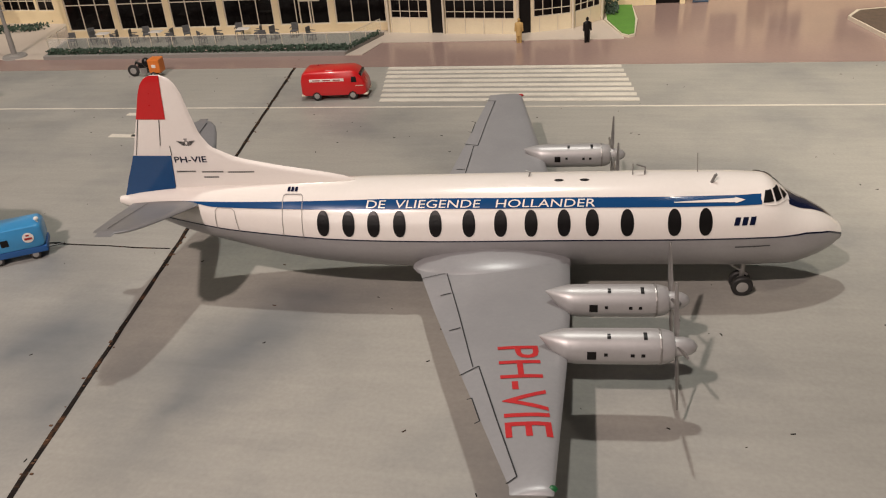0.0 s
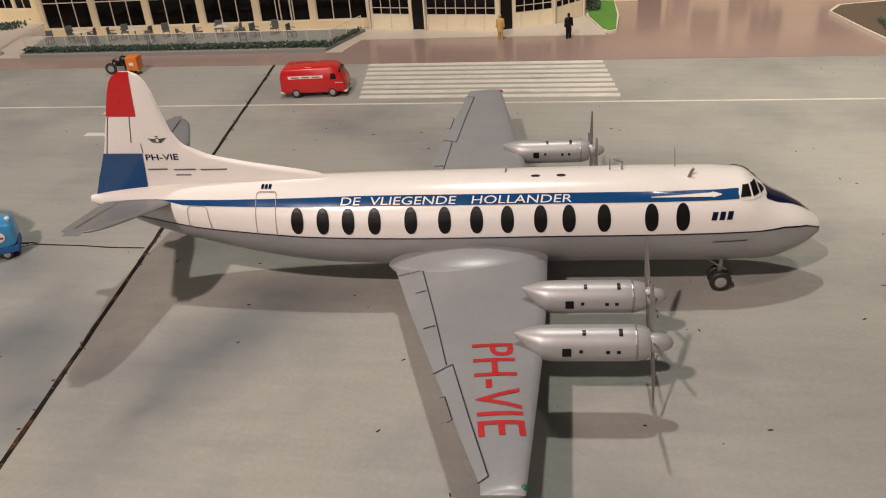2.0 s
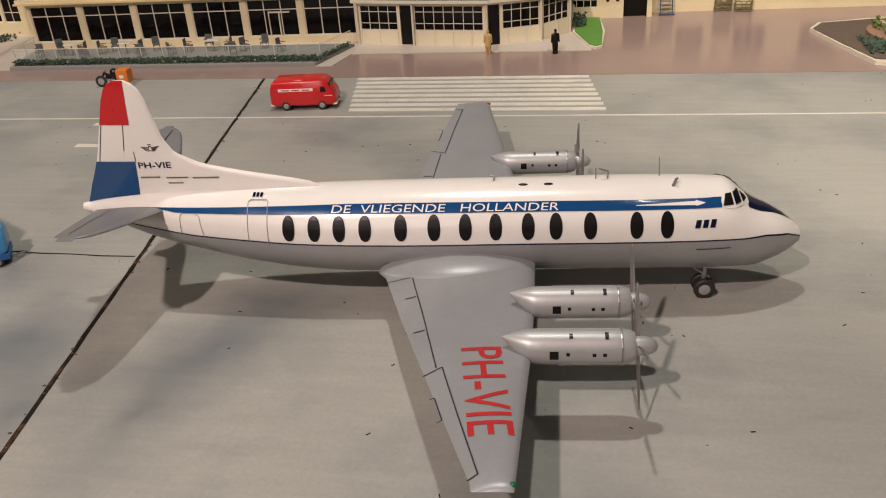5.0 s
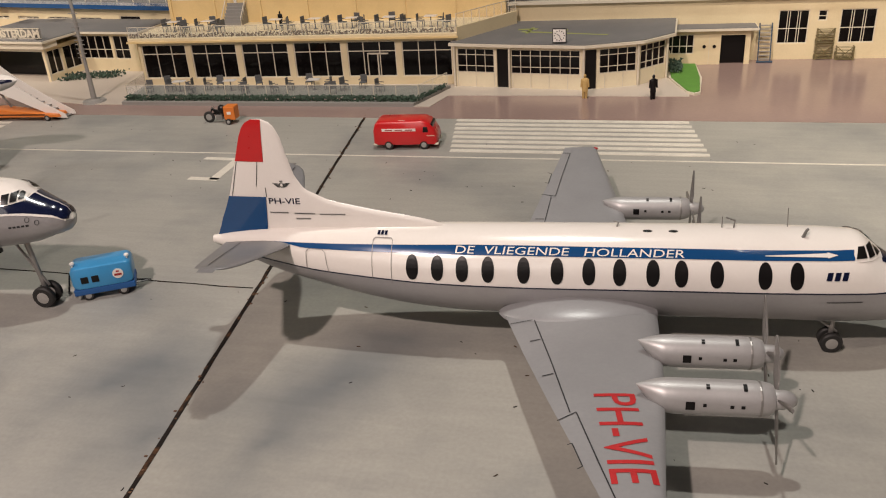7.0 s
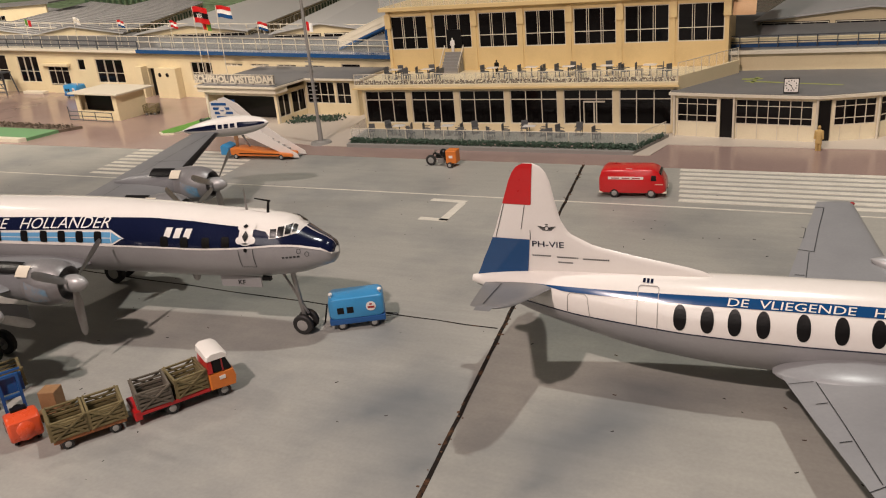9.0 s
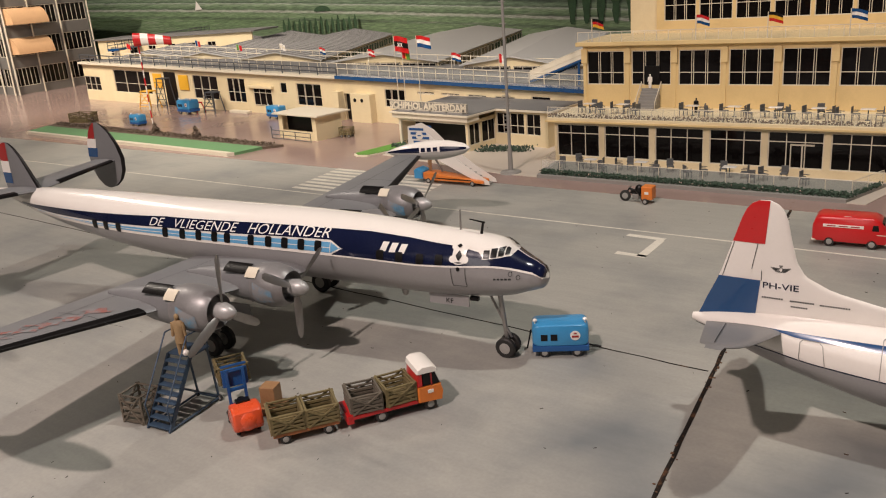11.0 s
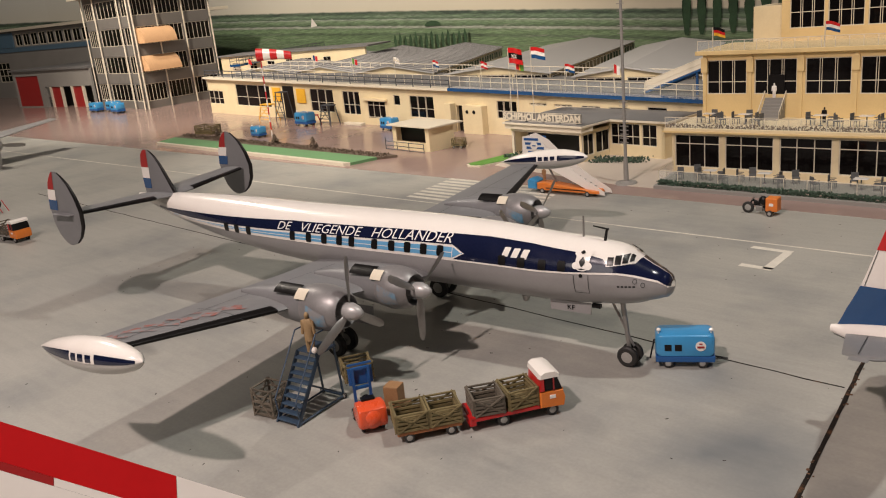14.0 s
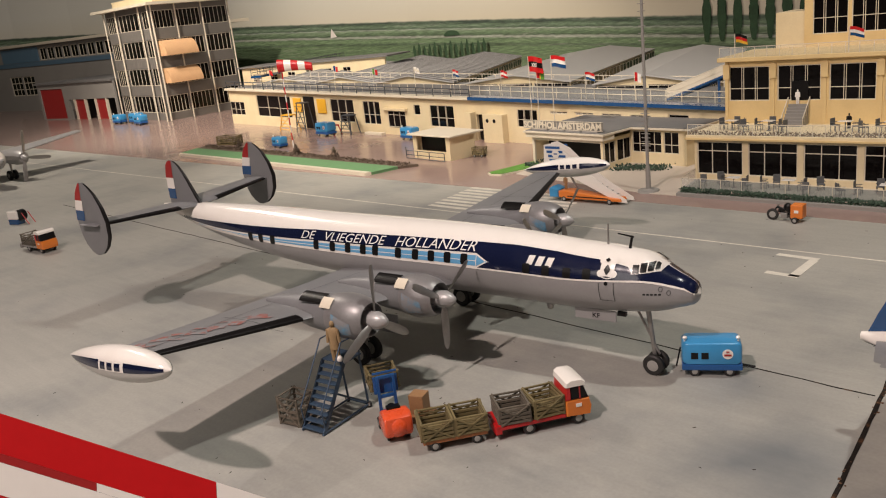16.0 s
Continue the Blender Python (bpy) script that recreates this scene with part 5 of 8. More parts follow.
# ---- round pavilion ----
PAV = [(-0.060, 1.519), (0.030, 1.506), (0.145, 1.494), (0.225, 1.524), (0.268, 1.572), (0.275, 1.680)]


def build_pavilion():
    b = thing("pavilion", "cream glazed pavilion with grey roof and bowed front", "building")
    for k, (p, q) in enumerate(zip(PAV, PAV[1:])):
        fr = Front(p, q)
        L = fr.len
        holes = [(0.004, L - 0.004, 0.024, 0.062)] if k != 0 else [(0.004, 0.066, 0.024, 0.062), (0.070, L, 0.0, 0.062)]
        if k == 1:
            holes = [(0.002, 0.110, 0.024, 0.062)]
        if k == 2:
            holes = [(0.002, 0.020, 0.0, 0.062), (0.024, L - 0.003, 0.024, 0.062)]
        part("wall", wall_with_holes(fr, 0, L, 0.0, 0.066, holes, 0.004), IVORY, b, "cream panelled pavilion front")
        for a, c, z0, z1 in holes:
            if c - a < 0.002:
                continue
            if z0 > 0:
                window(b, fr, a, c, z0, z1, max(2, round((c - a) / 0.016)), (0.28, 0.74), 0.002, 0.0013)
            else:
                # the unlit inside is a black sheet set in the wall
                part("door_opening", fr.box(nb(), a, c, -0.004, -0.003, 0.001, z1), BLACK, b, "black sheet for the shade in an open doorway")
        for i in range(max(2, round(L / 0.028))):
            a = 0.004 + i * L / max(2, round(L / 0.028))
            if not any(h[2] == 0 and h[0] - 0.002 < a < h[1] for h in holes):
                part("panel_batten", fr.box(nb(), a, a + 0.0012, 0.0001, 0.0009, 0.001, 0.0235), TRIM, b)
        part("column", tube(nb(), (p[0], p[1] - 0.004, 0), (p[0], p[1] - 0.004, 0.067), 0.0018, None, 8), TRIM, b)
    over = [(-0.068, 1.512), (0.028, 1.497), (0.147, 1.484), (0.233, 1.516), (0.280, 1.568), (0.285, 1.69), (-0.05, 1.69)]
    part("fascia", slab(nb(), over, 0.0665, 0.0705), TRIM, b, "white roof edge")
    inner = [(x * 0.985 + 0.0016, y + 0.003) for x, y in over]
    part("roof", slab(nb(), inner, 0.0706, 0.0720), ROOFG, b, "grey felt roof with faded yellow-green mark")
    bm = nb()
    for pts in ([(0.035, 1.585), (0.175, 1.555), (0.178, 1.559), (0.04, 1.592)], [(0.095, 1.545), (0.105, 1.547), (0.112, 1.60), (0.100, 1.60)], [(0.03, 1.60), (0.06, 1.604), (0.062, 1.612), (0.03, 1.61)], [(0.045, 1.574), (0.05, 1.574), (0.056, 1.62), (0.05, 1.62)]):
        slab(bm, pts, 0.0721, 0.0724)
    part("roof_mark", bm, mat("faded_lime_paint", (0.30, 0.33, 0.09), 0.6, vary=0.2), b, "faded yellow-green aeroplane mark")


build_pavilion()
ck = thing("clock", "square white clock with black hands on the pavilion roof", "clock", pose(0.108, 1.497, 0.0720, 0, 0, 2))
part("case", box(nb(), (0, 0, 0.0125), (0.021, 0.006, 0.021), 0, 0.0008), BLACK, ck, "black clock case")
part("dial", box(nb(), (0, -0.0033, 0.0125), (0.0185, 0.0006, 0.0185)), WHITE, ck, "white dial")
bm = nb()
for i in range(12):
    a = i * math.pi / 6
    box(bm, (0.0072 * math.sin(a), -0.0038, 0.0125 + 0.0072 * math.cos(a)), (0.0014, 0.0004, 0.0016))
part("hour_mark", bm, BLACK, ck)
part("hour_hand", tube(nb(), (0, -0.0039, 0.0125), (-0.0040, -0.0039, 0.0150), 0.0005, None, 4), BLACK, ck)
part("minute_hand", tube(nb(), (0, -0.0039, 0.0125), (0.0022, -0.0039, 0.0068), 0.0004, None, 4), BLACK, ck)

# ---- right hand wing ----
FR = Front((0.275, 1.686), (1.60, 1.726))


def build_right_wing():
    b = thing("terminal_wing", "cream terminal wing with dark windows and blue roof edge", "building")
    holes = [(0.168, 0.215, 0.026, 0.080), (0.228, 0.242, 0.062, 0.079), (0.262, 0.316, 0.026, 0.080), (0.37, 0.44, 0.026, 0.080), (0.52, 0.59, 0.026, 0.080), (0.67, 0.77, 0.026, 0.080)]
    part("wall", wall_with_holes(FR, -0.27, FR.len, 0.0, 0.1000, holes, 0.008), CREAM, b, "cream wall")
    for a, c, z0, z1 in holes:
        window(b, FR, a, c, z0, z1, 3 if c - a > 0.03 else 1, (0.45,), double=c - a > 0.03)
    part("roof_edge", FR.box(nb(), -0.32, FR.len, -0.008, 0.008, 0.1000, 0.1045), TRIM, b)
    part("roof", FR.box(nb(), -0.32, FR.len, -0.5, -0.0085, 0.0995, 0.1040), ROOFG, b)
    part("upper_wall", FR.box(nb(), -0.32, FR.len, -0.05, -0.042, 0.1042, 0.118), CREAM, b)
    part("blue_edge", FR.box(nb(), -0.32, FR.len, -0.041, -0.036, 0.1042, 0.1100), BLUE, b)
    rail(b, FR, -0.32, 1.3, -0.030, 0.1042, 0.124, 0.03, DKRAIL, 1, 0.0009)
    # low porch
    fr = Front((0.262, 1.655), (0.400, 1.661))
    part("porch", wall_with_holes(fr, 0, fr.len, 0.0, 0.0560, [(0.004, 0.050, 0.018, 0.050), (0.092, 0.130, 0.0, 0.048)], 0.004), CREAM, b, "cream porch with doors")
    # shade behind the porch door, put in as a black sheet
    part("door_opening", fr.box(nb(), 0.090, 0.132, -0.012, -0.010, 0.0, 0.050), BLACK, b, "black sheet for the shade in an open doorway")
    window(b, fr, 0.004, 0.050, 0.018, 0.050, 4, (0.4,))
    part("porthole", tube(tube(nb(), fr.at(0.066, 0.0002, 0.030), fr.at(0.066, 0.0008, 0.030), 0.0028, None, 14), fr.at(0.082, 0.0002, 0.030), fr.at(0.082, 0.0008, 0.030), 0.0028, None, 14), BLACK, b)
    part("door_line", fr.box(nb(), 0.0735, 0.0742, 0.0001, 0.0006, 0.001, 0.046), TRIM, b)
    part("canopy", fr.box(nb(), -0.075, fr.len + 0.010, -0.045, 0.010, 0.0565, 0.0600), TRIM, b, "flat pale canopy")
    part("canopy_top", fr.box(nb(), -0.073, fr.len + 0.008, -0.045, 0.008, 0.0601, 0.0610), ROOFG, b)
    part("porch_side", fr.box(nb(), fr.len - 0.004, fr.len, -0.03, -0.004, 0, 0.056), CREAM, b)


build_right_wing()

# ---- long wing with roof promenade ----
FL = Front((-2.86, 1.962), (-0.60, 1.722))


def build_long_wing():
    b = thing("terminal_wing", "long cream terminal wing with dark windows below a roof promenade", "building")
    L = FL.len
    H = 0.108
    holes = [(0.0, 0.12, 0.030, 0.072), (0.229, 0.482, 0.030, 0.096), (0.745, 0.882, 0.028, 0.094), (0.934, 1.025, 0.026, 0.092), (1.064, 1.152, 0.0, 0.068), (1.196, 1.225, 0.060, 0.088), (1.269, 1.374, 0.030, 0.089), (1.467, 1.511, 0.0, 0.070), (1.621, 1.691, 0.042, 0.088), (2.075, 2.125, 0.030, 0.092)]
    holes += [(1.735 + i * 0.08, 1.79 + i * 0.08, 0.080, 0.087) for i in range(4)]
    part("wall", wall_with_holes(FL, 0, L, 0.0, H, holes, 0.008), CREAM, b, "cream wall")
    for i, (a, c, z0, z1) in enumerate(holes):
        if z0 == 0 and c - a < 0.06:
            # a black sheet closes the doorway in place of its shade
            part("door_opening", FL.box(nb(), a, c, -0.010, -0.0085, 0.001, z1), BLACK, b, "black sheet for the shade in an open doorway")
            continue
        if z0 == 0:
            part("door", FL.box(nb(), a, c, -0.004, 0.001, 0.0, 0.020), CREAM, b)
            window(b, FL, a, c, 0.022, z1, 3, (0.75,), 0.002)
            continue
        window(b, FL, a, c, z0, z1, 1 if c - a < 0.05 else 3, (0.42,) if c - a > 0.05 else (), double=c - a > 0.05)
    part("bay", FL.box(nb(), 1.050, 1.166, 0.0005, 0.010, 0.070, 0.076), CREAM, b)
    part("bay_post", FL.box(nb(), 1.440, 1.465, 0.0005, 0.020, 0.0, 0.076), CREAM, b, "cream entrance jamb")
    part("bay_post", FL.box(nb(), 1.512, 1.585, 0.0005, 0.020, 0.0, 0.074), CREAM, b, "cream entrance jamb")
    part("porthole", tube(tube(nb(), FL.at(1.530, 0.0202, 0.058), FL.at(1.530, 0.0210, 0.058), 0.005, None, 14), FL.at(1.556, 0.0202, 0.058), FL.at(1.556, 0.0210, 0.058), 0.005, None, 14), BLACK, b)
    for a in (0.505, 0.665):
        part("shutter", FL.box(nb(), a, a + 0.055, 0.0005, 0.003, 0.050, 0.092, 0.0005), YELLOW, b, "amber shutter panel")
    # garage shade as a black sheet on the wall face
    part("garage_opening", FL.box(nb(), 0.575, 0.645, 0.0004, 0.0012, 0.002, 0.098), BLACK, b)
    part("roof_edge", FL.box(nb(), -0.01, 1.45, -0.02, 0.012, H, H + 0.006), TRIM, b)
    part("blue_edge", FL.box(nb(), 1.45, L, -0.02, 0.012, H, H + 0.009), BLUE, b, "bright blue roof edge")
    part("promenade_floor", FL.box(nb(), -0.01, L + 0.02, -0.30, -0.0205, H - 0.002, H + 0.003), ROOFG, b)
    rail(b, FL, 0.0, 1.45, 0.004, H + 0.006, H + 0.027, 0.075, DKRAIL, 1, 0.0016)
    rail(b, FL, 0.10, L, -0.055, H + 0.003, H + 0.030, 0.040, TRIM, 1, 0.0010)
    part("promenade_screen", FL.box(nb(), 1.45, L, -0.0560, -0.0552, H + 0.004, H + 0.026), GLASS, b)
    rail(b, FL, 0.0, L, -0.28, H + 0.003, H + 0.030, 0.060, TRIM, 1, 0.0012)
    part("end_wall", FL.box(nb(), 0.0, 0.008, -0.3, -0.008, 0, H), CREAM, b)
    # footbridge stairs at the restaurant end
    bm = nb()
    p0, p1 = FL.at(2.02, -0.09, H + 0.006), FL.at(2.225, -0.09, H + 0.092)
    for q in (-0.016, 0.016):
        ends = [p0 + FL.n * q, p1 + FL.n * q, p1 + FL.n * q + Vector((0, 0, 0.024)), p0 + FL.n * q + Vector((0, 0, 0.024))]
        face = [bm.verts.new(e + FL.n * o) for o in (-0.0007, 0.0007) for e in ends]
        for ids in ((0, 1, 2, 3), (7, 6, 5, 4), (0, 4, 5, 1), (1, 5, 6, 2), (2, 6, 7, 3), (3, 7, 4, 0)):
            bm.faces.new([face[w] for w in ids])
        for k in (0.0, 0.012, 0.024):
            tube(bm, p0 + FL.n * q + Vector((0, 0, k)), p1 + FL.n * q + Vector((0, 0, k)), 0.0014, None, 5)
    for i in range(15):
        c = p0.lerp(p1, i / 14)
        box(bm, c, (0.014, 0.032, 0.0015), FL.rz)
    st = part("stair_flight", bm, TRIM, b, "white open stair flight")
    bm = nb()
    tube(bm, p0 + Vector((0, 0, -0.002)) - FL.n * 0.016, p1 + Vector((0, 0, -0.002)) - FL.n * 0.016, 0.004, None, 6)
    tube(bm, p0 + Vector((0, 0, -0.002)) + FL.n * 0.016, p1 + Vector((0, 0, -0.002)) + FL.n * 0.016, 0.004, None, 6)
    for q in (-0.016, 0.016):
        tube(bm, p1 + FL.n * q, FL.at(2.225, -0.09 + q, H), 0.004, None, 6)
        tube(bm, FL.at(2.15, -0.09 + q, H + 0.058), FL.at(2.15, -0.09 + q, H), 0.003, None, 6)
    part("stringer", bm, BLUE, st, "blue steel stringer")
    part("landing", FL.box(nb(), 2.222, L + 0.02, -0.12, -0.06, H + 0.086, H + 0.092), TRIM, st)
    rail(st, FL, 2.222, L + 0.02, -0.062, H + 0.092, H + 0.116, 0.02, TRIM, 1, 0.0009)
    # the wing rises towards its far end
    for ob in b.children_recursive:
        for v in ob.data.vertices:
            v.co.z *= 1.24 - 0.16 * (v.co - FL.p0).dot(FL.t)


build_long_wing()

# ---- garden and terraces ----


def cafe_table(m, label):
    t = thing("cafe_table", label, "table", m, "cafe tables")
    part("tabletop", box(nb(), (0, 0, 0.0145), (0.017, 0.012, 0.0008), 0, 0.0003), WHITE, t)
    part("pedestal", tube(nb(), (0, 0, 0), (0, 0, 0.0142), 0.0008, None, 6), CHAIRG, t)
    part("foot", tube(nb(), (0, 0, 0), (0, 0, 0.0008), 0.003, None, 8), CHAIRG, t)
    return t


def cafe_chair(m, label):
    c = thing("cafe_chair", label, "chair", m, "cafe chairs")
    part("seat", box(nb(), (0, 0, 0.0085), (0.009, 0.009, 0.0014), 0, 0.0004), CHAIRG, c)
    part("backrest", box(nb(), (0, 0.0045, 0.0135), (0.009, 0.0012, 0.009), 0, 0.0004), CHAIRG, c)
    for x in (-0.0038, 0.0038):
        for y in (-0.0038, 0.0038):
            part("leg", tube(nb(), (x, y, 0), (x, y, 0.008), 0.0005, None, 5), CHAIRG, c)
        part("armrest", box(nb(), (x * 1.15, 0.0005, 0.0125), (0.0008, 0.008, 0.0009)), CHAIRG, c)
    return c


T0 = cafe_table(pose(-0.52, 1.462, 0.0061, 0, 0, 4), "small white cafe table on the garden terrace")
C0 = cafe_chair(pose(-0.535, 1.462, 0.0061, 0, 0, 80), "grey metal cafe chair on the terrace")
T0.scale = C0.scale = (1.22, 1.22, 1.22)
for x, y in ((-0.43, 1.468), (-0.285, 1.474)):
    copy_thing(T0, pose(x, y, 0.0061, 0, 0, 3))
r = random.Random(9)
for x, y, a in ((-0.503, 1.464, -80), (-0.47, 1.468, 100), (-0.455, 1.48, 20), (-0.41, 1.47, -95), (-0.385, 1.482, 30), (-0.325, 1.47, 95), (-0.30, 1.49, 10), (-0.262, 1.476, -85), (-0.232, 1.470, 60), (-0.205, 1.484, 0), (-0.55, 1.478, 40), (-0.345, 1.452, 140), (-0.245, 1.452, 200), (-0.49, 1.446, 150), (-0.395, 1.448, 190), (-0.17, 1.462, 75), (-0.57, 1.45, 10)):
    copy_thing(C0, pose(x, y, 0.0061, 0, 0, a))
for a in (0.05, 0.115, 0.24, 0.31, 0.375, 0.44, 0.51):
    q = F1.at(a, -0.045, 0.0851)
    copy_thing(T0, pose(q.x, q.y, q.z, 0, 0, r.uniform(-8, 8)))
    copy_thing(C0, pose(q.x + r.uniform(0.026, 0.034), q.y - 0.012, q.z, 0, 0, r.uniform(0, 360)))
    for s in (-1, 1):
        copy_thing(C0, pose(q.x + s * 0.0165, q.y + r.uniform(-0.004, 0.004), q.z, 0, 0, -s * 85 + r.uniform(-20, 20)))
    if r.random() < 0.6:
        copy_thing(C0, pose(q.x + r.uniform(-0.004, 0.004), q.y + 0.016, q.z, 0, 0, r.uniform(-20, 20)))

FG = Front((-0.590, 1.400), (-0.100, 1.402))
g = thing("garden_terrace", "low garden platform with clipped hedge and glass screen", "garden")
part("platform", slab(nb(), [(-0.592, 1.398), (-0.100, 1.400), (-0.066, 1.505), (-0.612, 1.505)], 0.0, 0.0060), CONCR, g, "grey platform")
part("floor", slab(nb(), [(-0.588, 1.418), (-0.104, 1.420), (-0.075, 1.503), (-0.606, 1.503)], 0.00605, 0.0066), GARDENF, g)
glass_fence(g, Front((-0.596, 1.424), (-0.098, 1.426)), 0, 0.498, 0, 0.0062, 0.0270, 0.0355)
glass_fence(g, Front((-0.610, 1.503), (-0.596, 1.424)), 0, 0.080, 0, 0.0062, 0.0270, 0.04)
glass_fence(g, Front((-0.098, 1.426), (-0.070, 1.503)), 0, 0.081, 0, 0.0062, 0.0270, 0.04)


def bushy(bm, place, count, spread, size, rnd):
    """Many small uneven leaf clumps scattered in a box round place."""
    for _ in range(count):
        c = Vector(place) + Vector((rnd.uniform(-spread[0], spread[0]), rnd.uniform(-spread[1], spread[1]), rnd.uniform(0, spread[2])))
        s = size * rnd.uniform(0.5, 1.3)
        q = Euler((rnd.uniform(0, 6), rnd.uniform(0, 6), rnd.uniform(0, 6))).to_matrix()
        v = [bm.verts.new(c + q @ Vector(p) * s) for p in ((1, 0, -0.3), (-0.5, 0.87, -0.3), (-0.5, -0.87, -0.3), (0.1, 0, 0.9))]
        for f in ((0, 1, 2), (0, 1, 3), (1, 2, 3), (2, 0, 3)):
            bm.faces.new([v[i] for i in f])
    return bm


rnd = random.Random(11)
bm = nb()
for i in range(98):
    a = 0.49 * (i + 0.5) / 98
    q = FG.at(a, -0.014, 0.006)
    bushy(bm, q, 34, (0.004, 0.0080, 0.0065), 0.0021, rnd)
for i in range(14):
    bushy(bm, (-0.100 + 0.030 * i / 14, 1.410 + 0.09 * i / 14, 0.006), 16, (0.004, 0.004, 0.006), 0.002, rnd)
solid("hedge", bm, LEAF, "dark clipped hedge along the garden terrace", "hedge", "stuff")
bm = nb()
for i in range(34):
    q = FG.at(rnd.uniform(0, 0.48), -0.0085, rnd.uniform(0.007, 0.012))
    bushy(bm, q, 3, (0.002, 0.001, 0.001), 0.0013, rnd)
solid("blossom", bm, mat("pale_blossom", (0.55, 0.42, 0.36), 0.9, vary=0.3, scale=300), "pale blossoms in the hedge", "flowers", "stuff")
bm = nb()
for i in range(60):
    q = F1.at(-0.005 + 0.565 * i / 60, 0.0005, 0.0852)
    bushy(bm, q, 15, (0.005, 0.003, 0.0060), 0.0020, rnd)
solid("planter_greenery", bm, mat("dry_brown_plants", (0.16, 0.10, 0.05), 0.95, vary=0.4, scale=300, bump=0.6), "dry brown plants along the terrace edge", "plants", "stuff")

# lawns and flower beds
PAVG = [(0.272, 1.560), (0.297, 1.478), (0.307, 1.468), (0.316, 1.476), (0.322, 1.56), (0.316, 1.650), (0.272, 1.650)]


def lawn(name, pts, material, label, kerb=True):
    t = thing(name, label, "lawn")
    if kerb:
        part("kerb", slab(nb(), [(x, y) for x, y in pts], 0.0006, 0.0040), TRIM, t, "pale kerb")
    c = Vector((sum(p[0] for p in pts) / len(pts), sum(p[1] for p in pts) / len(pts)))
    ins = [tuple(Vector(p) + (c - Vector(p)).normalized() * 0.004) for p in pts]
    part("turf", slab(nb(), ins, 0.0006, 0.0052), material, t)
    return t


lawn("lawn", PAVG, GRASS, "small bright green lawn beside the pavilion")
lawn("lawn", [(-1.062, 1.452), (-1.045, 1.440), (-1.020, 1.447), (-0.985, 1.545), (-1.035, 1.590)], GRASS, "small bright green lawn beside the gatehouse")
bd = thing("flower_bed", "long pale green bed with brown shrubs behind", "flower bed")
part("kerb", slab(nb(), [(-2.280, 1.400), (-1.352, 1.356), (-1.345, 1.370), (-2.300, 1.414)], 0.0006, 0.0080), TRIM, bd, "white kerb")
part("turf", slab(nb(), [(-2.300, 1.4145), (-1.345, 1.3705), (-1.330, 1.440), (-2.330, 1.490)], 0.0006, 0.0070), BEDG, bd)
part("soil", slab(nb(), [(-2.330, 1.4905), (-1.330, 1.4405), (-1.30, 1.478), (-2.360, 1.555)], 0.0006, 0.0062), SOIL, bd)
bm = nb()
for i in range(110):
    a = i / 110
    bushy(bm, (-2.33 + 1.01 * a, 1.525 - 0.063 * a, 0.005), 11, (0.012, 0.017, 0.0045), 0.0030, rnd)
solid("shrub", bm, SOIL, "brown dried shrubs on the bed", "shrubs", "stuff")
for x, y, h in ((-2.12, 1.515, 0.030), (-1.80, 1.495, 0.028), (-1.62, 1.485, 0.028)):
    bm = nb()
    for k in range(9):
        bushy(bm, (x, y, 0.006 + h * k / 9), 12, (0.012 * (1 - k / 10), 0.010 * (1 - k / 10), 0.003), 0.0035, rnd)
    solid("shrub", bm, SOIL, "cone of brown dried twigs on the bed", "shrub")
rb = thing("flower_roundel", "kerbed flower roundel with green and yellow plants", "flower bed")
ring = [(0.620, 1.545), (0.640, 1.455), (0.662, 1.372), (0.74, 1.352), (1.0, 1.36), (1.0, 1.60), (0.72, 1.600), (0.64, 1.580)]
part("kerb", slab(nb(), ring, 0.0006, 0.0060), TRIM, rb, "pale kerb")
part("soil", slab(nb(), [(x * 0.985 + 0.0126, 1.48 + (y - 1.48) * 0.93) for x, y in ring], 0.0006, 0.0070), SOIL, rb)
part("ring", tube(nb(), (0.76, 1.49, 0.007), (0.76, 1.49, 0.013), 0.075, None, 28), mat("terracotta_ring", (0.30, 0.17, 0.10), 0.7), rb, "low reddish ring")
bm = bushy(nb(), (0.76, 1.49, 0.012), 420, (0.06, 0.055, 0.010), 0.005, rnd)
part("planting", bm, mat("mixed_planting", (0.12, 0.16, 0.05), 0.95, vary=0.5, scale=90, bump=0.8), rb)
part("planting", bushy(nb(), (0.745, 1.515, 0.018), 90, (0.035, 0.02, 0.006), 0.004, rnd), mat("pale_flowers", (0.55, 0.50, 0.30), 0.9, vary=0.3, scale=90), rb, "pale flowers")
part("planting", bushy(nb(), (0.685, 1.44, 0.008), 140, (0.02, 0.04, 0.004), 0.004, rnd), LEAF, rb)

# ---- gatehouse with roof sign ----


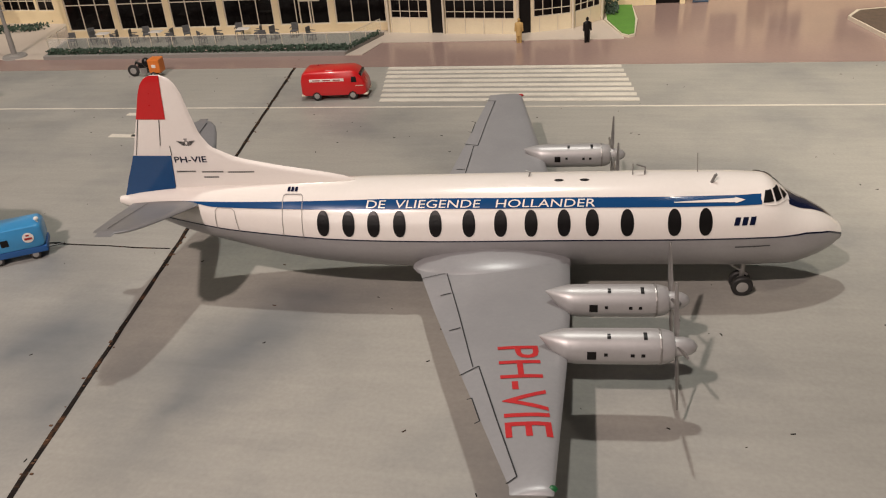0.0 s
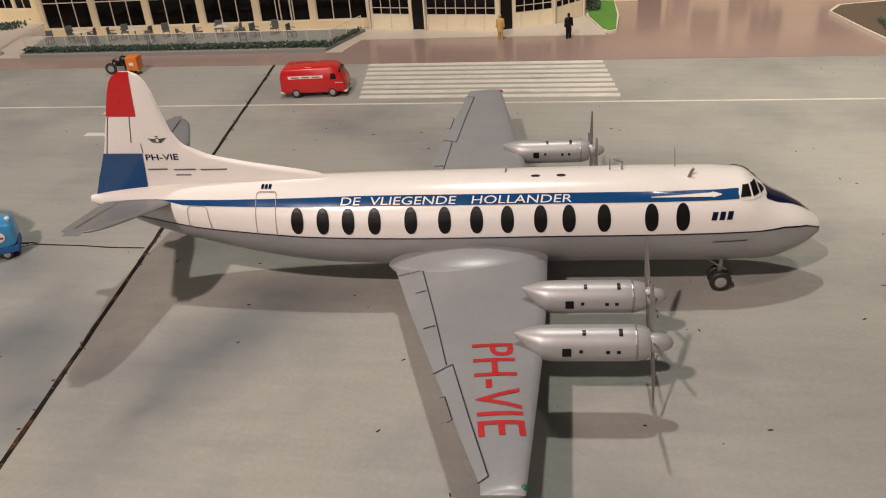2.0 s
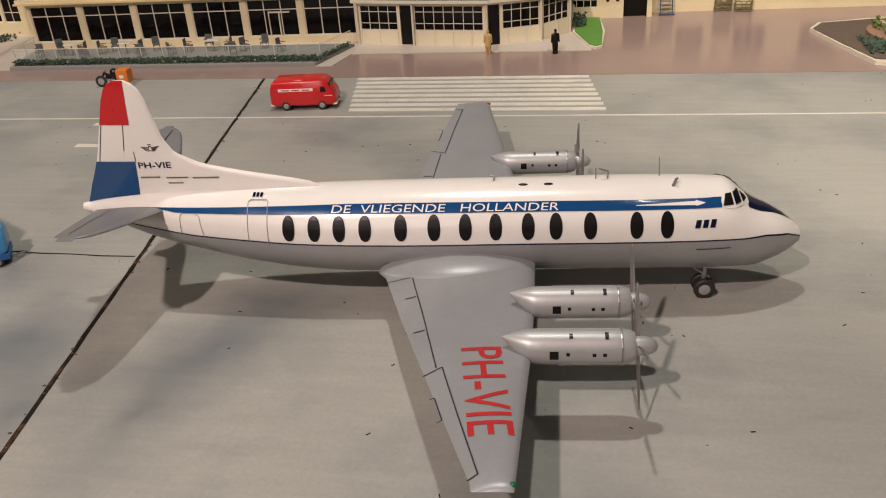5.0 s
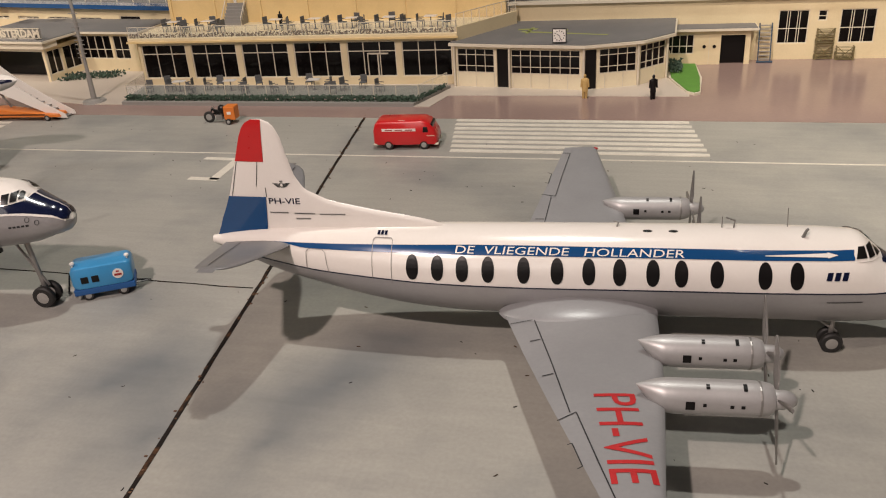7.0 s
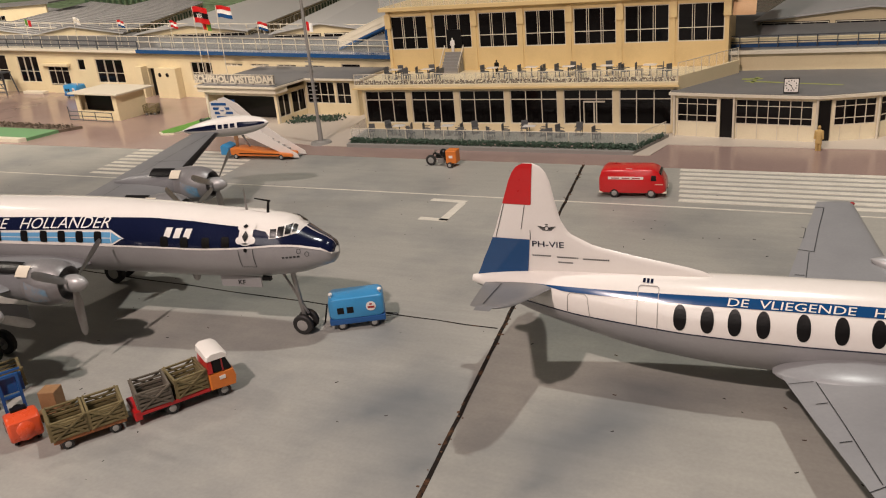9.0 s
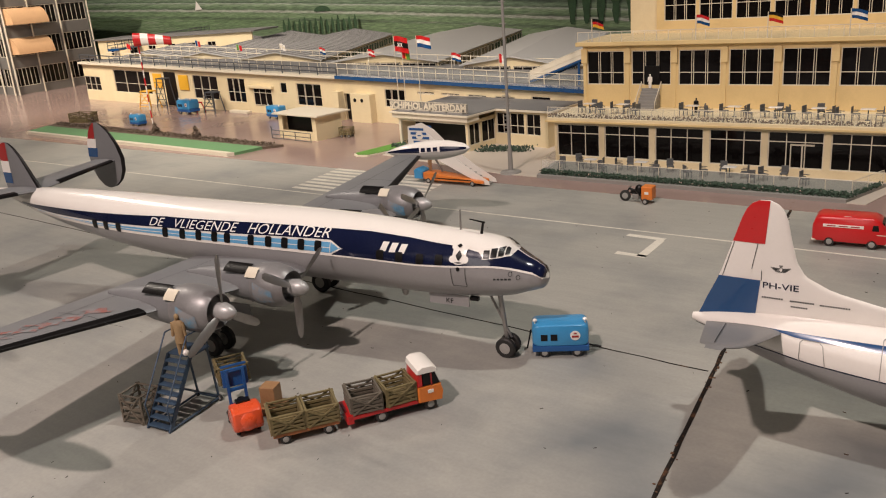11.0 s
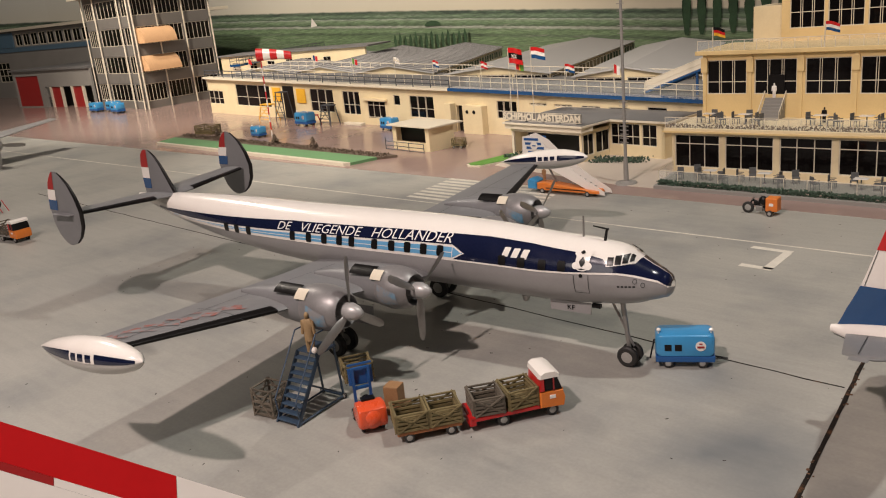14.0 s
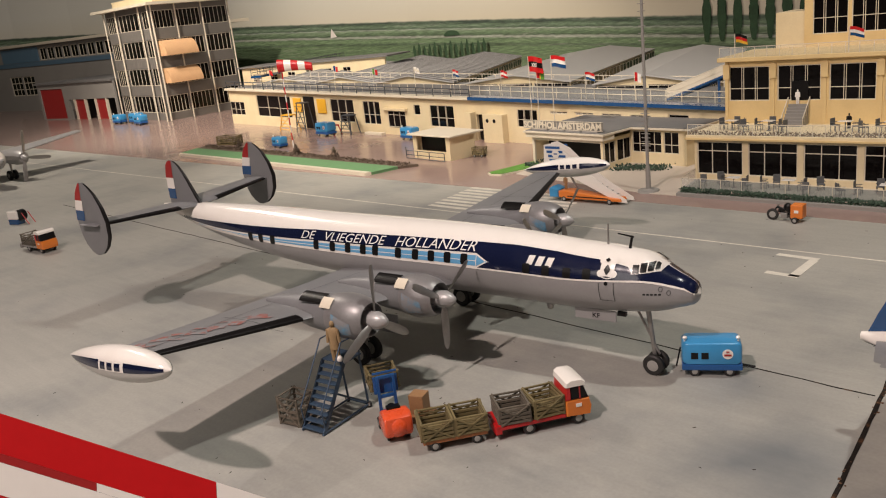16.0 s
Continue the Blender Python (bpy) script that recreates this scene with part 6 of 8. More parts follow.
def build_gatehouse():
    b = thing("gatehouse", "low cream gatehouse with grey roof and roof sign", "building")
    fr = Front((-1.026, 1.566), (-0.832, 1.545))
    part("wall", wall_with_holes(fr, 0, fr.len, 0, 0.062, [(0.006, fr.len - 0.006, 0.0, 0.056)], 0.005), TRIM, b, "pale portal frame")
    # black sheet that paints the shade inside the portal
    part("interior", fr.box(nb(), 0.006, fr.len - 0.006, -0.05, -0.046, 0.0, 0.056), BLACK, b, "black sheet for the shaded inside of the gatehouse")
    sd = Front((-0.832, 1.545), (-0.822, 1.640))
    part("wall", wall_with_holes(sd, 0, sd.len, 0, 0.062, [(0.006, 0.040, 0.012, 0.056), (0.046, 0.09, 0.012, 0.056)], 0.005), CREAM, b)
    window(b, sd, 0.006, 0.040, 0.012, 0.056, 2, ())
    window(b, sd, 0.046, 0.09, 0.012, 0.056, 2, ())
    fb = Front((-0.822, 1.632), (-0.690, 1.620))
    part("wall", wall_with_holes(fb, 0, fb.len, 0, 0.072, [(0.004, 0.075, 0.024, 0.068), (0.08, 0.115, 0.024, 0.068)], 0.005), CREAM, b, "cream side wing")
    window(b, fb, 0.004, 0.075, 0.024, 0.068, 4, (0.4,))
    window(b, fb, 0.08, 0.115, 0.024, 0.068, 2, (0.4,))
    part("wall", Front((-0.690, 1.620), (-0.680, 1.735)).box(nb(), 0, 0.115, -0.005, 0, 0, 0.072), CREAM, b)
    part("wall", Front((-1.016, 1.74), (-1.026, 1.566)).box(nb(), 0, 0.174, -0.005, 0, 0, 0.062), CREAM, b)
    part("roof_edge", slab(nb(), [(-1.042, 1.556), (-0.822, 1.532), (-0.812, 1.622), (-0.676, 1.610), (-0.668, 1.745), (-1.03, 1.77)], 0.0725, 0.0760), TRIM, b, "pale roof edge")
    part("fascia", slab(nb(), [(-1.038, 1.560), (-0.826, 1.537), (-0.820, 1.57), (-1.034, 1.59)], 0.0622, 0.0724), TRIM, b)
    part("roof", slab(nb(), [(-1.038, 1.560), (-0.825, 1.536), (-0.815, 1.626), (-0.680, 1.614), (-0.672, 1.743), (-1.027, 1.766)], 0.0761, 0.0772), ROOFG, b, "grey felt roof")
    sg = thing("roof_sign", "cream roof sign with open block letters above the gatehouse", "sign")
    f2 = Front((-1.052, 1.572), (-0.832, 1.548))
    part("sign_back", f2.box(nb(), 0.0, f2.len, -0.0022, -0.0012, 0.0800, 0.0975), CONCR, sg, "grey slatted backing")
    part("sign_frame", f2.box(f2.box(nb(), 0.0, f2.len, 0.0, 0.0012, 0.0795, 0.0805), 0.0, f2.len, 0.0, 0.0012, 0.0970, 0.0980), TRIM, sg)
    part("sign_foot", f2.box(f2.box(f2.box(f2.box(nb(), 0.03, 0.07, -0.004, 0.004, 0.0773, 0.0794), 0.08, 0.12, -0.004, 0.004, 0.0773, 0.0794), 0.125, 0.165, -0.004, 0.004, 0.0773, 0.0794), 0.17, 0.21, -0.004, 0.004, 0.0773, 0.0794), CONCR, sg)
    part("sign_letters", text_bm("SCHIPHOL AMSTERDAM", 0.0152, 0.216, 0, 0.045, lambda x, y: f2.at(0.004 + x, 0.0022, 0.0812 + y)), TRIM, sg, "cream block letters")
    bm = nb()
    for i in range(19):
        f2.box(bm, 0.002 + i * 0.0120, 0.0026 + i * 0.0120, 0.0004, 0.0010, 0.0805, 0.0970)
    part("sign_bars", bm, TRIM, sg)


build_gatehouse()
bm = nb()
for i in range(26):
    bushy(bm, (-0.815 + 0.10 * (i / 26), 1.565 + 0.03 * (i / 26), 0.002), 12, (0.012, 0.022, 0.006), 0.003, rnd)
solid("shrub", bm, LEAF, "low green shrubs beside the gatehouse", "shrubs", "stuff")
bm = bushy(nb(), (-1.005, 1.545, 0.004), 90, (0.018, 0.03, 0.008), 0.003, rnd)
solid("shrub", bm, LEAF, "small shrub on the lawn by the gatehouse", "shrub")
bm = bushy(nb(), (0.283, 1.61, 0.004), 160, (0.010, 0.030, 0.012), 0.003, rnd)
solid("shrub", bm, LEAF, "small green shrub on the pavilion lawn", "shrub")

# ---- kiosk ----
k = thing("kiosk", "small cream kiosk with flat roof and black sheet for the shade behind the counter", "kiosk")
KF = Front((-1.402, 1.566), (-1.262, 1.550))
part("wall", wall_with_holes(KF, 0, KF.len, 0, 0.057, [(0.014, KF.len - 0.014, 0.020, 0.0555)], 0.004), CREAM, k, "cream kiosk front")
# shade of the kiosk's inside, painted as a black sheet
part("counter_opening", KF.box(nb(), 0.012, KF.len - 0.012, -0.02, -0.018, 0.018, 0.0565), BLACK, k, "black sheet for the shade behind the counter")
for p, q in (((-1.262, 1.550), (-1.250, 1.625)), ((-1.39, 1.642), (-1.402, 1.566))):
    f = Front(p, q)
    part("wall", f.box(nb(), 0, f.len, -0.004, 0, 0, 0.057), CREAM, k)
part("roof", Front((-1.416, 1.559), (-1.247, 1.540)).box(nb(), 0, 0.170, -0.105, 0, 0.0572, 0.0610, 0.0006), TRIM, k, "flat pale roof")
kb = nb()
for a in (-0.012, 0.034, 0.080, KF.len - 0.004):
    tube(kb, KF.at(a, 0.016, 0), KF.at(a, 0.016, 0.022 if 0 < a else 0.030), 0.0010, None, 5)
for z in (0.002, 0.011, 0.021):
    tube(kb, KF.at(-0.012, 0.016, z), KF.at(KF.len - 0.004, 0.016, z), 0.0009, None, 5)
part("guard_rail", kb, DKRAIL, k, "dark tubular guard rail")

# ---- poles, flags and windsock ----
m = thing("lamp_mast", "tall grey lattice light mast on a round base", "mast", pose(-0.655, 1.416, 0))
part("base", tube(tube(nb(), (0, 0, 0), (0, 0, 0.004), 0.020, 0.018, 20), (0, 0, 0.004), (0, 0, 0.006), 0.010, 0.008, 16), CONCR, m, "round concrete base")
part("pole", tube(tube(nb(), (0, 0, 0.004), (0, 0, 0.045), 0.0046, 0.0040, 12), (0, 0, 0.045), (0, 0, 0.46), 0.0030, 0.0022, 10), CONCR, m, "grey pole", True)
for i in range(11):
    z = 0.075 + i * 0.007
    part("rung", tube(nb(), (-0.0085, -0.002, z), (0.0085, -0.002, z), 0.0007, None, 5), CONCR, m)
for i in range(14):
    z = 0.26 + i * 0.012
    part("rung", tube(nb(), (-0.007, -0.002, z), (0.007, -0.002, z), 0.0006, None, 5), CONCR, m)


def flag(x, y, z0, h, bands, w=0.026, hgt=0.017, label="small cloth flag on a thin pole", vertical=False):
    f = thing("flag", label, "flag", pose(x, y, z0, 0, 0, -8), "flags")
    part("pole", tube(nb(), (0, 0, 0), (0, 0, h), 0.0010, 0.0008, 6), TRIM, f)
    n = len(bands)
    for i, mt in enumerate(bands):
        if vertical:
            fn = lambda s, t, i=i: (0.001 + w * (i + s) / n, 0.0022 * math.sin(7 * (i + s) / n), h - hgt + hgt * t - 0.004 * (i + s) / n)
        else:
            fn = lambda s, t, i=i: (0.001 + w * s, 0.0025 * math.sin(6 * s + 0.4 * i), h - hgt * (i + 1 - t) / n - 0.005 * s * s)
        part("cloth", grid(nb(), fn, 10, 3), mt, f)
    return f


def on_wing(a, d):
    q = FL.at(a, d, 0.108)
    return q.x, q.y, 0.108 * (1.24 - 0.16 * a)


DUTCH = (RED, WHITE, BLUE)
x, y, z = on_wing(0.70, -0.06)
flag(x, y, z, 0.085, (BLUE, WHITE, RED), vertical=True, label="blue, white and red flag on a thin pole")
x, y, z = on_wing(0.925, -0.06)
flag(x, y, z, 0.075, (GRASS, WHITE, RED), vertical=True, label="green, white and red flag on a thin pole")
x, y, z = on_wing(1.14, -0.06)
flag(x, y, z, 0.080, (WHITE, TRIM, WHITE), label="pale flag on a thin pole")
x, y, z = on_wing(1.315, -0.06)
flag(x, y, z, 0.072, DUTCH, label="red, white and blue flag on the promenade")
x, y, z = on_wing(1.51, -0.06)
flag(x, y, z, 0.070, (RED, WHITE, RED), label="red and white flag on the promenade")
x, y, z = on_wing(1.80, -0.06)
flag(x, y, z, 0.066, DUTCH, 0.030, 0.018, label="red, white and blue flag on the promenade")
x, y, z = on_wing(1.945, -0.06)
flag(x, y, z, 0.066, (RED, WHITE), 0.016, 0.02, vertical=True, label="red and white flag on the promenade")
x, y, z = on_wing(0.25, -0.06)
flag(x, y, z, 0.07, (RED, RED), label="red flag on the promenade")
flag(-1.010, 1.630, 0.0772, 0.150, DUTCH, 0.042, 0.024, label="red, white and blue flag on a tall pole")
fl = flag(-1.068, 1.625, 0.0, 0.228, (RED, BLACK, RED), 0.043, 0.033, label="red flag with black band and white crosses on a tall pole")
flag(-1.052, 1.630, 0.0, 0.200, (RED, YELLOW, GRASS), 0.022, 0.02, vertical=True, label="red, yellow and green flag on a pole")
part("crosses", text_bm("XXX", 0.0085, 0.022, 0, 0.02, lambda x, y: (0.012 + x, -0.0042 + 0.0025 * math.sin(6 * (0.011 + x) / 0.046), 0.2052 + y)), WHITE, fl, "three white crosses")
for a, bands, lab in ((0.02, (BLACK, RED, YELLOW), "black, red and gold flag on the balcony"), (0.215, DUTCH, "red, white and blue flag on the balcony"), (0.335, (BLACK, YELLOW, RED), "black, yellow and red flag on the balcony"), (0.46, (BLUE, WHITE, BLUE), "blue and white flag on the balcony")):
    q = F2.at(a, 0.004, 0.1975)
    flag(q.x, q.y, q.z, 0.050, bands, 0.024, 0.015, lab)
ws = thing("windsock", "red and white striped windsock on a banded pole", "windsock", pose(-1.965, 1.604, 0, 0, 0, 42))
ws.scale = (0.84, 0.84, 1.07)
for i in range(10):
    part("pole_band", tube(nb(), (0, 0, 0.021 * i), (0, 0, 0.021 * (i + 1)), 0.0022, None, 8), (WHITE, RED)[i % 2], ws)
for i in range(5):
    part("sock_band", loft(nb(), [[(-0.012 + 0.024 * (i + t), (0.0178 - 0.0015 * (i + t)) * math.cos(2 * math.pi * j / 14) * 0.7, 0.225 - 0.0004 * (i + t) ** 2 + (0.0178 - 0.0015 * (i + t)) * math.sin(2 * math.pi * j / 14)) for j in range(14)] for t in (0, 0.5, 1)], True, False), (RED, WHITE)[i % 2], ws, "", True)

# ---- control tower block and fire station, far side ----


def build_tower():
    b = thing("control_tower", "grey multi-storey control tower block with peach awnings", "building")
    P, Q, R = (-3.43, 1.990), (-3.465, 2.400), (-3.95, 2.030)
    H = 0.505
    floors = 4
    for p, q, bays in ((P, Q, (0, 0.295, 0.635, 1)), (R, P, (0, 0.28, 0.81, 1))):
        fr = Front(p, q)
        L = fr.len
        holes = []
        for f in range(floors):
            for c, d in zip(bays, bays[1:]):
                holes.append((L * c + 0.005, L * d - 0.005, 0.034 + f * 0.124, 0.110 + f * 0.124))
        part("wall", wall_with_holes(fr, 0, L, 0, H, holes, 0.012), TOWERG, b, "grey wall with bands of windows")
        for h in holes:
            window(b, fr, *h, 6 if h[1] - h[0] > 0.11 else 3, (), 0.004, 0.0022, TRIM)
        for c in bays:
            a = L * c
            part("column", tube(nb(), fr.at(a, 0.012, 0), fr.at(a, 0.010, H), 0.0034, None, 8), TRIM, b, "pale column")
    fr = Front(P, Q)
    for z in (0.160, 0.280):
        bm = nb()
        rings = []
        for i in range(9):
            t = i / 8 * math.pi / 2
            rings.append([tuple(fr.at(a, 0.001 + 0.055 * math.sin(t), z + 0.006 + 0.066 * math.cos(t))) for a in (0.012, 0.095, 0.180)])
        loft(bm, rings, False, False)
        for a in (0.012, 0.180):
            vs = [bm.verts.new(fr.at(a, 0.001 + 0.055 * math.sin(i / 8 * math.pi / 2), z + 0.006 + 0.066 * math.cos(i / 8 * math.pi / 2))) for i in range(9)]
            bm.faces.new(vs + [bm.verts.new(fr.at(a, 0.001, z + 0.006))])
        part("awning", bm, AWN, b, "peach rounded awning", True)
    part("roof", slab(nb(), [(-3.38, 1.955), (-3.42, 2.44), (-4.02, 2.44), (-4.02, 1.99)], H, H + 0.012), TRIM, b, "pale roof slab")
    part("parapet", slab(nb(), [(-3.46, 2.03), (-3.50, 2.37), (-3.92, 2.37), (-3.92, 2.06)], H + 0.012, H + 0.045), CREAM, b)
    # black block fills the tower, its unlit inside put into colour
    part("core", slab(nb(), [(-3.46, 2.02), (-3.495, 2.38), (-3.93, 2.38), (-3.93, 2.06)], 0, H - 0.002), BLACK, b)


build_tower()


def build_station():
    b = thing("fire_station", "low grey fire station with dark red doors", "building")
    fr = Front((-4.74, 1.93), (-4.00, 2.02))
    L = fr.len
    part("wall", wall_with_holes(fr, 0, L, 0, 0.19, [(0.02, 0.25, 0.006, 0.165), (0.30, L - 0.01, 0.0, 0.105)], 0.012), CONCR, b, "grey front")
    part("red_door", fr.box(nb(), 0.02, 0.25, -0.010, -0.004, 0.004, 0.165), DARKRED, b, "dark red roller door")
    # black sheet at the back paints the station's shaded inside
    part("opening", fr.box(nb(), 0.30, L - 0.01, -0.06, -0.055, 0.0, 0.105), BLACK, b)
    for a in (0.36, 0.56):
        part("red_door", fr.box(nb(), a, a + 0.09, -0.012, -0.006, 0.0, 0.105), DARKRED, b, "dark red folding door")
        for c in (a - 0.012, a + 0.09):
            part("door_post", fr.box(nb(), c, c + 0.012, -0.010, 0.002, 0, 0.105), TRIM, b)
    part("roof", fr.box(nb(), -0.02, L, -0.45, 0.01, 0.190, 0.200), ROOFG, b)
    hg = thing("office_block", "blue-grey office block with bands of dark windows", "building")
    f2 = Front((-6.9, 2.12), (-4.05, 2.44))
    L2 = f2.len
    holes = [(1.40 + i * 0.095, 1.40 + i * 0.095 + 0.080, 0.318, 0.393) for i in range(13)]
    holes += [(0.93 + i * 0.17, 0.93 + i * 0.17 + 0.155, 0.10, 0.225) for i in range(2)]
    part("wall", wall_with_holes(f2, 0, L2, 0, 0.412, holes, 0.015), CONCR, hg, "grey front")
    for h in holes:
        window(hg, f2, *h, 3 if h[2] < 0.2 else 2, (0.33, 0.66) if h[2] < 0.2 else (), 0.006, 0.005)
    part("spandrel", f2.box(nb(), 0.0, L2, 0.001, 0.006, 0.285, 0.312), mat("blue_grey_panel", (0.10, 0.17, 0.24), 0.5, vary=0.1), hg, "blue-grey panel band")
    part("spandrel", f2.box(nb(), 0.90, 1.385, 0.001, 0.007, 0.314, 0.402), mat("blue_grey_screen", (0.10, 0.18, 0.26), 0.5, vary=0.1), hg, "blue-grey screen")
    part("roof", f2.box(nb(), 0, L2, -0.5, 0.03, 0.412, 0.428), TRIM, hg)
    st = thing("side_building", "low cream building behind the promenade", "building")
    f3 = Front((-3.36, 2.36), (-2.62, 2.60))
    part("wall", wall_with_holes(f3, 0, f3.len, 0, 0.185, [(0.06 + i * 0.10, 0.10 + i * 0.10, 0.12, 0.155) for i in range(6)], 0.01), CREAM, st, "cream wall")
    for i in range(6):
        window(st, f3, 0.06 + i * 0.10, 0.10 + i * 0.10, 0.12, 0.155, 2, (0.5,))
    part("roof", f3.box(nb(), -0.02, f3.len + 0.02, -0.2, 0.012, 0.185, 0.191), ROOFG, st)


build_station()

# ---- sheds with ribbed roofs behind the promenade ----


def shed(x0, x1, y0, y1, ze, zr, skew, front, label, ribs=True):
    """A gabled shed, its ridge running from front to back; skew shifts the back to one side."""
    b = thing("shed", label, "shed")
    xm = (x0 + x1) / 2
    wall = nb()
    slab(wall, [(x0, y0), (x1, y0), (x1 + skew, y1), (x0 + skew, y1)], 0, ze)
    part("wall", wall, CREAM, b)
    bm = nb()
    v = [bm.verts.new(p) for p in ((x0, y0, ze), (x1, y0, ze), (xm, y0, zr), (x0, y0 + 0.006, ze), (x1, y0 + 0.006, ze), (xm, y0 + 0.006, zr))]
    for f in ((0, 1, 2), (5, 4, 3), (0, 3, 4, 1), (1, 4, 5, 2), (2, 5, 3, 0)):
        bm.faces.new([v[i] for i in f])
    part("gable", bm, CREAM, b, "cream gable")
    for s, xe in ((-1, x0 - 0.008), (1, x1 + 0.008)):
        bm = nb()
        lo = [(xe, y0 - 0.010, ze - 0.002), (xm, y0 - 0.010, zr), (xm + skew, y1, zr), (xe + skew, y1, ze - 0.002)]
        a = [bm.verts.new(p) for p in lo]
        c = [bm.verts.new((p[0], p[1], p[2] + 0.003)) for p in lo]
        bm.faces.new(a[::-1])
        bm.faces.new(c)
        for i in range(4):
            bm.faces.new((a[i], a[(i + 1) % 4], c[(i + 1) % 4], c[i]))
        rf = part("roof_slope", bm, SHEDR, b, "grey sheet roof")
        if ribs:
            bm = nb()
            for i in range(26):
                t = i / 25
                yy = y0 + (y1 - y0) * t
                sx = skew * t
                tube(bm, (xe + sx, yy, ze + 0.002), (xm + sx, yy, zr + 0.004), 0.0022, None, 4)
            part("roof_rib", bm, ROOFG, rf)
    flank = Front((x1, y0), (x1 + skew, y1))
    for i in range(12):
        w = flank.len / 12
        window(b, flank, i * w + 0.004, (i + 1) * w - 0.004, ze - 0.034, ze - 0.008, 2, (), -0.003, 0.0014)
    if front:
        fr = Front((x0, y0), (x1, y0))
        for i in range(front):
            w = fr.len / front
            window(b, fr, i * w + 0.006, (i + 1) * w - 0.006, ze - 0.026, ze - 0.004, 5, (), -0.003, 0.0012)
    return b


shed(-2.95, -2.55, 2.16, 3.0, 0.128, 0.150, -0.45, 0, "long shed with ribbed grey roof")
shed(-2.55, -2.15, 2.13, 3.0, 0.126, 0.150, -0.45, 0, "long shed with ribbed grey roof")
shed(-2.15, -1.75, 2.10, 3.0, 0.124, 0.148, -0.45, 0, "long shed with ribbed grey roof")
shed(-1.66, -1.27, 2.06, 3.05, 0.122, 0.142, -0.32, 3, "long shed with cream gable and grey roof", False)
shed(-1.16, -0.86, 2.02, 2.9, 0.116, 0.136, -0.30, 2, "shed with cream gable and grey roof", False)
shed(0.02, 0.42, 1.98, 2.8, 0.112, 0.132, 0.1, 3, "shed with cream gable behind the pavilion", False)

gl = thing("gallery", "long blue raised gallery with dark railings beside the sheds", "gallery")
FGAL = Front((-3.06, 2.26), (-3.52, 3.12))
part("deck", FGAL.box(nb(), 0, FGAL.len, -0.05, 0.0, 0.150, 0.160), BLUE, gl, "blue gallery deck")
for k in range(5):
    part("post", FGAL.box(nb(), 0.02 + k * 0.23, 0.032 + k * 0.23, -0.035, -0.015, 0.0006, 0.150), TRIM, gl)
rail(gl, FGAL, 0.0, FGAL.len, -0.003, 0.160, 0.186, 0.06, DKRAIL, 1, 0.0014)
rail(gl, FGAL, 0.0, FGAL.len, -0.047, 0.160, 0.186, 0.06, DKRAIL, 1, 0.0014)

# ---- painted landscape behind the model ----


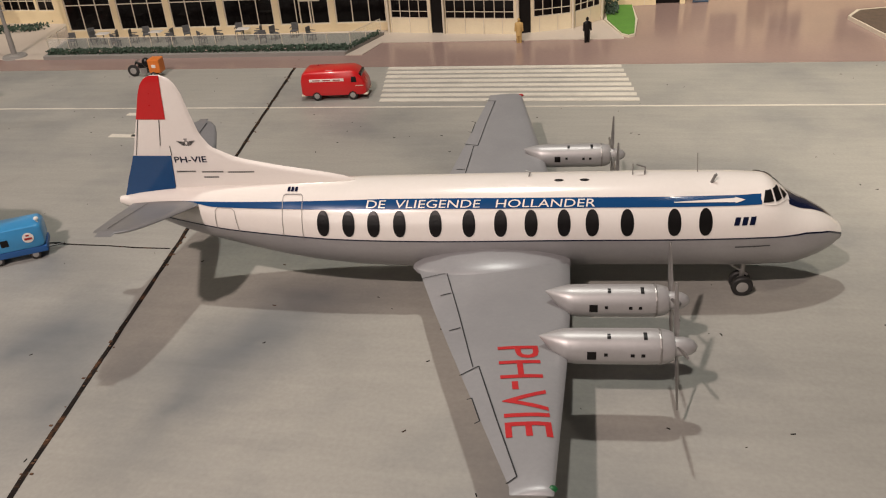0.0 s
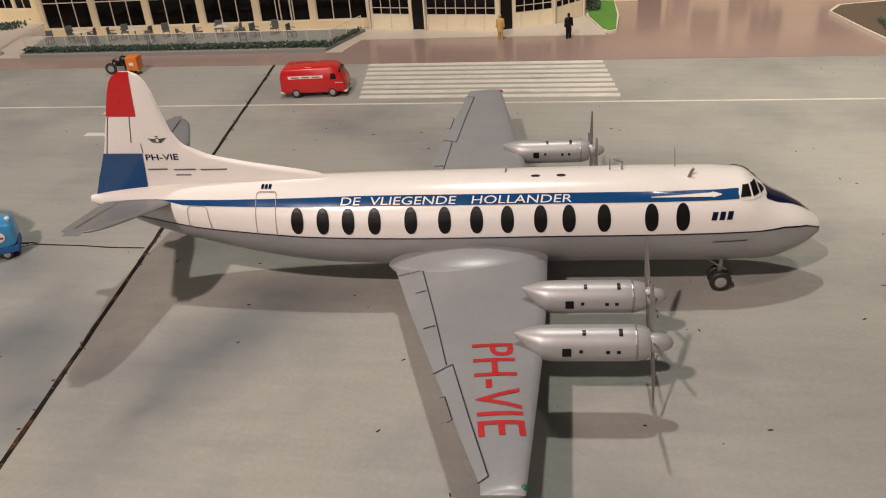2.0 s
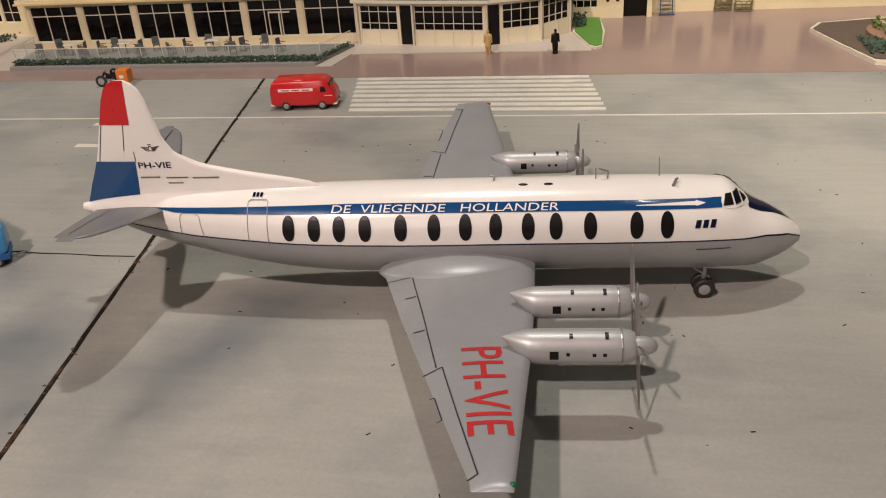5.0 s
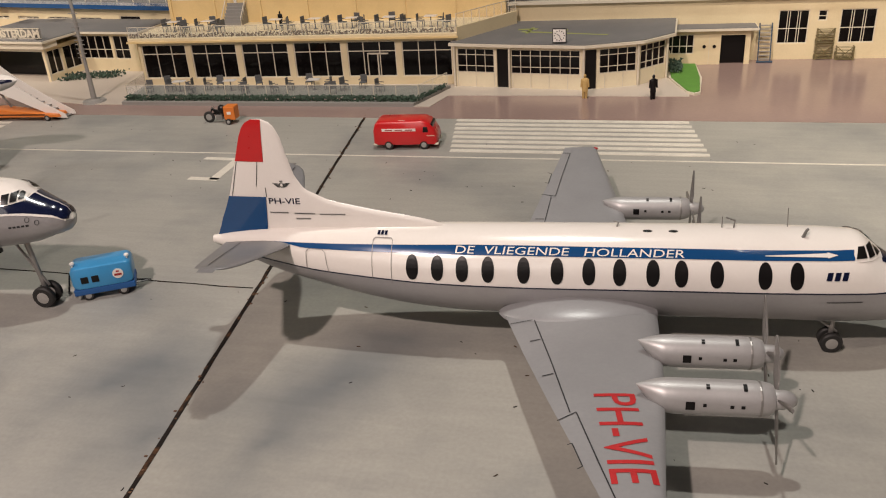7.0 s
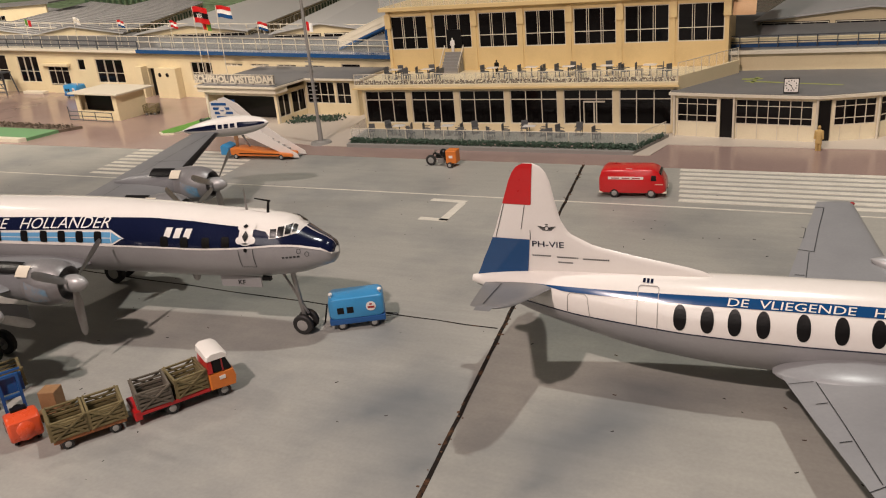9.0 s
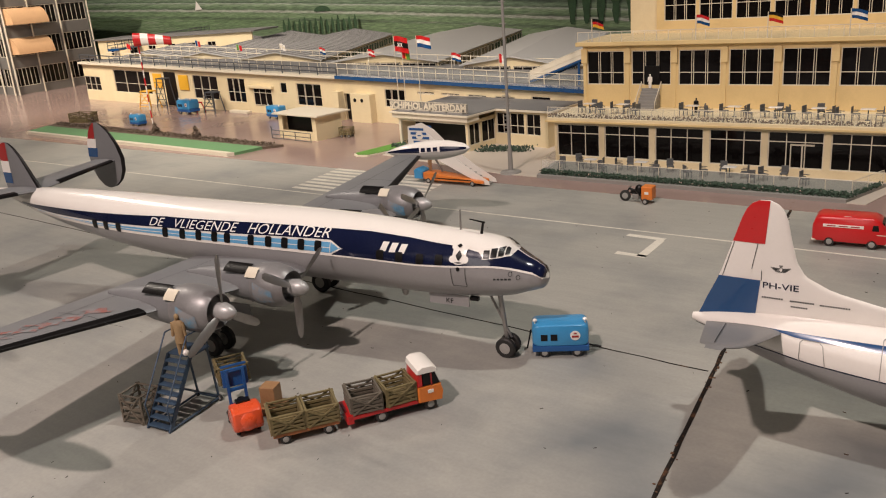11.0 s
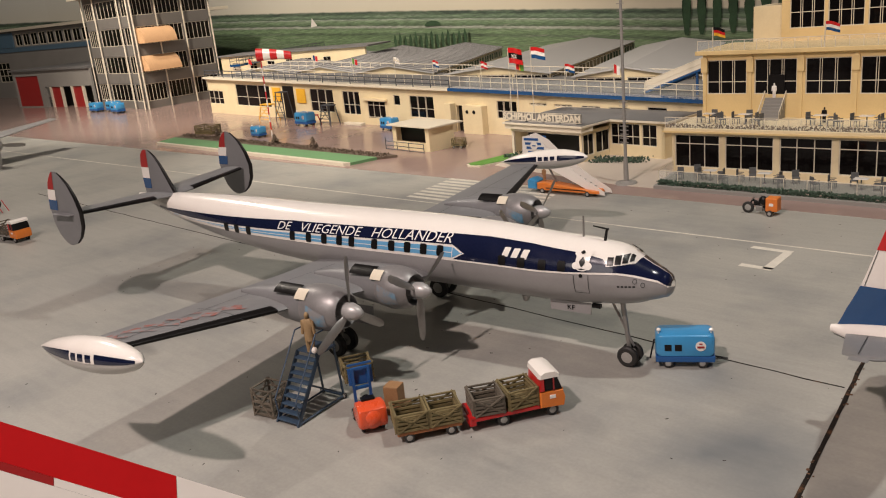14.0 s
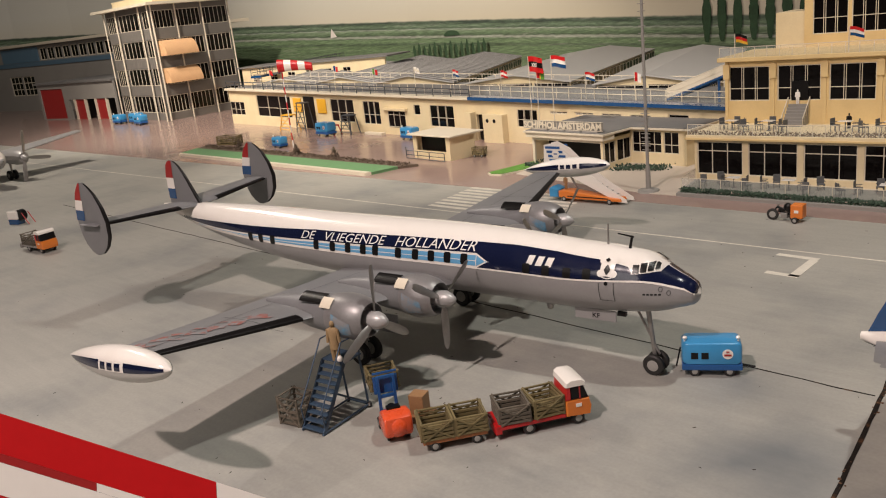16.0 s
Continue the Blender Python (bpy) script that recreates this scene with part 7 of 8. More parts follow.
def mural_mat():
    m = bpy.data.materials.new("painted_polder_landscape")
    m.use_nodes = True
    nt = m.node_tree
    b = nt.nodes["Principled BSDF"]
    b.inputs["Roughness"].default_value = 0.7
    tc = nt.nodes.new("ShaderNodeTexCoord")
    sep = nt.nodes.new("ShaderNodeSeparateXYZ")
    nt.links.new(tc.outputs["Object"], sep.inputs[0])
    mp = nt.nodes.new("ShaderNodeMapping")
    mp.inputs["Scale"].default_value = (2.6, 2.6, 40)
    nt.links.new(tc.outputs["Object"], mp.inputs["Vector"])
    nz = nt.nodes.new("ShaderNodeTexNoise")
    nz.inputs["Scale"].default_value = 1.6
    nz.inputs["Detail"].default_value = 8
    nz.inputs["Roughness"].default_value = 0.65
    nt.links.new(mp.outputs[0], nz.inputs["Vector"])
    nf = nt.nodes.new("ShaderNodeTexNoise")
    nf.inputs["Scale"].default_value = 24
    nf.inputs["Detail"].default_value = 6
    nt.links.new(tc.outputs["Object"], nf.inputs["Vector"])
    j = nt.nodes.new("ShaderNodeMath")
    j.operation = "MULTIPLY_ADD"
    j.inputs[1].default_value = 0.010
    nt.links.new(nf.outputs["Fac"], j.inputs[0])
    tl = nt.nodes.new("ShaderNodeMath")
    tl.operation = "MULTIPLY_ADD"
    tl.inputs[1].default_value = 0.058
    nt.links.new(sep.outputs["X"], tl.inputs[0])
    nt.links.new(sep.outputs["Z"], tl.inputs[2])
    nt.links.new(tl.outputs[0], j.inputs[2])
    fields = nt.nodes.new("ShaderNodeValToRGB")
    cr = fields.color_ramp
    cr.elements[0].position, cr.elements[0].color = 0.40, (0.045, 0.085, 0.045, 1)
    cr.elements[1].position, cr.elements[1].color = 0.64, (0.42, 0.44, 0.33, 1)
    for p, c in ((0.45, (0.07, 0.14, 0.06, 1)), (0.475, (0.17, 0.32, 0.11, 1)), (0.52, (0.13, 0.26, 0.09, 1)), (0.535, (0.06, 0.12, 0.05, 1)), (0.55, (0.20, 0.33, 0.15, 1)), (0.60, (0.24, 0.33, 0.19, 1))):
        e = cr.elements.new(p)
        e.color = c
    nt.links.new(nz.outputs["Fac"], fields.inputs[0])
    # bands that follow the horizon: road and canal lines, hedgerows, the far tree line
    lift = nt.nodes.new("ShaderNodeMapRange")
    lift.inputs["From Min"].default_value, lift.inputs["From Max"].default_value = -0.08, 0.135
    nt.links.new(j.outputs[0], lift.inputs["Value"])
    bands = nt.nodes.new("ShaderNodeValToRGB")
    br = bands.color_ramp
    br.elements[0].position, br.elements[0].color = 0.0, (0.11, 0.19, 0.07, 1)
    br.elements[1].position, br.elements[1].color = 1.0, (0.26, 0.31, 0.27, 1)
    for p, c in ((0.30, (0.13, 0.24, 0.07, 1)), (0.36, (0.06, 0.10, 0.05, 1)), (0.42, (0.17, 0.30, 0.10, 1)), (0.50, (0.12, 0.22, 0.08, 1)), (0.53, (0.50, 0.50, 0.43, 1)), (0.56, (0.44, 0.45, 0.38, 1)), (0.58, (0.05, 0.09, 0.04, 1)), (0.64, (0.13, 0.24, 0.09, 1)), (0.70, (0.24, 0.36, 0.18, 1)), (0.735, (0.42, 0.45, 0.40, 1)), (0.75, (0.06, 0.11, 0.06, 1)), (0.81, (0.17, 0.28, 0.15, 1)), (0.87, (0.04, 0.075, 0.05, 1)), (0.95, (0.08, 0.12, 0.09, 1))):
        e = br.elements.new(p)
        e.color = c
    nt.links.new(lift.outputs[0], bands.inputs[0])
    both = nt.nodes.new("ShaderNodeMix")
    both.data_type = "RGBA"
    both.inputs["Factor"].default_value = 0.72
    nt.links.new(fields.outputs[0], both.inputs["A"])
    nt.links.new(bands.outputs[0], both.inputs["B"])
    clump = nt.nodes.new("ShaderNodeTexNoise")
    clump.inputs["Scale"].default_value, clump.inputs["Detail"].default_value = 9, 4
    nt.links.new(mp.outputs[0], clump.inputs["Vector"])
    tone = nt.nodes.new("ShaderNodeMapRange")
    tone.inputs["From Min"].default_value, tone.inputs["From Max"].default_value = 0.35, 0.65
    tone.inputs["To Min"].default_value, tone.inputs["To Max"].default_value = 0.55, 1.12
    nt.links.new(clump.outputs["Fac"], tone.inputs["Value"])
    land = nt.nodes.new("ShaderNodeVectorMath")
    land.operation = "SCALE"
    dull = nt.nodes.new("ShaderNodeHueSaturation")
    dull.inputs["Saturation"].default_value = 0.74
    nt.links.new(both.outputs["Result"], dull.inputs["Color"])
    nt.links.new(dull.outputs[0], land.inputs[0])
    nt.links.new(tone.outputs[0], land.inputs["Scale"])
    sky = nt.nodes.new("ShaderNodeValToRGB")
    sky.color_ramp.elements[0].position, sky.color_ramp.elements[0].color = 0.0, (0.62, 0.56, 0.43, 1)
    sky.color_ramp.elements[1].position, sky.color_ramp.elements[1].color = 1.0, (0.70, 0.69, 0.63, 1)
    mr = nt.nodes.new("ShaderNodeMapRange")
    mr.inputs["From Min"].default_value, mr.inputs["From Max"].default_value = 0.28, 0.6
    nt.links.new(sep.outputs["Z"], mr.inputs["Value"])
    nt.links.new(mr.outputs[0], sky.inputs[0])
    hor = nt.nodes.new("ShaderNodeMapRange")
    hor.inputs["From Min"].default_value, hor.inputs["From Max"].default_value = 0.117, 0.125
    nt.links.new(j.outputs[0], hor.inputs["Value"])
    mx = nt.nodes.new("ShaderNodeMix")
    mx.data_type = "RGBA"
    nt.links.new(hor.outputs[0], mx.inputs["Factor"])
    nt.links.new(land.outputs[0], mx.inputs["A"])
    nt.links.new(sky.outputs[0], mx.inputs["B"])
    nt.links.new(mx.outputs["Result"], b.inputs["Base Color"])
    return m


path = [(3.0, 3.5), (0.0, 3.55), (-2.2, 3.55)] + [(-2.2 - 5.2 * math.sin(a), 3.55 - 3.0 * (1 - math.cos(a))) for a in [math.pi / 2 * i / 14 for i in range(1, 15)]] + [(-7.4, -0.9)]
bm = loft(nb(), [[(x, y, -0.04), (x, y, 1.4), (x * 1.004, y + 0.03, 1.4), (x * 1.004, y + 0.03, -0.04)] for x, y in path], True)
solid("backdrop", bm, mural_mat(), "painted flat green polder landscape under a pale sky", kind="structure")
POP = mat("painted_poplar_green", (0.035, 0.075, 0.035), 0.9, vary=0.4, scale=40)


def painted_tree(x, y, z, h, w, seed):
    """A poplar painted on the backdrop."""
    rr = random.Random(seed)
    n = 16
    L, R = [], []
    for i in range(n + 1):
        t = i / n
        k = w * (math.sin(math.pi * min(1, t * 0.93 + 0.07)) ** 0.6) * rr.uniform(0.75, 1.15)
        L.append((x - k, y, z + h * t))
        R.append((x + k, y, z + h * t))
    bm = nb()
    f = [bm.verts.new(p) for p in L + R[::-1]]
    bm.faces.new(f)
    bmesh.ops.triangulate(bm, faces=bm.faces[:])
    return solid("trim_poplar", bm, POP, "dark green poplar painted on the backdrop", kind="structure")


for i in range(11):
    painted_tree(-1.62 + i * 0.068, 3.543, 0.10, 0.225 + 0.02 * math.sin(i * 1.7), 0.020, i)
for i in range(14):
    painted_tree(-3.30 + i * 0.036, 3.44 + 0.004 * i, 0.10, 0.085 + 0.010 * math.sin(i * 2.1), 0.011, 40 + i)



def painted_shape(pts, material, label):
    """A flat shape painted on the backdrop."""
    bm = nb()
    bm.faces.new([bm.verts.new(p) for p in pts])
    bmesh.ops.triangulate(bm, faces=bm.faces[:])
    return solid("trim_painting", bm, material, label, kind="structure")


def mural_point(x, z):
    """A place just before the backdrop, which bends forward at its far side."""
    k = min(1.0, max(0.0, (-2.2 - x) / 5.2))
    return (x, 3.55 - 3.0 * (1 - math.cos(math.asin(k))) - 0.012, z)


painted_shape([mural_point(-3.93, 0.262), mural_point(-3.88, 0.266), mural_point(-3.915, 0.315)], WHITE, "white sail painted on the backdrop")
painted_shape([mural_point(-3.06 + 0.055 * math.cos(a), 0.215 + 0.028 * math.sin(a)) for a in [math.pi * i / 8 for i in range(9)]], POP, "dark rounded hangar painted on the backdrop")

# ---- vehicles and loose things on the apron ----


def crate_parts(parent, c, s, wood, rz=0.0):
    """An open slatted crate: four posts, slats and cross braces, built round its base centre c."""
    R = Matrix.Translation(c) @ Matrix.Rotation(rz, 4, "Z")
    x, y, z = s
    t = min(x, y) * 0.07

    def bar(a, b, w, name):
        bm = nb()
        a, b = R @ Vector(a), R @ Vector(b)
        d = b - a
        box(bm, (0, 0, 0), (w, w * 0.7, d.length))
        bmesh.ops.transform(bm, matrix=Matrix.Translation((a + b) / 2) @ d.to_track_quat("Z", "Y").to_matrix().to_4x4(), verts=bm.verts[:])
        part(name, bm, wood, parent)
    for sx in (-1, 1):
        for sy in (-1, 1):
            bar((sx * x / 2, sy * y / 2, 0), (sx * x / 2, sy * y / 2, z), t * 1.3, "post")
    n = 5
    for i in range(n):
        zz = z * (0.08 + 0.88 * i / (n - 1))
        for sy in (-1, 1):
            bar((-x / 2, sy * y / 2, zz), (x / 2, sy * y / 2, zz), t * (1.6 if i < 3 else 1.0), "slat")
        for sx in (-1, 1):
            bar((sx * x / 2, -y / 2, zz), (sx * x / 2, y / 2, zz), t * (1.6 if i < 3 else 1.0), "slat")
    for sy in (-1, 1):
        bar((-x / 2, sy * (y / 2 + t * 0.6), 0), (x / 2, sy * (y / 2 + t * 0.6), z), t, "brace")
        bar((x / 2, sy * (y / 2 + t * 0.6), 0), (-x / 2, sy * (y / 2 + t * 0.6), z), t, "brace")
    for sx in (-1, 1):
        bar((sx * (x / 2 + t * 0.6), -y / 2, 0), (sx * (x / 2 + t * 0.6), y / 2, z), t, "brace")
    bm = nb()
    box(bm, (0, 0, t), (x, y, t))
    bmesh.ops.transform(bm, matrix=R, verts=bm.verts[:])
    part("base_board", bm, wood, parent)


def crate(m, s, wood, label):
    t = thing("crate", label, "crate", m, "slatted crates")
    crate_parts(t, (0, 0, 0), s, wood)
    return t


def shaped(rows, y_half, n=3, bev=0.0):
    """A body from a side outline (x, z), swept across y with its edges drawn in."""
    bm = nb()
    cx = sum(p[0] for p in rows) / len(rows)
    cz = sum(p[1] for p in rows) / len(rows)
    rings = []
    for y, k in ((-y_half, 0.90), (-y_half * 0.94, 0.965), (-y_half * 0.80, 1.0), (y_half * 0.80, 1.0), (y_half * 0.94, 0.965), (y_half, 0.90)):
        rings.append([(cx + (x - cx) * k, y, cz + (z - cz) * k) for x, z in rows])
    return loft(bm, rings)


def rounded(x0, x1, z0, z1, r, n=4, front=0.0):
    """A side outline with rounded corners; front slopes the upper front."""
    out = []
    for cx, cz, a0 in ((x1 - r - front, z1 - r, 0), (x0 + r, z1 - r, 90), (x0 + r, z0 + r, 180), (x1 - r, z0 + r, 270)):
        for i in range(n + 1):
            a = radians(a0 + 90 * i / n)
            out.append((cx + r * math.cos(a), cz + r * math.sin(a)))
    return out


def build_van():
    v = thing("delivery_van", "red toy delivery van with white side sign", "van", pose(-0.061, 1.2265, 0, 0, 0, 5))
    L, W = 0.042, 0.0175
    body = [(-0.042, 0.008), (-0.042, 0.025), (-0.039, 0.034), (-0.034, 0.0375), (0.024, 0.0375), (0.031, 0.0345), (0.0375, 0.026), (0.0405, 0.020), (0.0420, 0.012), (0.0405, 0.006), (0.0, 0.0055), (-0.040, 0.006)]
    part("body", shaped(body, W), RED, v, "glossy red body", True)
    for s in (-1, 1):
        part("side_sign", box(nb(), (-0.008, s * (W + 0.0003), 0.0265), (0.044, 0.0006, 0.0034)), WHITE, v, "white sign with red lettering")
        for i in range(3):
            part("sign_writing", box(nb(), (-0.021 + i * 0.013, s * (W + 0.0008), 0.0265), (0.0095, 0.0004, 0.0012)), DARKRED, v)
        part("side_window", box(nb(), (0.0265, s * (W * 0.97), 0.0265), (0.0075, 0.0022, 0.0072), 0, 0.0006, (0.75, 1)), BLACK, v, "dark cab window")
        part("bumper_end", box(nb(), (0.0395, s * 0.012, 0.0072), (0.006, 0.010, 0.0026), 0, 0.0008), TRIM, v)
        part("bumper_end", box(nb(), (-0.0395, s * 0.012, 0.0072), (0.006, 0.010, 0.0026), 0, 0.0008), TRIM, v)
        part("trim_strip", box(nb(), (0.033, s * (W + 0.0002), 0.0185), (0.010, 0.0005, 0.0008)), TRIM, v)
        for x in (-0.0225, 0.0235):
            wheel(v, (x, s * (W - 0.002), 0.0062), 0.0062, 0.004)
    part("windscreen", box(nb(), (0.0338, 0, 0.0285), (0.0035, 0.026, 0.0080), 0, 0.0006), BLACK, v, "dark windscreen")
    part("roof_badge", box(nb(), (-0.004, -0.0135, 0.0372), (0.008, 0.001, 0.0012)), WHITE, v)


build_van()


def build_motorcycle():
    m = thing("motorcycle", "black toy motorcycle combination with orange box sidecar", "motorcycle", pose(-0.372, 1.318, 0, 0, 0, 183))
    wheel(m, (0.019, 0.003, 0.0085), 0.0085, 0.0028)
    wheel(m, (-0.012, 0.003, 0.0075), 0.0075, 0.0028)
    wheel(m, (-0.016, 0.015, 0.0045), 0.0045, 0.0030)
    part("frame", tube(tube(tube(nb(), (0.019, 0.003, 0.0085), (0.012, 0.003, 0.022), 0.0011, None, 6), (-0.012, 0.003, 0.0085), (0.011, 0.003, 0.014), 0.0016, None, 6), (0.012, 0.003, 0.020), (-0.006, 0.003, 0.013), 0.0020, 0.0014, 6), BLACK, m)
    part("engine", box(nb(), (0.002, 0.003, 0.0085), (0.010, 0.007, 0.008), 0, 0.001), STEEL, m)
    part("tank", ball(nb(), (0.004, 0.003, 0.0165), (0.007, 0.003, 0.003), 10), BLACK, m)
    part("handlebar", tube(nb(), (0.011, -0.004, 0.0225), (0.011, 0.010, 0.0225), 0.0007, None, 5), STEEL, m)
    part("leg_shield", ball(nb(), (-0.003, 0.004, 0.0205), (0.006, 0.005, 0.007), 10), BLACK, m, "black padded seat and cover")
    part("box", box(nb(), (-0.0175, 0.004, 0.0165), (0.017, 0.018, 0.020), 0, 0.0014), ORANGE, m, "orange delivery box")
    part("box_mark", box(nb(), (-0.0175, 0.0133, 0.017), (0.006, 0.0006, 0.004)), WHITE, m)
    part("front_fork", tube(nb(), (0.019, 0.001, 0.0085), (0.0115, 0.001, 0.024), 0.0007, None, 5), STEEL, m)


build_motorcycle()


def gpu(m, label, detail=True, scale=1.0):
    g = thing("ground_power_unit", label, "trailer", m, "blue ground power trailers")
    part("body", shaped(rounded(-0.026, 0.026, 0.0115, 0.0325, 0.005), 0.0135), GPUB, g, "sky blue rounded body", True)
    part("skirt", box(nb(), (0, 0, 0.0090), (0.0522, 0.0272, 0.0058), 0, 0.0008), GPUD, g, "darker blue skirt")
    for s in (-1, 1):
        for x in ((-0.015, -0.006) if s < 0 else (0.006, 0.015)):
            part("window", box(nb(), (x, s * 0.0136, 0.0205), (0.0062, 0.0008, 0.0062), 0, 0.0003), BLACK, g, "small dark window")
        part("roundel", tube(nb(), (0.0135, s * 0.0134, 0.0222), (0.0135, s * 0.0141, 0.0222), 0.0046, None, 20), WHITE, g, "white roundel")
        part("roundel_bars", box(box(nb(), (0.0135, s * 0.0143, 0.0214), (0.0062, 0.0005, 0.0018)), (0.0135, s * 0.0143, 0.0245), (0.0026, 0.0005, 0.0012)), DARKRED, g)
        for x in (-0.015, 0.015):
            wheel(g, (x, s * 0.0115, 0.0048), 0.0048, 0.003)
        part("beacon", ball(tube(nb(), (s * 0.023, -0.006, 0.0300), (s * 0.023, -0.006, 0.0345), 0.0008, None, 5), (s * 0.023, -0.006, 0.0352), (0.0022, 0.0022, 0.0018), 10), WHITE, g, "white beacon")
    part("drawbar", tube(tube(nb(), (0.024, -0.004, 0.0055), (0.038, 0, 0.0045), 0.0007, None, 5), (0.024, 0.004, 0.0055), (0.038, 0, 0.0045), 0.0007, None, 5), BLACK, g)
    part("hose", tube(nb(), (-0.027, -0.006, 0.026), (-0.031, -0.008, 0.008), 0.0008, None, 5), BLACK, g)
    return g


G0 = gpu(pose(-0.2325, 0.8075, 0, 0, 0, 30), "sky blue ground power trailer beside the nose wheel")
for x, y, a, k in ((-3.72, 1.89, 5, 1.35), (-3.60, 1.915, 3, 1.45), (-3.49, 1.88, -4, 1.4), (-2.04, 1.79, -6, 1.35), (-2.02, 1.595, -6, 1.0), (-1.645, 1.785, -8, 1.1)):
    c = copy_thing(G0, pose(x, y, 0, 0, 0, a))
    c.scale = (k, k, k)
    c["label"] = "blue ground power trailer parked on the forecourt"


def cab_truck(m, label, loads, bed=RED):
    t = thing("cargo_truck", label, "truck", m)
    cab = [(0.018, 0.009), (0.018, 0.022), (0.0205, 0.0375), (0.024, 0.0400), (0.034, 0.0395), (0.0395, 0.0225), (0.0410, 0.016), (0.0395, 0.008)]
    part("cab", shaped(cab[:2] + [(0.0185, 0.0235), (0.0390, 0.0235)] + cab[6:], 0.0150), ORANGE, t, "orange cab", True)
    part("cab_back", shaped([(0.0180, 0.0236), (0.0195, 0.0355), (0.0225, 0.0355), (0.0225, 0.0236)], 0.0148), RED, t)
    part("cab_glass", shaped([(0.0226, 0.0237), (0.0226, 0.0352), (0.0345, 0.0352), (0.0385, 0.0237)], 0.0146), BLACK, t, "dark cab windows", True)
    part("cab_post", box(nb(), (0.0305, 0, 0.0295), (0.0012, 0.0300, 0.0118)), DARKRED, t)
    part("cab_roof", shaped([(0.0180, 0.0355), (0.0190, 0.0395), (0.0225, 0.0415), (0.0325, 0.0412), (0.0360, 0.0385), (0.0362, 0.0355)], 0.0158), WHITE, t, "white rounded roof", True)
    part("badge", box(nb(), (0.0290, -0.0152, 0.0185), (0.0050, 0.0006, 0.0030)), WHITE, t)
    part("bed", box(nb(), (-0.012, 0, 0.0108), (0.060, 0.0285, 0.0036), 0, 0.0006), bed, t, "flat load bed")
    part("bumper", box(nb(), (-0.0405, 0, 0.0098), (0.006, 0.0285, 0.0085), 0, 0.0008), bed, t)
    part("chassis", box(nb(), (0.0, 0, 0.0075), (0.066, 0.016, 0.005)), BLACK, t)
    for x in (-0.014, 0.029):
        for s in (-1, 1):
            wheel(t, (x, s * 0.0112, 0.0055), 0.0055, 0.004)
    return t


def put_crate(base, x, y, z, s, wood, label, tilt=0.0):
    m = base @ pose(x, y, z, 0, 0, tilt)
    return crate(m, s, wood, label)


TM = pose(-0.3030, 0.643, 0, 0, 0, 57)
cab_truck(TM, "orange toy cargo truck with white roof and red bed", 2)
put_crate(TM, 0.0035, 0, 0.0129, (0.025, 0.027, 0.0165), CRATE, "olive slatted crate on the truck bed", 3)
put_crate(TM, -0.0250, 0, 0.0129, (0.025, 0.027, 0.0155), CRATEG, "grey slatted crate on the truck bed", -3)
CM = pose(-0.3480, 0.5825, 0, 0, 0, 55)
ct = thing("baggage_cart", "orange-brown flat cart with crates behind the truck", "cart", CM)
part("deck", box(nb(), (0, 0, 0.0085), (0.054, 0.028, 0.0032), 0, 0.0006), mat("rusty_orange_paint", (0.36, 0.13, 0.045), 0.6, vary=0.15, scale=120), ct, "rusty orange deck")
for x in (-0.0175, 0.0175):
    part("axle", tube(nb(), (x, -0.012, 0.0045), (x, 0.012, 0.0045), 0.0007, None, 6), BLACK, ct)
    for s in (-1, 1):
        wheel(ct, (x, s * 0.0125, 0.0045), 0.0045, 0.003)
part("drawbar", tube(nb(), (0.027, 0, 0.007), (0.046, 0, 0.006), 0.0010, None, 6), STEEL, ct)
put_crate(CM, -0.0140, 0, 0.0102, (0.0255, 0.027, 0.0155), CRATE, "olive slatted crate on the cart")
put_crate(CM, 0.0140, 0, 0.0102, (0.0255, 0.027, 0.0155), CRATE, "olive slatted crate on the cart")
LM = pose(-1.478, 0.672, 0, 0, 0, 8)
cab_truck(LM, "orange toy cargo truck with white roof and grey bed", 1, CONCR)
put_crate(LM, -0.012, 0, 0.0129, (0.040, 0.027, 0.020), CRATEG, "grey slatted crate on the parked truck")
lc = thing("hose_cart", "white cart with coiled hose and red frame", "cart", pose(-1.80, 0.745, 0, 0, 0, 20))
part("body", box(nb(), (0, 0, 0.02), (0.03, 0.02, 0.018), 0, 0.002), WHITE, lc)
part("hose_reel", tube(nb(), (0.018, -0.006, 0.02), (0.018, 0.006, 0.02), 0.012, None, 16), BLACK, lc, "black hose reel")
part("frame", tube(tube(nb(), (0.03, -0.008, 0.026), (0.046, -0.008, 0.002), 0.001, None, 5), (0.03, 0.008, 0.026), (0.046, 0.008, 0.002), 0.001, None, 5), RED, lc)
part("foot", box(nb(), (0, 0, 0.0055), (0.028, 0.018, 0.011)), BLUE, lc)

crate(pose(-0.4935, 0.5305, 0, 0, 0, 12), (0.0225, 0.022, 0.027), CRATEG, "weathered grey slatted crate standing on the apron")
bx = thing("wooden_box", "plain brown wooden box on a pallet", "box", pose(-0.398, 0.594, 0, 0, 0, 20))
part("carton", box(nb(), (0, 0, 0.0160), (0.0140, 0.0135, 0.018), 0, 0.0006), WOOD, bx)
for s in (-1, 0, 1):
    part("skid", box(nb(), (0, s * 0.0085, 0.0022), (0.022, 0.0035, 0.0044)), WOOD, bx)
part("pallet_deck", box(nb(), (0, 0, 0.0057), (0.022, 0.0205, 0.0024)), WOOD, bx)


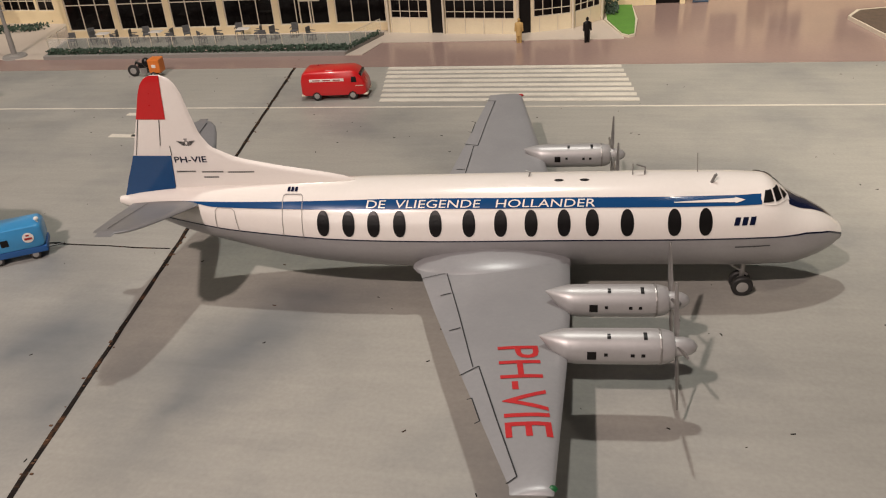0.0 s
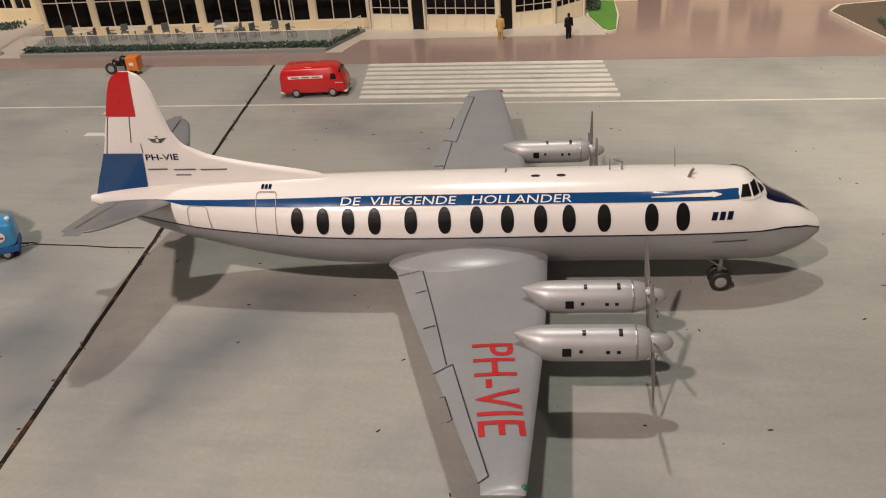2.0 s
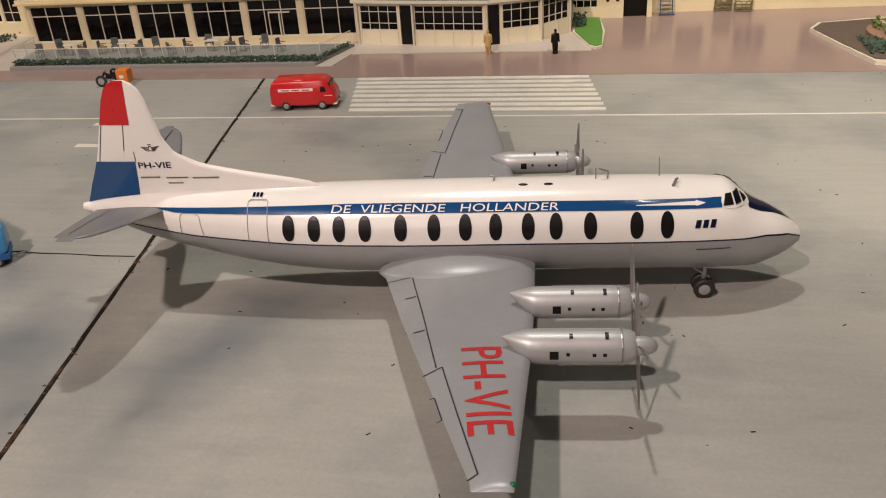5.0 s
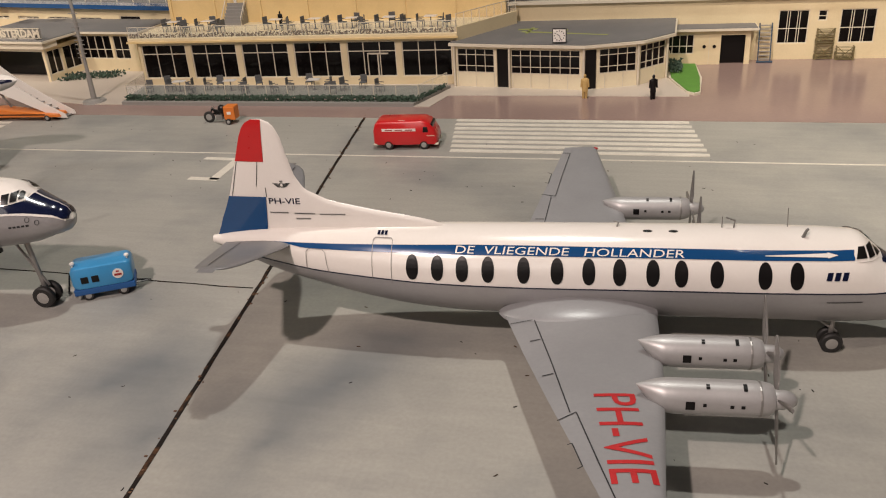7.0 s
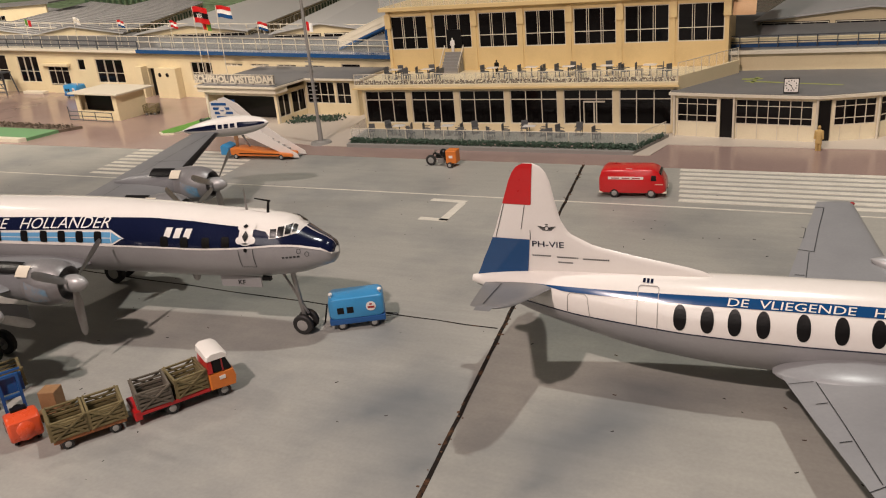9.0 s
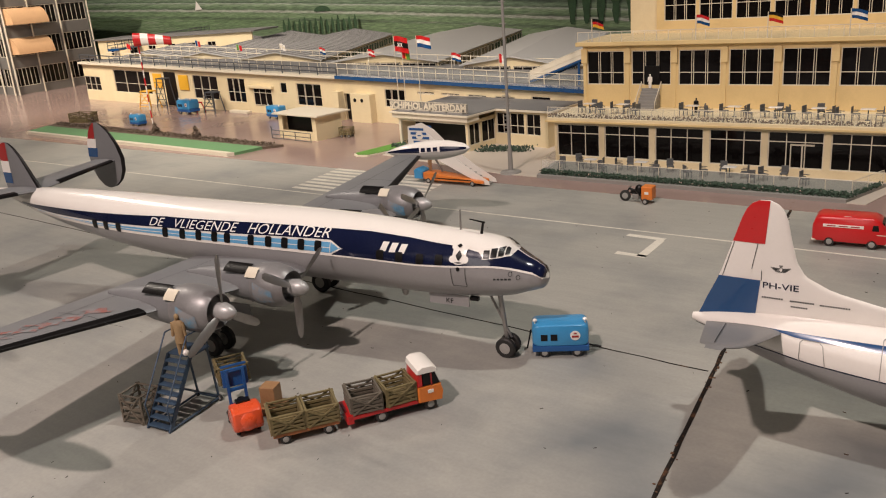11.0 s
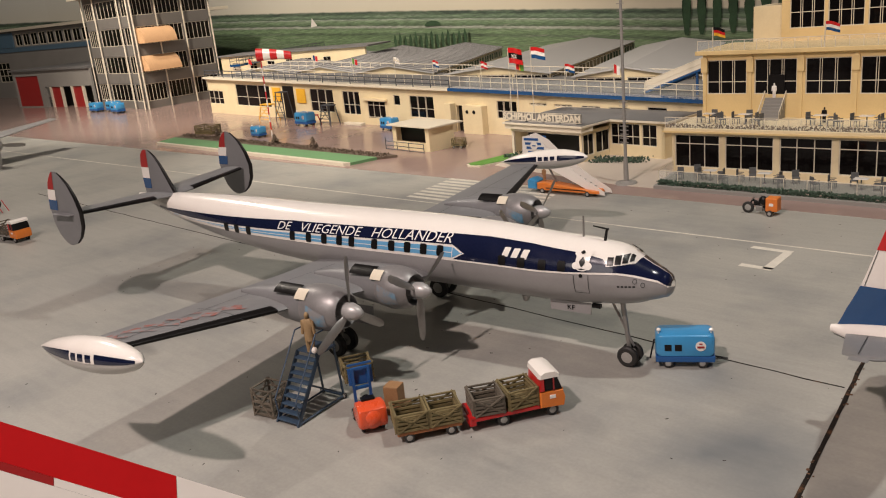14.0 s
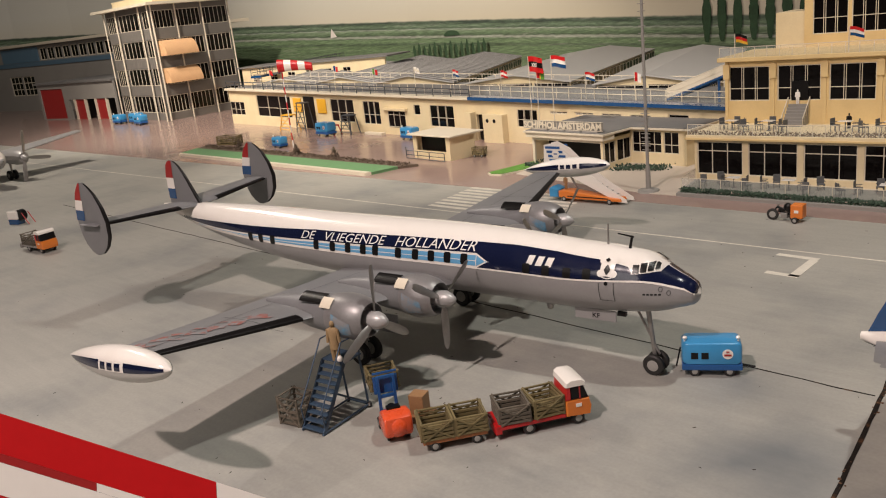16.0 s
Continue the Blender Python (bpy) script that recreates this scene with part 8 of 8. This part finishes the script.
def build_forklift():
    m = pose(-0.4020, 0.5660, 0, 0, 0, 150)
    f = thing("forklift", "red-orange toy forklift with blue mast lifting a crate", "forklift", m)
    part("body", shaped([(-0.022, 0.006), (-0.0245, 0.012), (-0.0225, 0.022), (-0.017, 0.0252), (-0.004, 0.0235), (0.001, 0.016), (0.008, 0.0125), (0.008, 0.005), (-0.015, 0.0035)], 0.0120), ORANGER, f, "glossy red-orange body", True)
    part("counterweight", ball(nb(), (-0.0165, 0, 0.0135), (0.0095, 0.0112, 0.0105), 14), ORANGER, f, "", True)
    part("seat", box(nb(), (-0.004, 0, 0.0242), (0.007, 0.012, 0.003), 0, 0.0008), BLACK, f)
    part("steering_wheel", tube(tube(nb(), (0.006, 0, 0.013), (0.003, 0, 0.022), 0.0006, None, 5), (0.003, 0, 0.022), (0.0028, 0, 0.0228), 0.0034, None, 12), BLACK, f)
    for s in (-1, 1):
        wheel(f, (0.010, s * 0.0105, 0.0055), 0.0055, 0.0035)
        wheel(f, (-0.014, s * 0.0085, 0.0035), 0.0035, 0.003)
        part("mast_post", box(nb(), (0.017, s * 0.0070, 0.023), (0.0030, 0.0024, 0.044)), GPUD, f, "blue mast post")
    part("mast_plate", box(nb(), (0.0195, 0, 0.036), (0.0018, 0.0215, 0.016), 0, 0.0004), GPUD, f, "blue carriage plate")
    for z in (0.012, 0.026, 0.0440):
        part("mast_bar", box(nb(), (0.017, 0, z), (0.0022, 0.0165, 0.0024)), GPUD, f)
    part("back_rest", box(nb(), (0.0185, 0, 0.0475), (0.0014, 0.0215, 0.0016)), GPUD, f)
    for s in (-1, 1):
        part("fork", box(nb(), (0.032, s * 0.006, 0.0290), (0.024, 0.003, 0.0012)), STEEL, f)
    crate(m @ pose(0.033, 0, 0.0297, 0, 0, 0), (0.022, 0.024, 0.016), CRATE, "olive slatted crate on the forks")


build_forklift()


def build_steps():
    s = thing("maintenance_stairs", "slate blue wheeled maintenance stairs with handrails", "stairs", pose(-0.4605, 0.5225, 0, 0, 0, 8))
    W, H, D = 0.0125, 0.0540, 0.036
    for q in (-1, 1):
        bm = nb()
        box(bm, (0, 0, 0), (0.0014, 0.0036, math.hypot(H, D)))
        bmesh.ops.transform(bm, matrix=Matrix.Translation((q * W, D / 2, H / 2)) @ Matrix.Rotation(-math.atan2(D, H), 4, "X"), verts=bm.verts[:])
        part("stringer", bm, STAIRB, s)
        part("leg", tube(nb(), (q * W, 0.060, 0.003), (q * W, 0.056, H), 0.0011, None, 6), STAIRB, s)
        part("base_rail", tube(nb(), (q * W, 0.002, 0.002), (q * W, 0.060, 0.003), 0.0011, None, 6), STAIRB, s)
        part("brace", tube(nb(), (q * W, 0.020, 0.032), (q * W, 0.058, 0.006), 0.0008, None, 6), STAIRB, s)
        part("handrail", tube(tube(tube(tube(nb(), (q * W, 0.003, 0.004), (q * W, 0.001, 0.022), 0.0007, None, 6), (q * W, 0.001, 0.022), (q * W, 0.036, 0.0735), 0.0007, None, 6), (q * W, 0.036, 0.0735), (q * W, 0.058, 0.0735), 0.0007, None, 6), (q * W, 0.058, 0.0735), (q * W, 0.057, H), 0.0007, None, 6), STAIRB, s)
        wheel(s, (q * (W + 0.001), 0.060, 0.003), 0.003, 0.002)
    for i in range(9):
        t = (i + 0.6) / 9.4
        part("tread", box(nb(), (0, D * t, H * t), (2 * W - 0.001, 0.0062, 0.0010)), STAIRB, s)
    part("platform", box(nb(), (0, 0.047, H), (2 * W + 0.002, 0.023, 0.0014)), STAIRB, s)
    part("cross_bar", tube(nb(), (-W, 0.060, 0.003), (W, 0.060, 0.003), 0.0009, None, 6), STAIRB, s)


build_steps()


def doll(x, y, z, h, material, label, a=0.0):
    """A plain small model figure in one piece."""
    bm = nb()
    k = h / 0.034
    for q in (-1, 1):
        tube(bm, (q * 0.0018 * k, 0, 0), (q * 0.0020 * k, 0, 0.015 * k), 0.0017 * k, 0.0021 * k, 8)
        tube(bm, (q * 0.0050 * k, -0.0006, 0.0155 * k), (q * 0.0040 * k, 0, 0.0265 * k), 0.0012 * k, 0.0015 * k, 8)
    loft(bm, [[(w * k * math.cos(2 * math.pi * i / 10), d * k * math.sin(2 * math.pi * i / 10), zz * k) for i in range(10)] for zz, w, d in ((0.010, 0.0042, 0.0034), (0.0165, 0.0036, 0.0027), (0.0225, 0.0042, 0.0027), (0.0268, 0.0044, 0.0024), (0.0282, 0.0020, 0.0018))])
    ball(bm, (0, 0, 0.0308 * k), (0.0020 * k, 0.0022 * k, 0.0027 * k), 8)
    return solid("figurine", bm, material, label, "figurine", m=pose(x, y, z, 0, 0, a), smooth=True)


doll(0.150, 1.452, 0.0007, 0.037, COATM, "small plain figurine in tan on the forecourt")
doll(0.248, 1.448, 0.0007, 0.037, BLACK, "small plain dark figurine on the forecourt", 20)
q = F2.at(1.5 * F2.len / 7, 0.004, 0.1182)
doll(q.x, q.y, q.z + 0.0022, 0.026, WHITE, "small plain white figurine at the terrace door")
doll(-0.385, 1.60, 0.0851, 0.026, BLACK, "small plain dark figurine on the upper terrace")
doll(-0.4625, 0.5600, 0.0547, 0.038, SKIN, "small plain brown figurine on the maintenance stairs", 30)
solid("rag_bundle", ball(nb(), (-0.4565, 0.5590, 0.0577), (0.0030, 0.0030, 0.0030), 10), WHITE, "small white bundle on the stairs platform", "bundle", smooth=True)


def build_boarding_stairs():
    b = thing("boarding_stairs", "orange and blue boarding stairs truck with white stair panel", "stairs", pose(-0.700, 1.322, 0, 0, 0, 3))
    part("chassis", shaped([(-0.070, 0.008), (-0.070, 0.018), (-0.055, 0.019), (-0.030, 0.016), (0.050, 0.010), (0.052, 0.006), (-0.060, 0.006)], 0.0140), ORANGE, b, "orange chassis", True)
    part("cab", shaped([(-0.088, 0.007), (-0.088, 0.022), (-0.084, 0.025), (-0.071, 0.020), (-0.070, 0.007)], 0.0140), GPUB, b, "blue open cab", True)
    part("stripe", box(nb(), (-0.01, -0.0143, 0.0105), (0.08, 0.0006, 0.0016)), BLACK, b)
    for x in (-0.058, 0.032):
        for s in (-1, 1):
            wheel(b, (x, s * 0.0125, 0.005), 0.005, 0.0035)
    for s in (-1, 1):
        outline = [(-0.100, 0.068), (-0.098, 0.098), (-0.085, 0.101), (-0.060, 0.090), (-0.030, 0.064), (0.020, 0.031), (0.060, 0.009), (0.062, 0.003), (0.046, 0.003), (-0.060, 0.050)]
        bm = nb()
        lo = [bm.verts.new((x, 0.006 + s * 0.011, z)) for x, z in outline]
        hi = [bm.verts.new((x, 0.006 + s * 0.0122, z)) for x, z in outline]
        bm.faces.new(lo[::-1])
        bm.faces.new(hi)
        for i in range(len(lo)):
            bm.faces.new((lo[i], lo[(i + 1) % len(lo)], hi[(i + 1) % len(hi)], hi[i]))
        sp = part("stair_side", bm, WHITE, b, "white sloping side panel with blue stripes")
        yy = 0.006 + s * 0.0126
        for i in range(4):
            part("stripe", box(nb(), (-0.080 + 0.004 * i, yy, 0.094 - i * 0.0075), (0.030 + 0.003 * i, 0.0005, 0.0042)), GPUD, sp, "blue stripe")
        part("roundel", tube(nb(), (-0.074, yy - 0.0002, 0.083), (-0.074, yy + s * 0.0006, 0.083), 0.0075, None, 18), WHITE, sp)
        part("roundel_bar", box(nb(), (-0.074, yy + s * 0.0007, 0.083), (0.007, 0.0004, 0.002)), GPUD, sp)
    for i in range(14):
        t = i / 13
        part("tread", box(nb(), (-0.085 + 0.135 * t, 0.006, 0.070 - 0.067 * t), (0.0105, 0.0215, 0.0012)), CONCR, b)
    part("jack", tube(nb(), (-0.04, 0.006, 0.018), (-0.06, 0.006, 0.052), 0.002, None, 6), STEEL, b)


build_boarding_stairs()
doll(-0.762, 1.320, 0.0185, 0.026, WOOD, "small plain brown figurine in the stairs truck")

# things along the terminal walls
ld = thing("stepladder", "grey wheeled stepladder against the terminal wall", "ladder", pose(0.424, 1.674, 0, 0, 0, 2))
for s in (-1, 1):
    part("rail", tube(nb(), (s * 0.0095, -0.004, 0), (s * 0.0095, 0.010, 0.062), 0.0011, None, 6), STAIRB, ld)
for i in range(10):
    part("rung", box(nb(), (0, -0.0025 + 0.0013 * i, 0.006 + 0.0058 * i), (0.018, 0.0030, 0.0012)), CONCR, ld)
part("foot", tube(nb(), (-0.012, -0.006, 0.0022), (0.013, -0.006, 0.0022), 0.0016, None, 6), STAIRB, ld)
for z in (0.0007, 0.0262):
    crate(pose(0.5165, 1.700, z, 0, 0, 3), (0.026, 0.022, 0.0245), CRATE, "brown slatted crate stacked by the terminal wall")
crate(pose(0.549, 1.693, 0.0007, 0, 0, -4), (0.026, 0.020, 0.022), CRATE, "brown slatted crate by the terminal wall")


def trestle(x, y, a, h, w, material, label):
    t = thing("access_stand", label, "stand", pose(x, y, 0.0006, 0, 0, a))
    for s in (-1, 1):
        for q in (-1, 1):
            part("leg", tube(nb(), (s * w, q * w * 0.6, 0), (s * w * 0.7, q * w * 0.35, h), 0.0018, None, 5), material, t)
        part("brace", tube(nb(), (s * w, -w * 0.6, 0.01), (-s * w * 0.75, -w * 0.4, h * 0.9), 0.0012, None, 5), material, t)
    for i in range(5):
        part("rung", tube(nb(), (-w * (1 - 0.05 * i), -w * 0.58, h * (0.12 + 0.19 * i)), (w * (1 - 0.05 * i), -w * 0.58, h * (0.12 + 0.19 * i)), 0.0012, None, 5), material, t)
    part("deck", box(nb(), (0, 0, h), (w * 1.6, w * 0.9, 0.003)), material, t)


def wall_point(a, d):
    q = FL.at(a, d, 0)
    return q.x, q.y


for a, d, h, w, mt, lab in ((0.545, 0.05, 0.055, 0.035, YELLOW, "pale yellow trestle stand by the terminal wall"), (0.615, 0.03, 0.095, 0.030, DKRAIL, "dark tall access stand by the terminal wall"), (0.90, 0.035, 0.060, 0.030, DKRAIL, "dark stepped stand by the terminal wall"), (0.84, 0.06, 0.030, 0.025, RED, "low red trestle by the terminal wall")):
    x, y = wall_point(a, d)
    trestle(x, y, -6, h, w, mt, lab)
crate(pose(-2.31, 1.60, 0.0006, 0, 0, 10), (0.075, 0.04, 0.028), CRATE, "brown slatted crate on the forecourt")
hc = thing("hand_cart", "small brown slatted hand cart beside the kiosk", "cart", pose(-1.225, 1.612, 0.0006, 0, 0, 12))
crate_parts(hc, (0, 0, 0.006), (0.030, 0.018, 0.018), CRATE)
for x in (-0.010, 0.010):
    for s in (-1, 1):
        wheel(hc, (x, s * 0.008, 0.0035), 0.0035, 0.002)
solid("plank_stack", FL.box(nb(), 0.97, 1.06, 0.012, 0.03, 0.0006, 0.008, 0.0008), TRIM, "pale planks lying along the terminal wall", "planks")

# ---- aircraft parked at the far side, only its near engine and wing in view ----
pa = thing("airliner", "silver propeller airliner parked by the far apron", "aircraft", pose(-2.66, 1.00, 0, 0, 0, 6))
FW = Wing([(0.0, 0.10, -0.09, 0.060, 0.016), (0.36, 0.035, -0.025, 0.098, 0.006)])
for s in (-1, 1):
    part("wing", FW.mesh(s), SILVER, pa, "silver wing", True)
    part("nacelle", spun(nb(), [(-0.05, 0.004), (0.05, 0.018), (0.13, 0.022), (0.165, 0.020), (0.175, 0.014)], s * 0.10, 0.068, 18), SILVER, pa, "silver nacelle", True)
    part("spinner", spun(nb(), [(0.172, 0.010), (0.185, 0.008), (0.192, 0.001)], s * 0.10, 0.068, 12), SILVER, pa, "", True)
    for i in range(4):
        part("propeller_blade", blade(nb(), 0.178, s * 0.10, 0.068, 1.42 + i * math.pi / 2, 0.078, 0.012), STEEL, pa)
    undercarriage(pa, 0.08, s * 0.10, 0.014, 0.06, 0.014, 0.009, 0.008)
FH = Hull([(-0.45, 0.11, 0.004, 0.004), (-0.3, 0.10, 0.025, 0.025), (0.0, 0.085, 0.04, 0.038), (0.15, 0.083, 0.038, 0.036), (0.24, 0.080, 0.022, 0.022), (0.27, 0.078, 0.002, 0.002)])
part("upper_fuselage", FH.shell(lambda u: 0.085, True, 60, 12), WHITE, pa, "white upper fuselage", True)
part("lower_fuselage", FH.shell(lambda u: 0.085, False, 60, 12), SILVER, pa, "silver lower fuselage", True)
pa.matrix_world = pose(-2.60, 0.885, 0, 0, 0, 6)

# ---- wing of another model close to the viewer ----
nw = thing("model_wing", "red and white striped wing of another model aircraft", "aircraft wing")
A, D, W = Vector((-0.1155, 0.2125, 0.2515)), Vector((0.029, 0.038, -0.029)), Vector((0.007, -0.007, -0.019))
UPN = D.cross(W).normalized()


def wing_strip(a0, a1, w0, w1, material, label):
    bm = nb()
    c = []
    for h in (-0.0015, 0.0015):
        for a, w in ((a0, w0), (a1, w0), (a1, w1), (a0, w1)):
            c.append(bm.verts.new(A + D * a + W * w + UPN * h))
    for f in ((0, 1, 2, 3), (7, 6, 5, 4), (0, 4, 5, 1), (1, 5, 6, 2), (2, 6, 7, 3), (3, 7, 4, 0)):
        bm.faces.new([c[i] for i in f])
    part("skin_panel", bm, material, nw, label)


wing_strip(-2.5, 0.88, 0.0, 0.46, RED, "red leading strip")
wing_strip(0.882, 1.9, 0.0, 0.46, WHITE, "white tip")
wing_strip(-2.5, 0.30, 0.462, 0.56, DARKRED, "dull red edge")
wing_strip(0.302, 1.9, 0.462, 0.56, WHITE, "white tip")
wing_strip(-2.5, 1.9, 0.562, 0.93, WHITE, "white stripe")
wing_strip(-2.5, 1.9, 0.932, 2.4, RED, "red trailing strip")
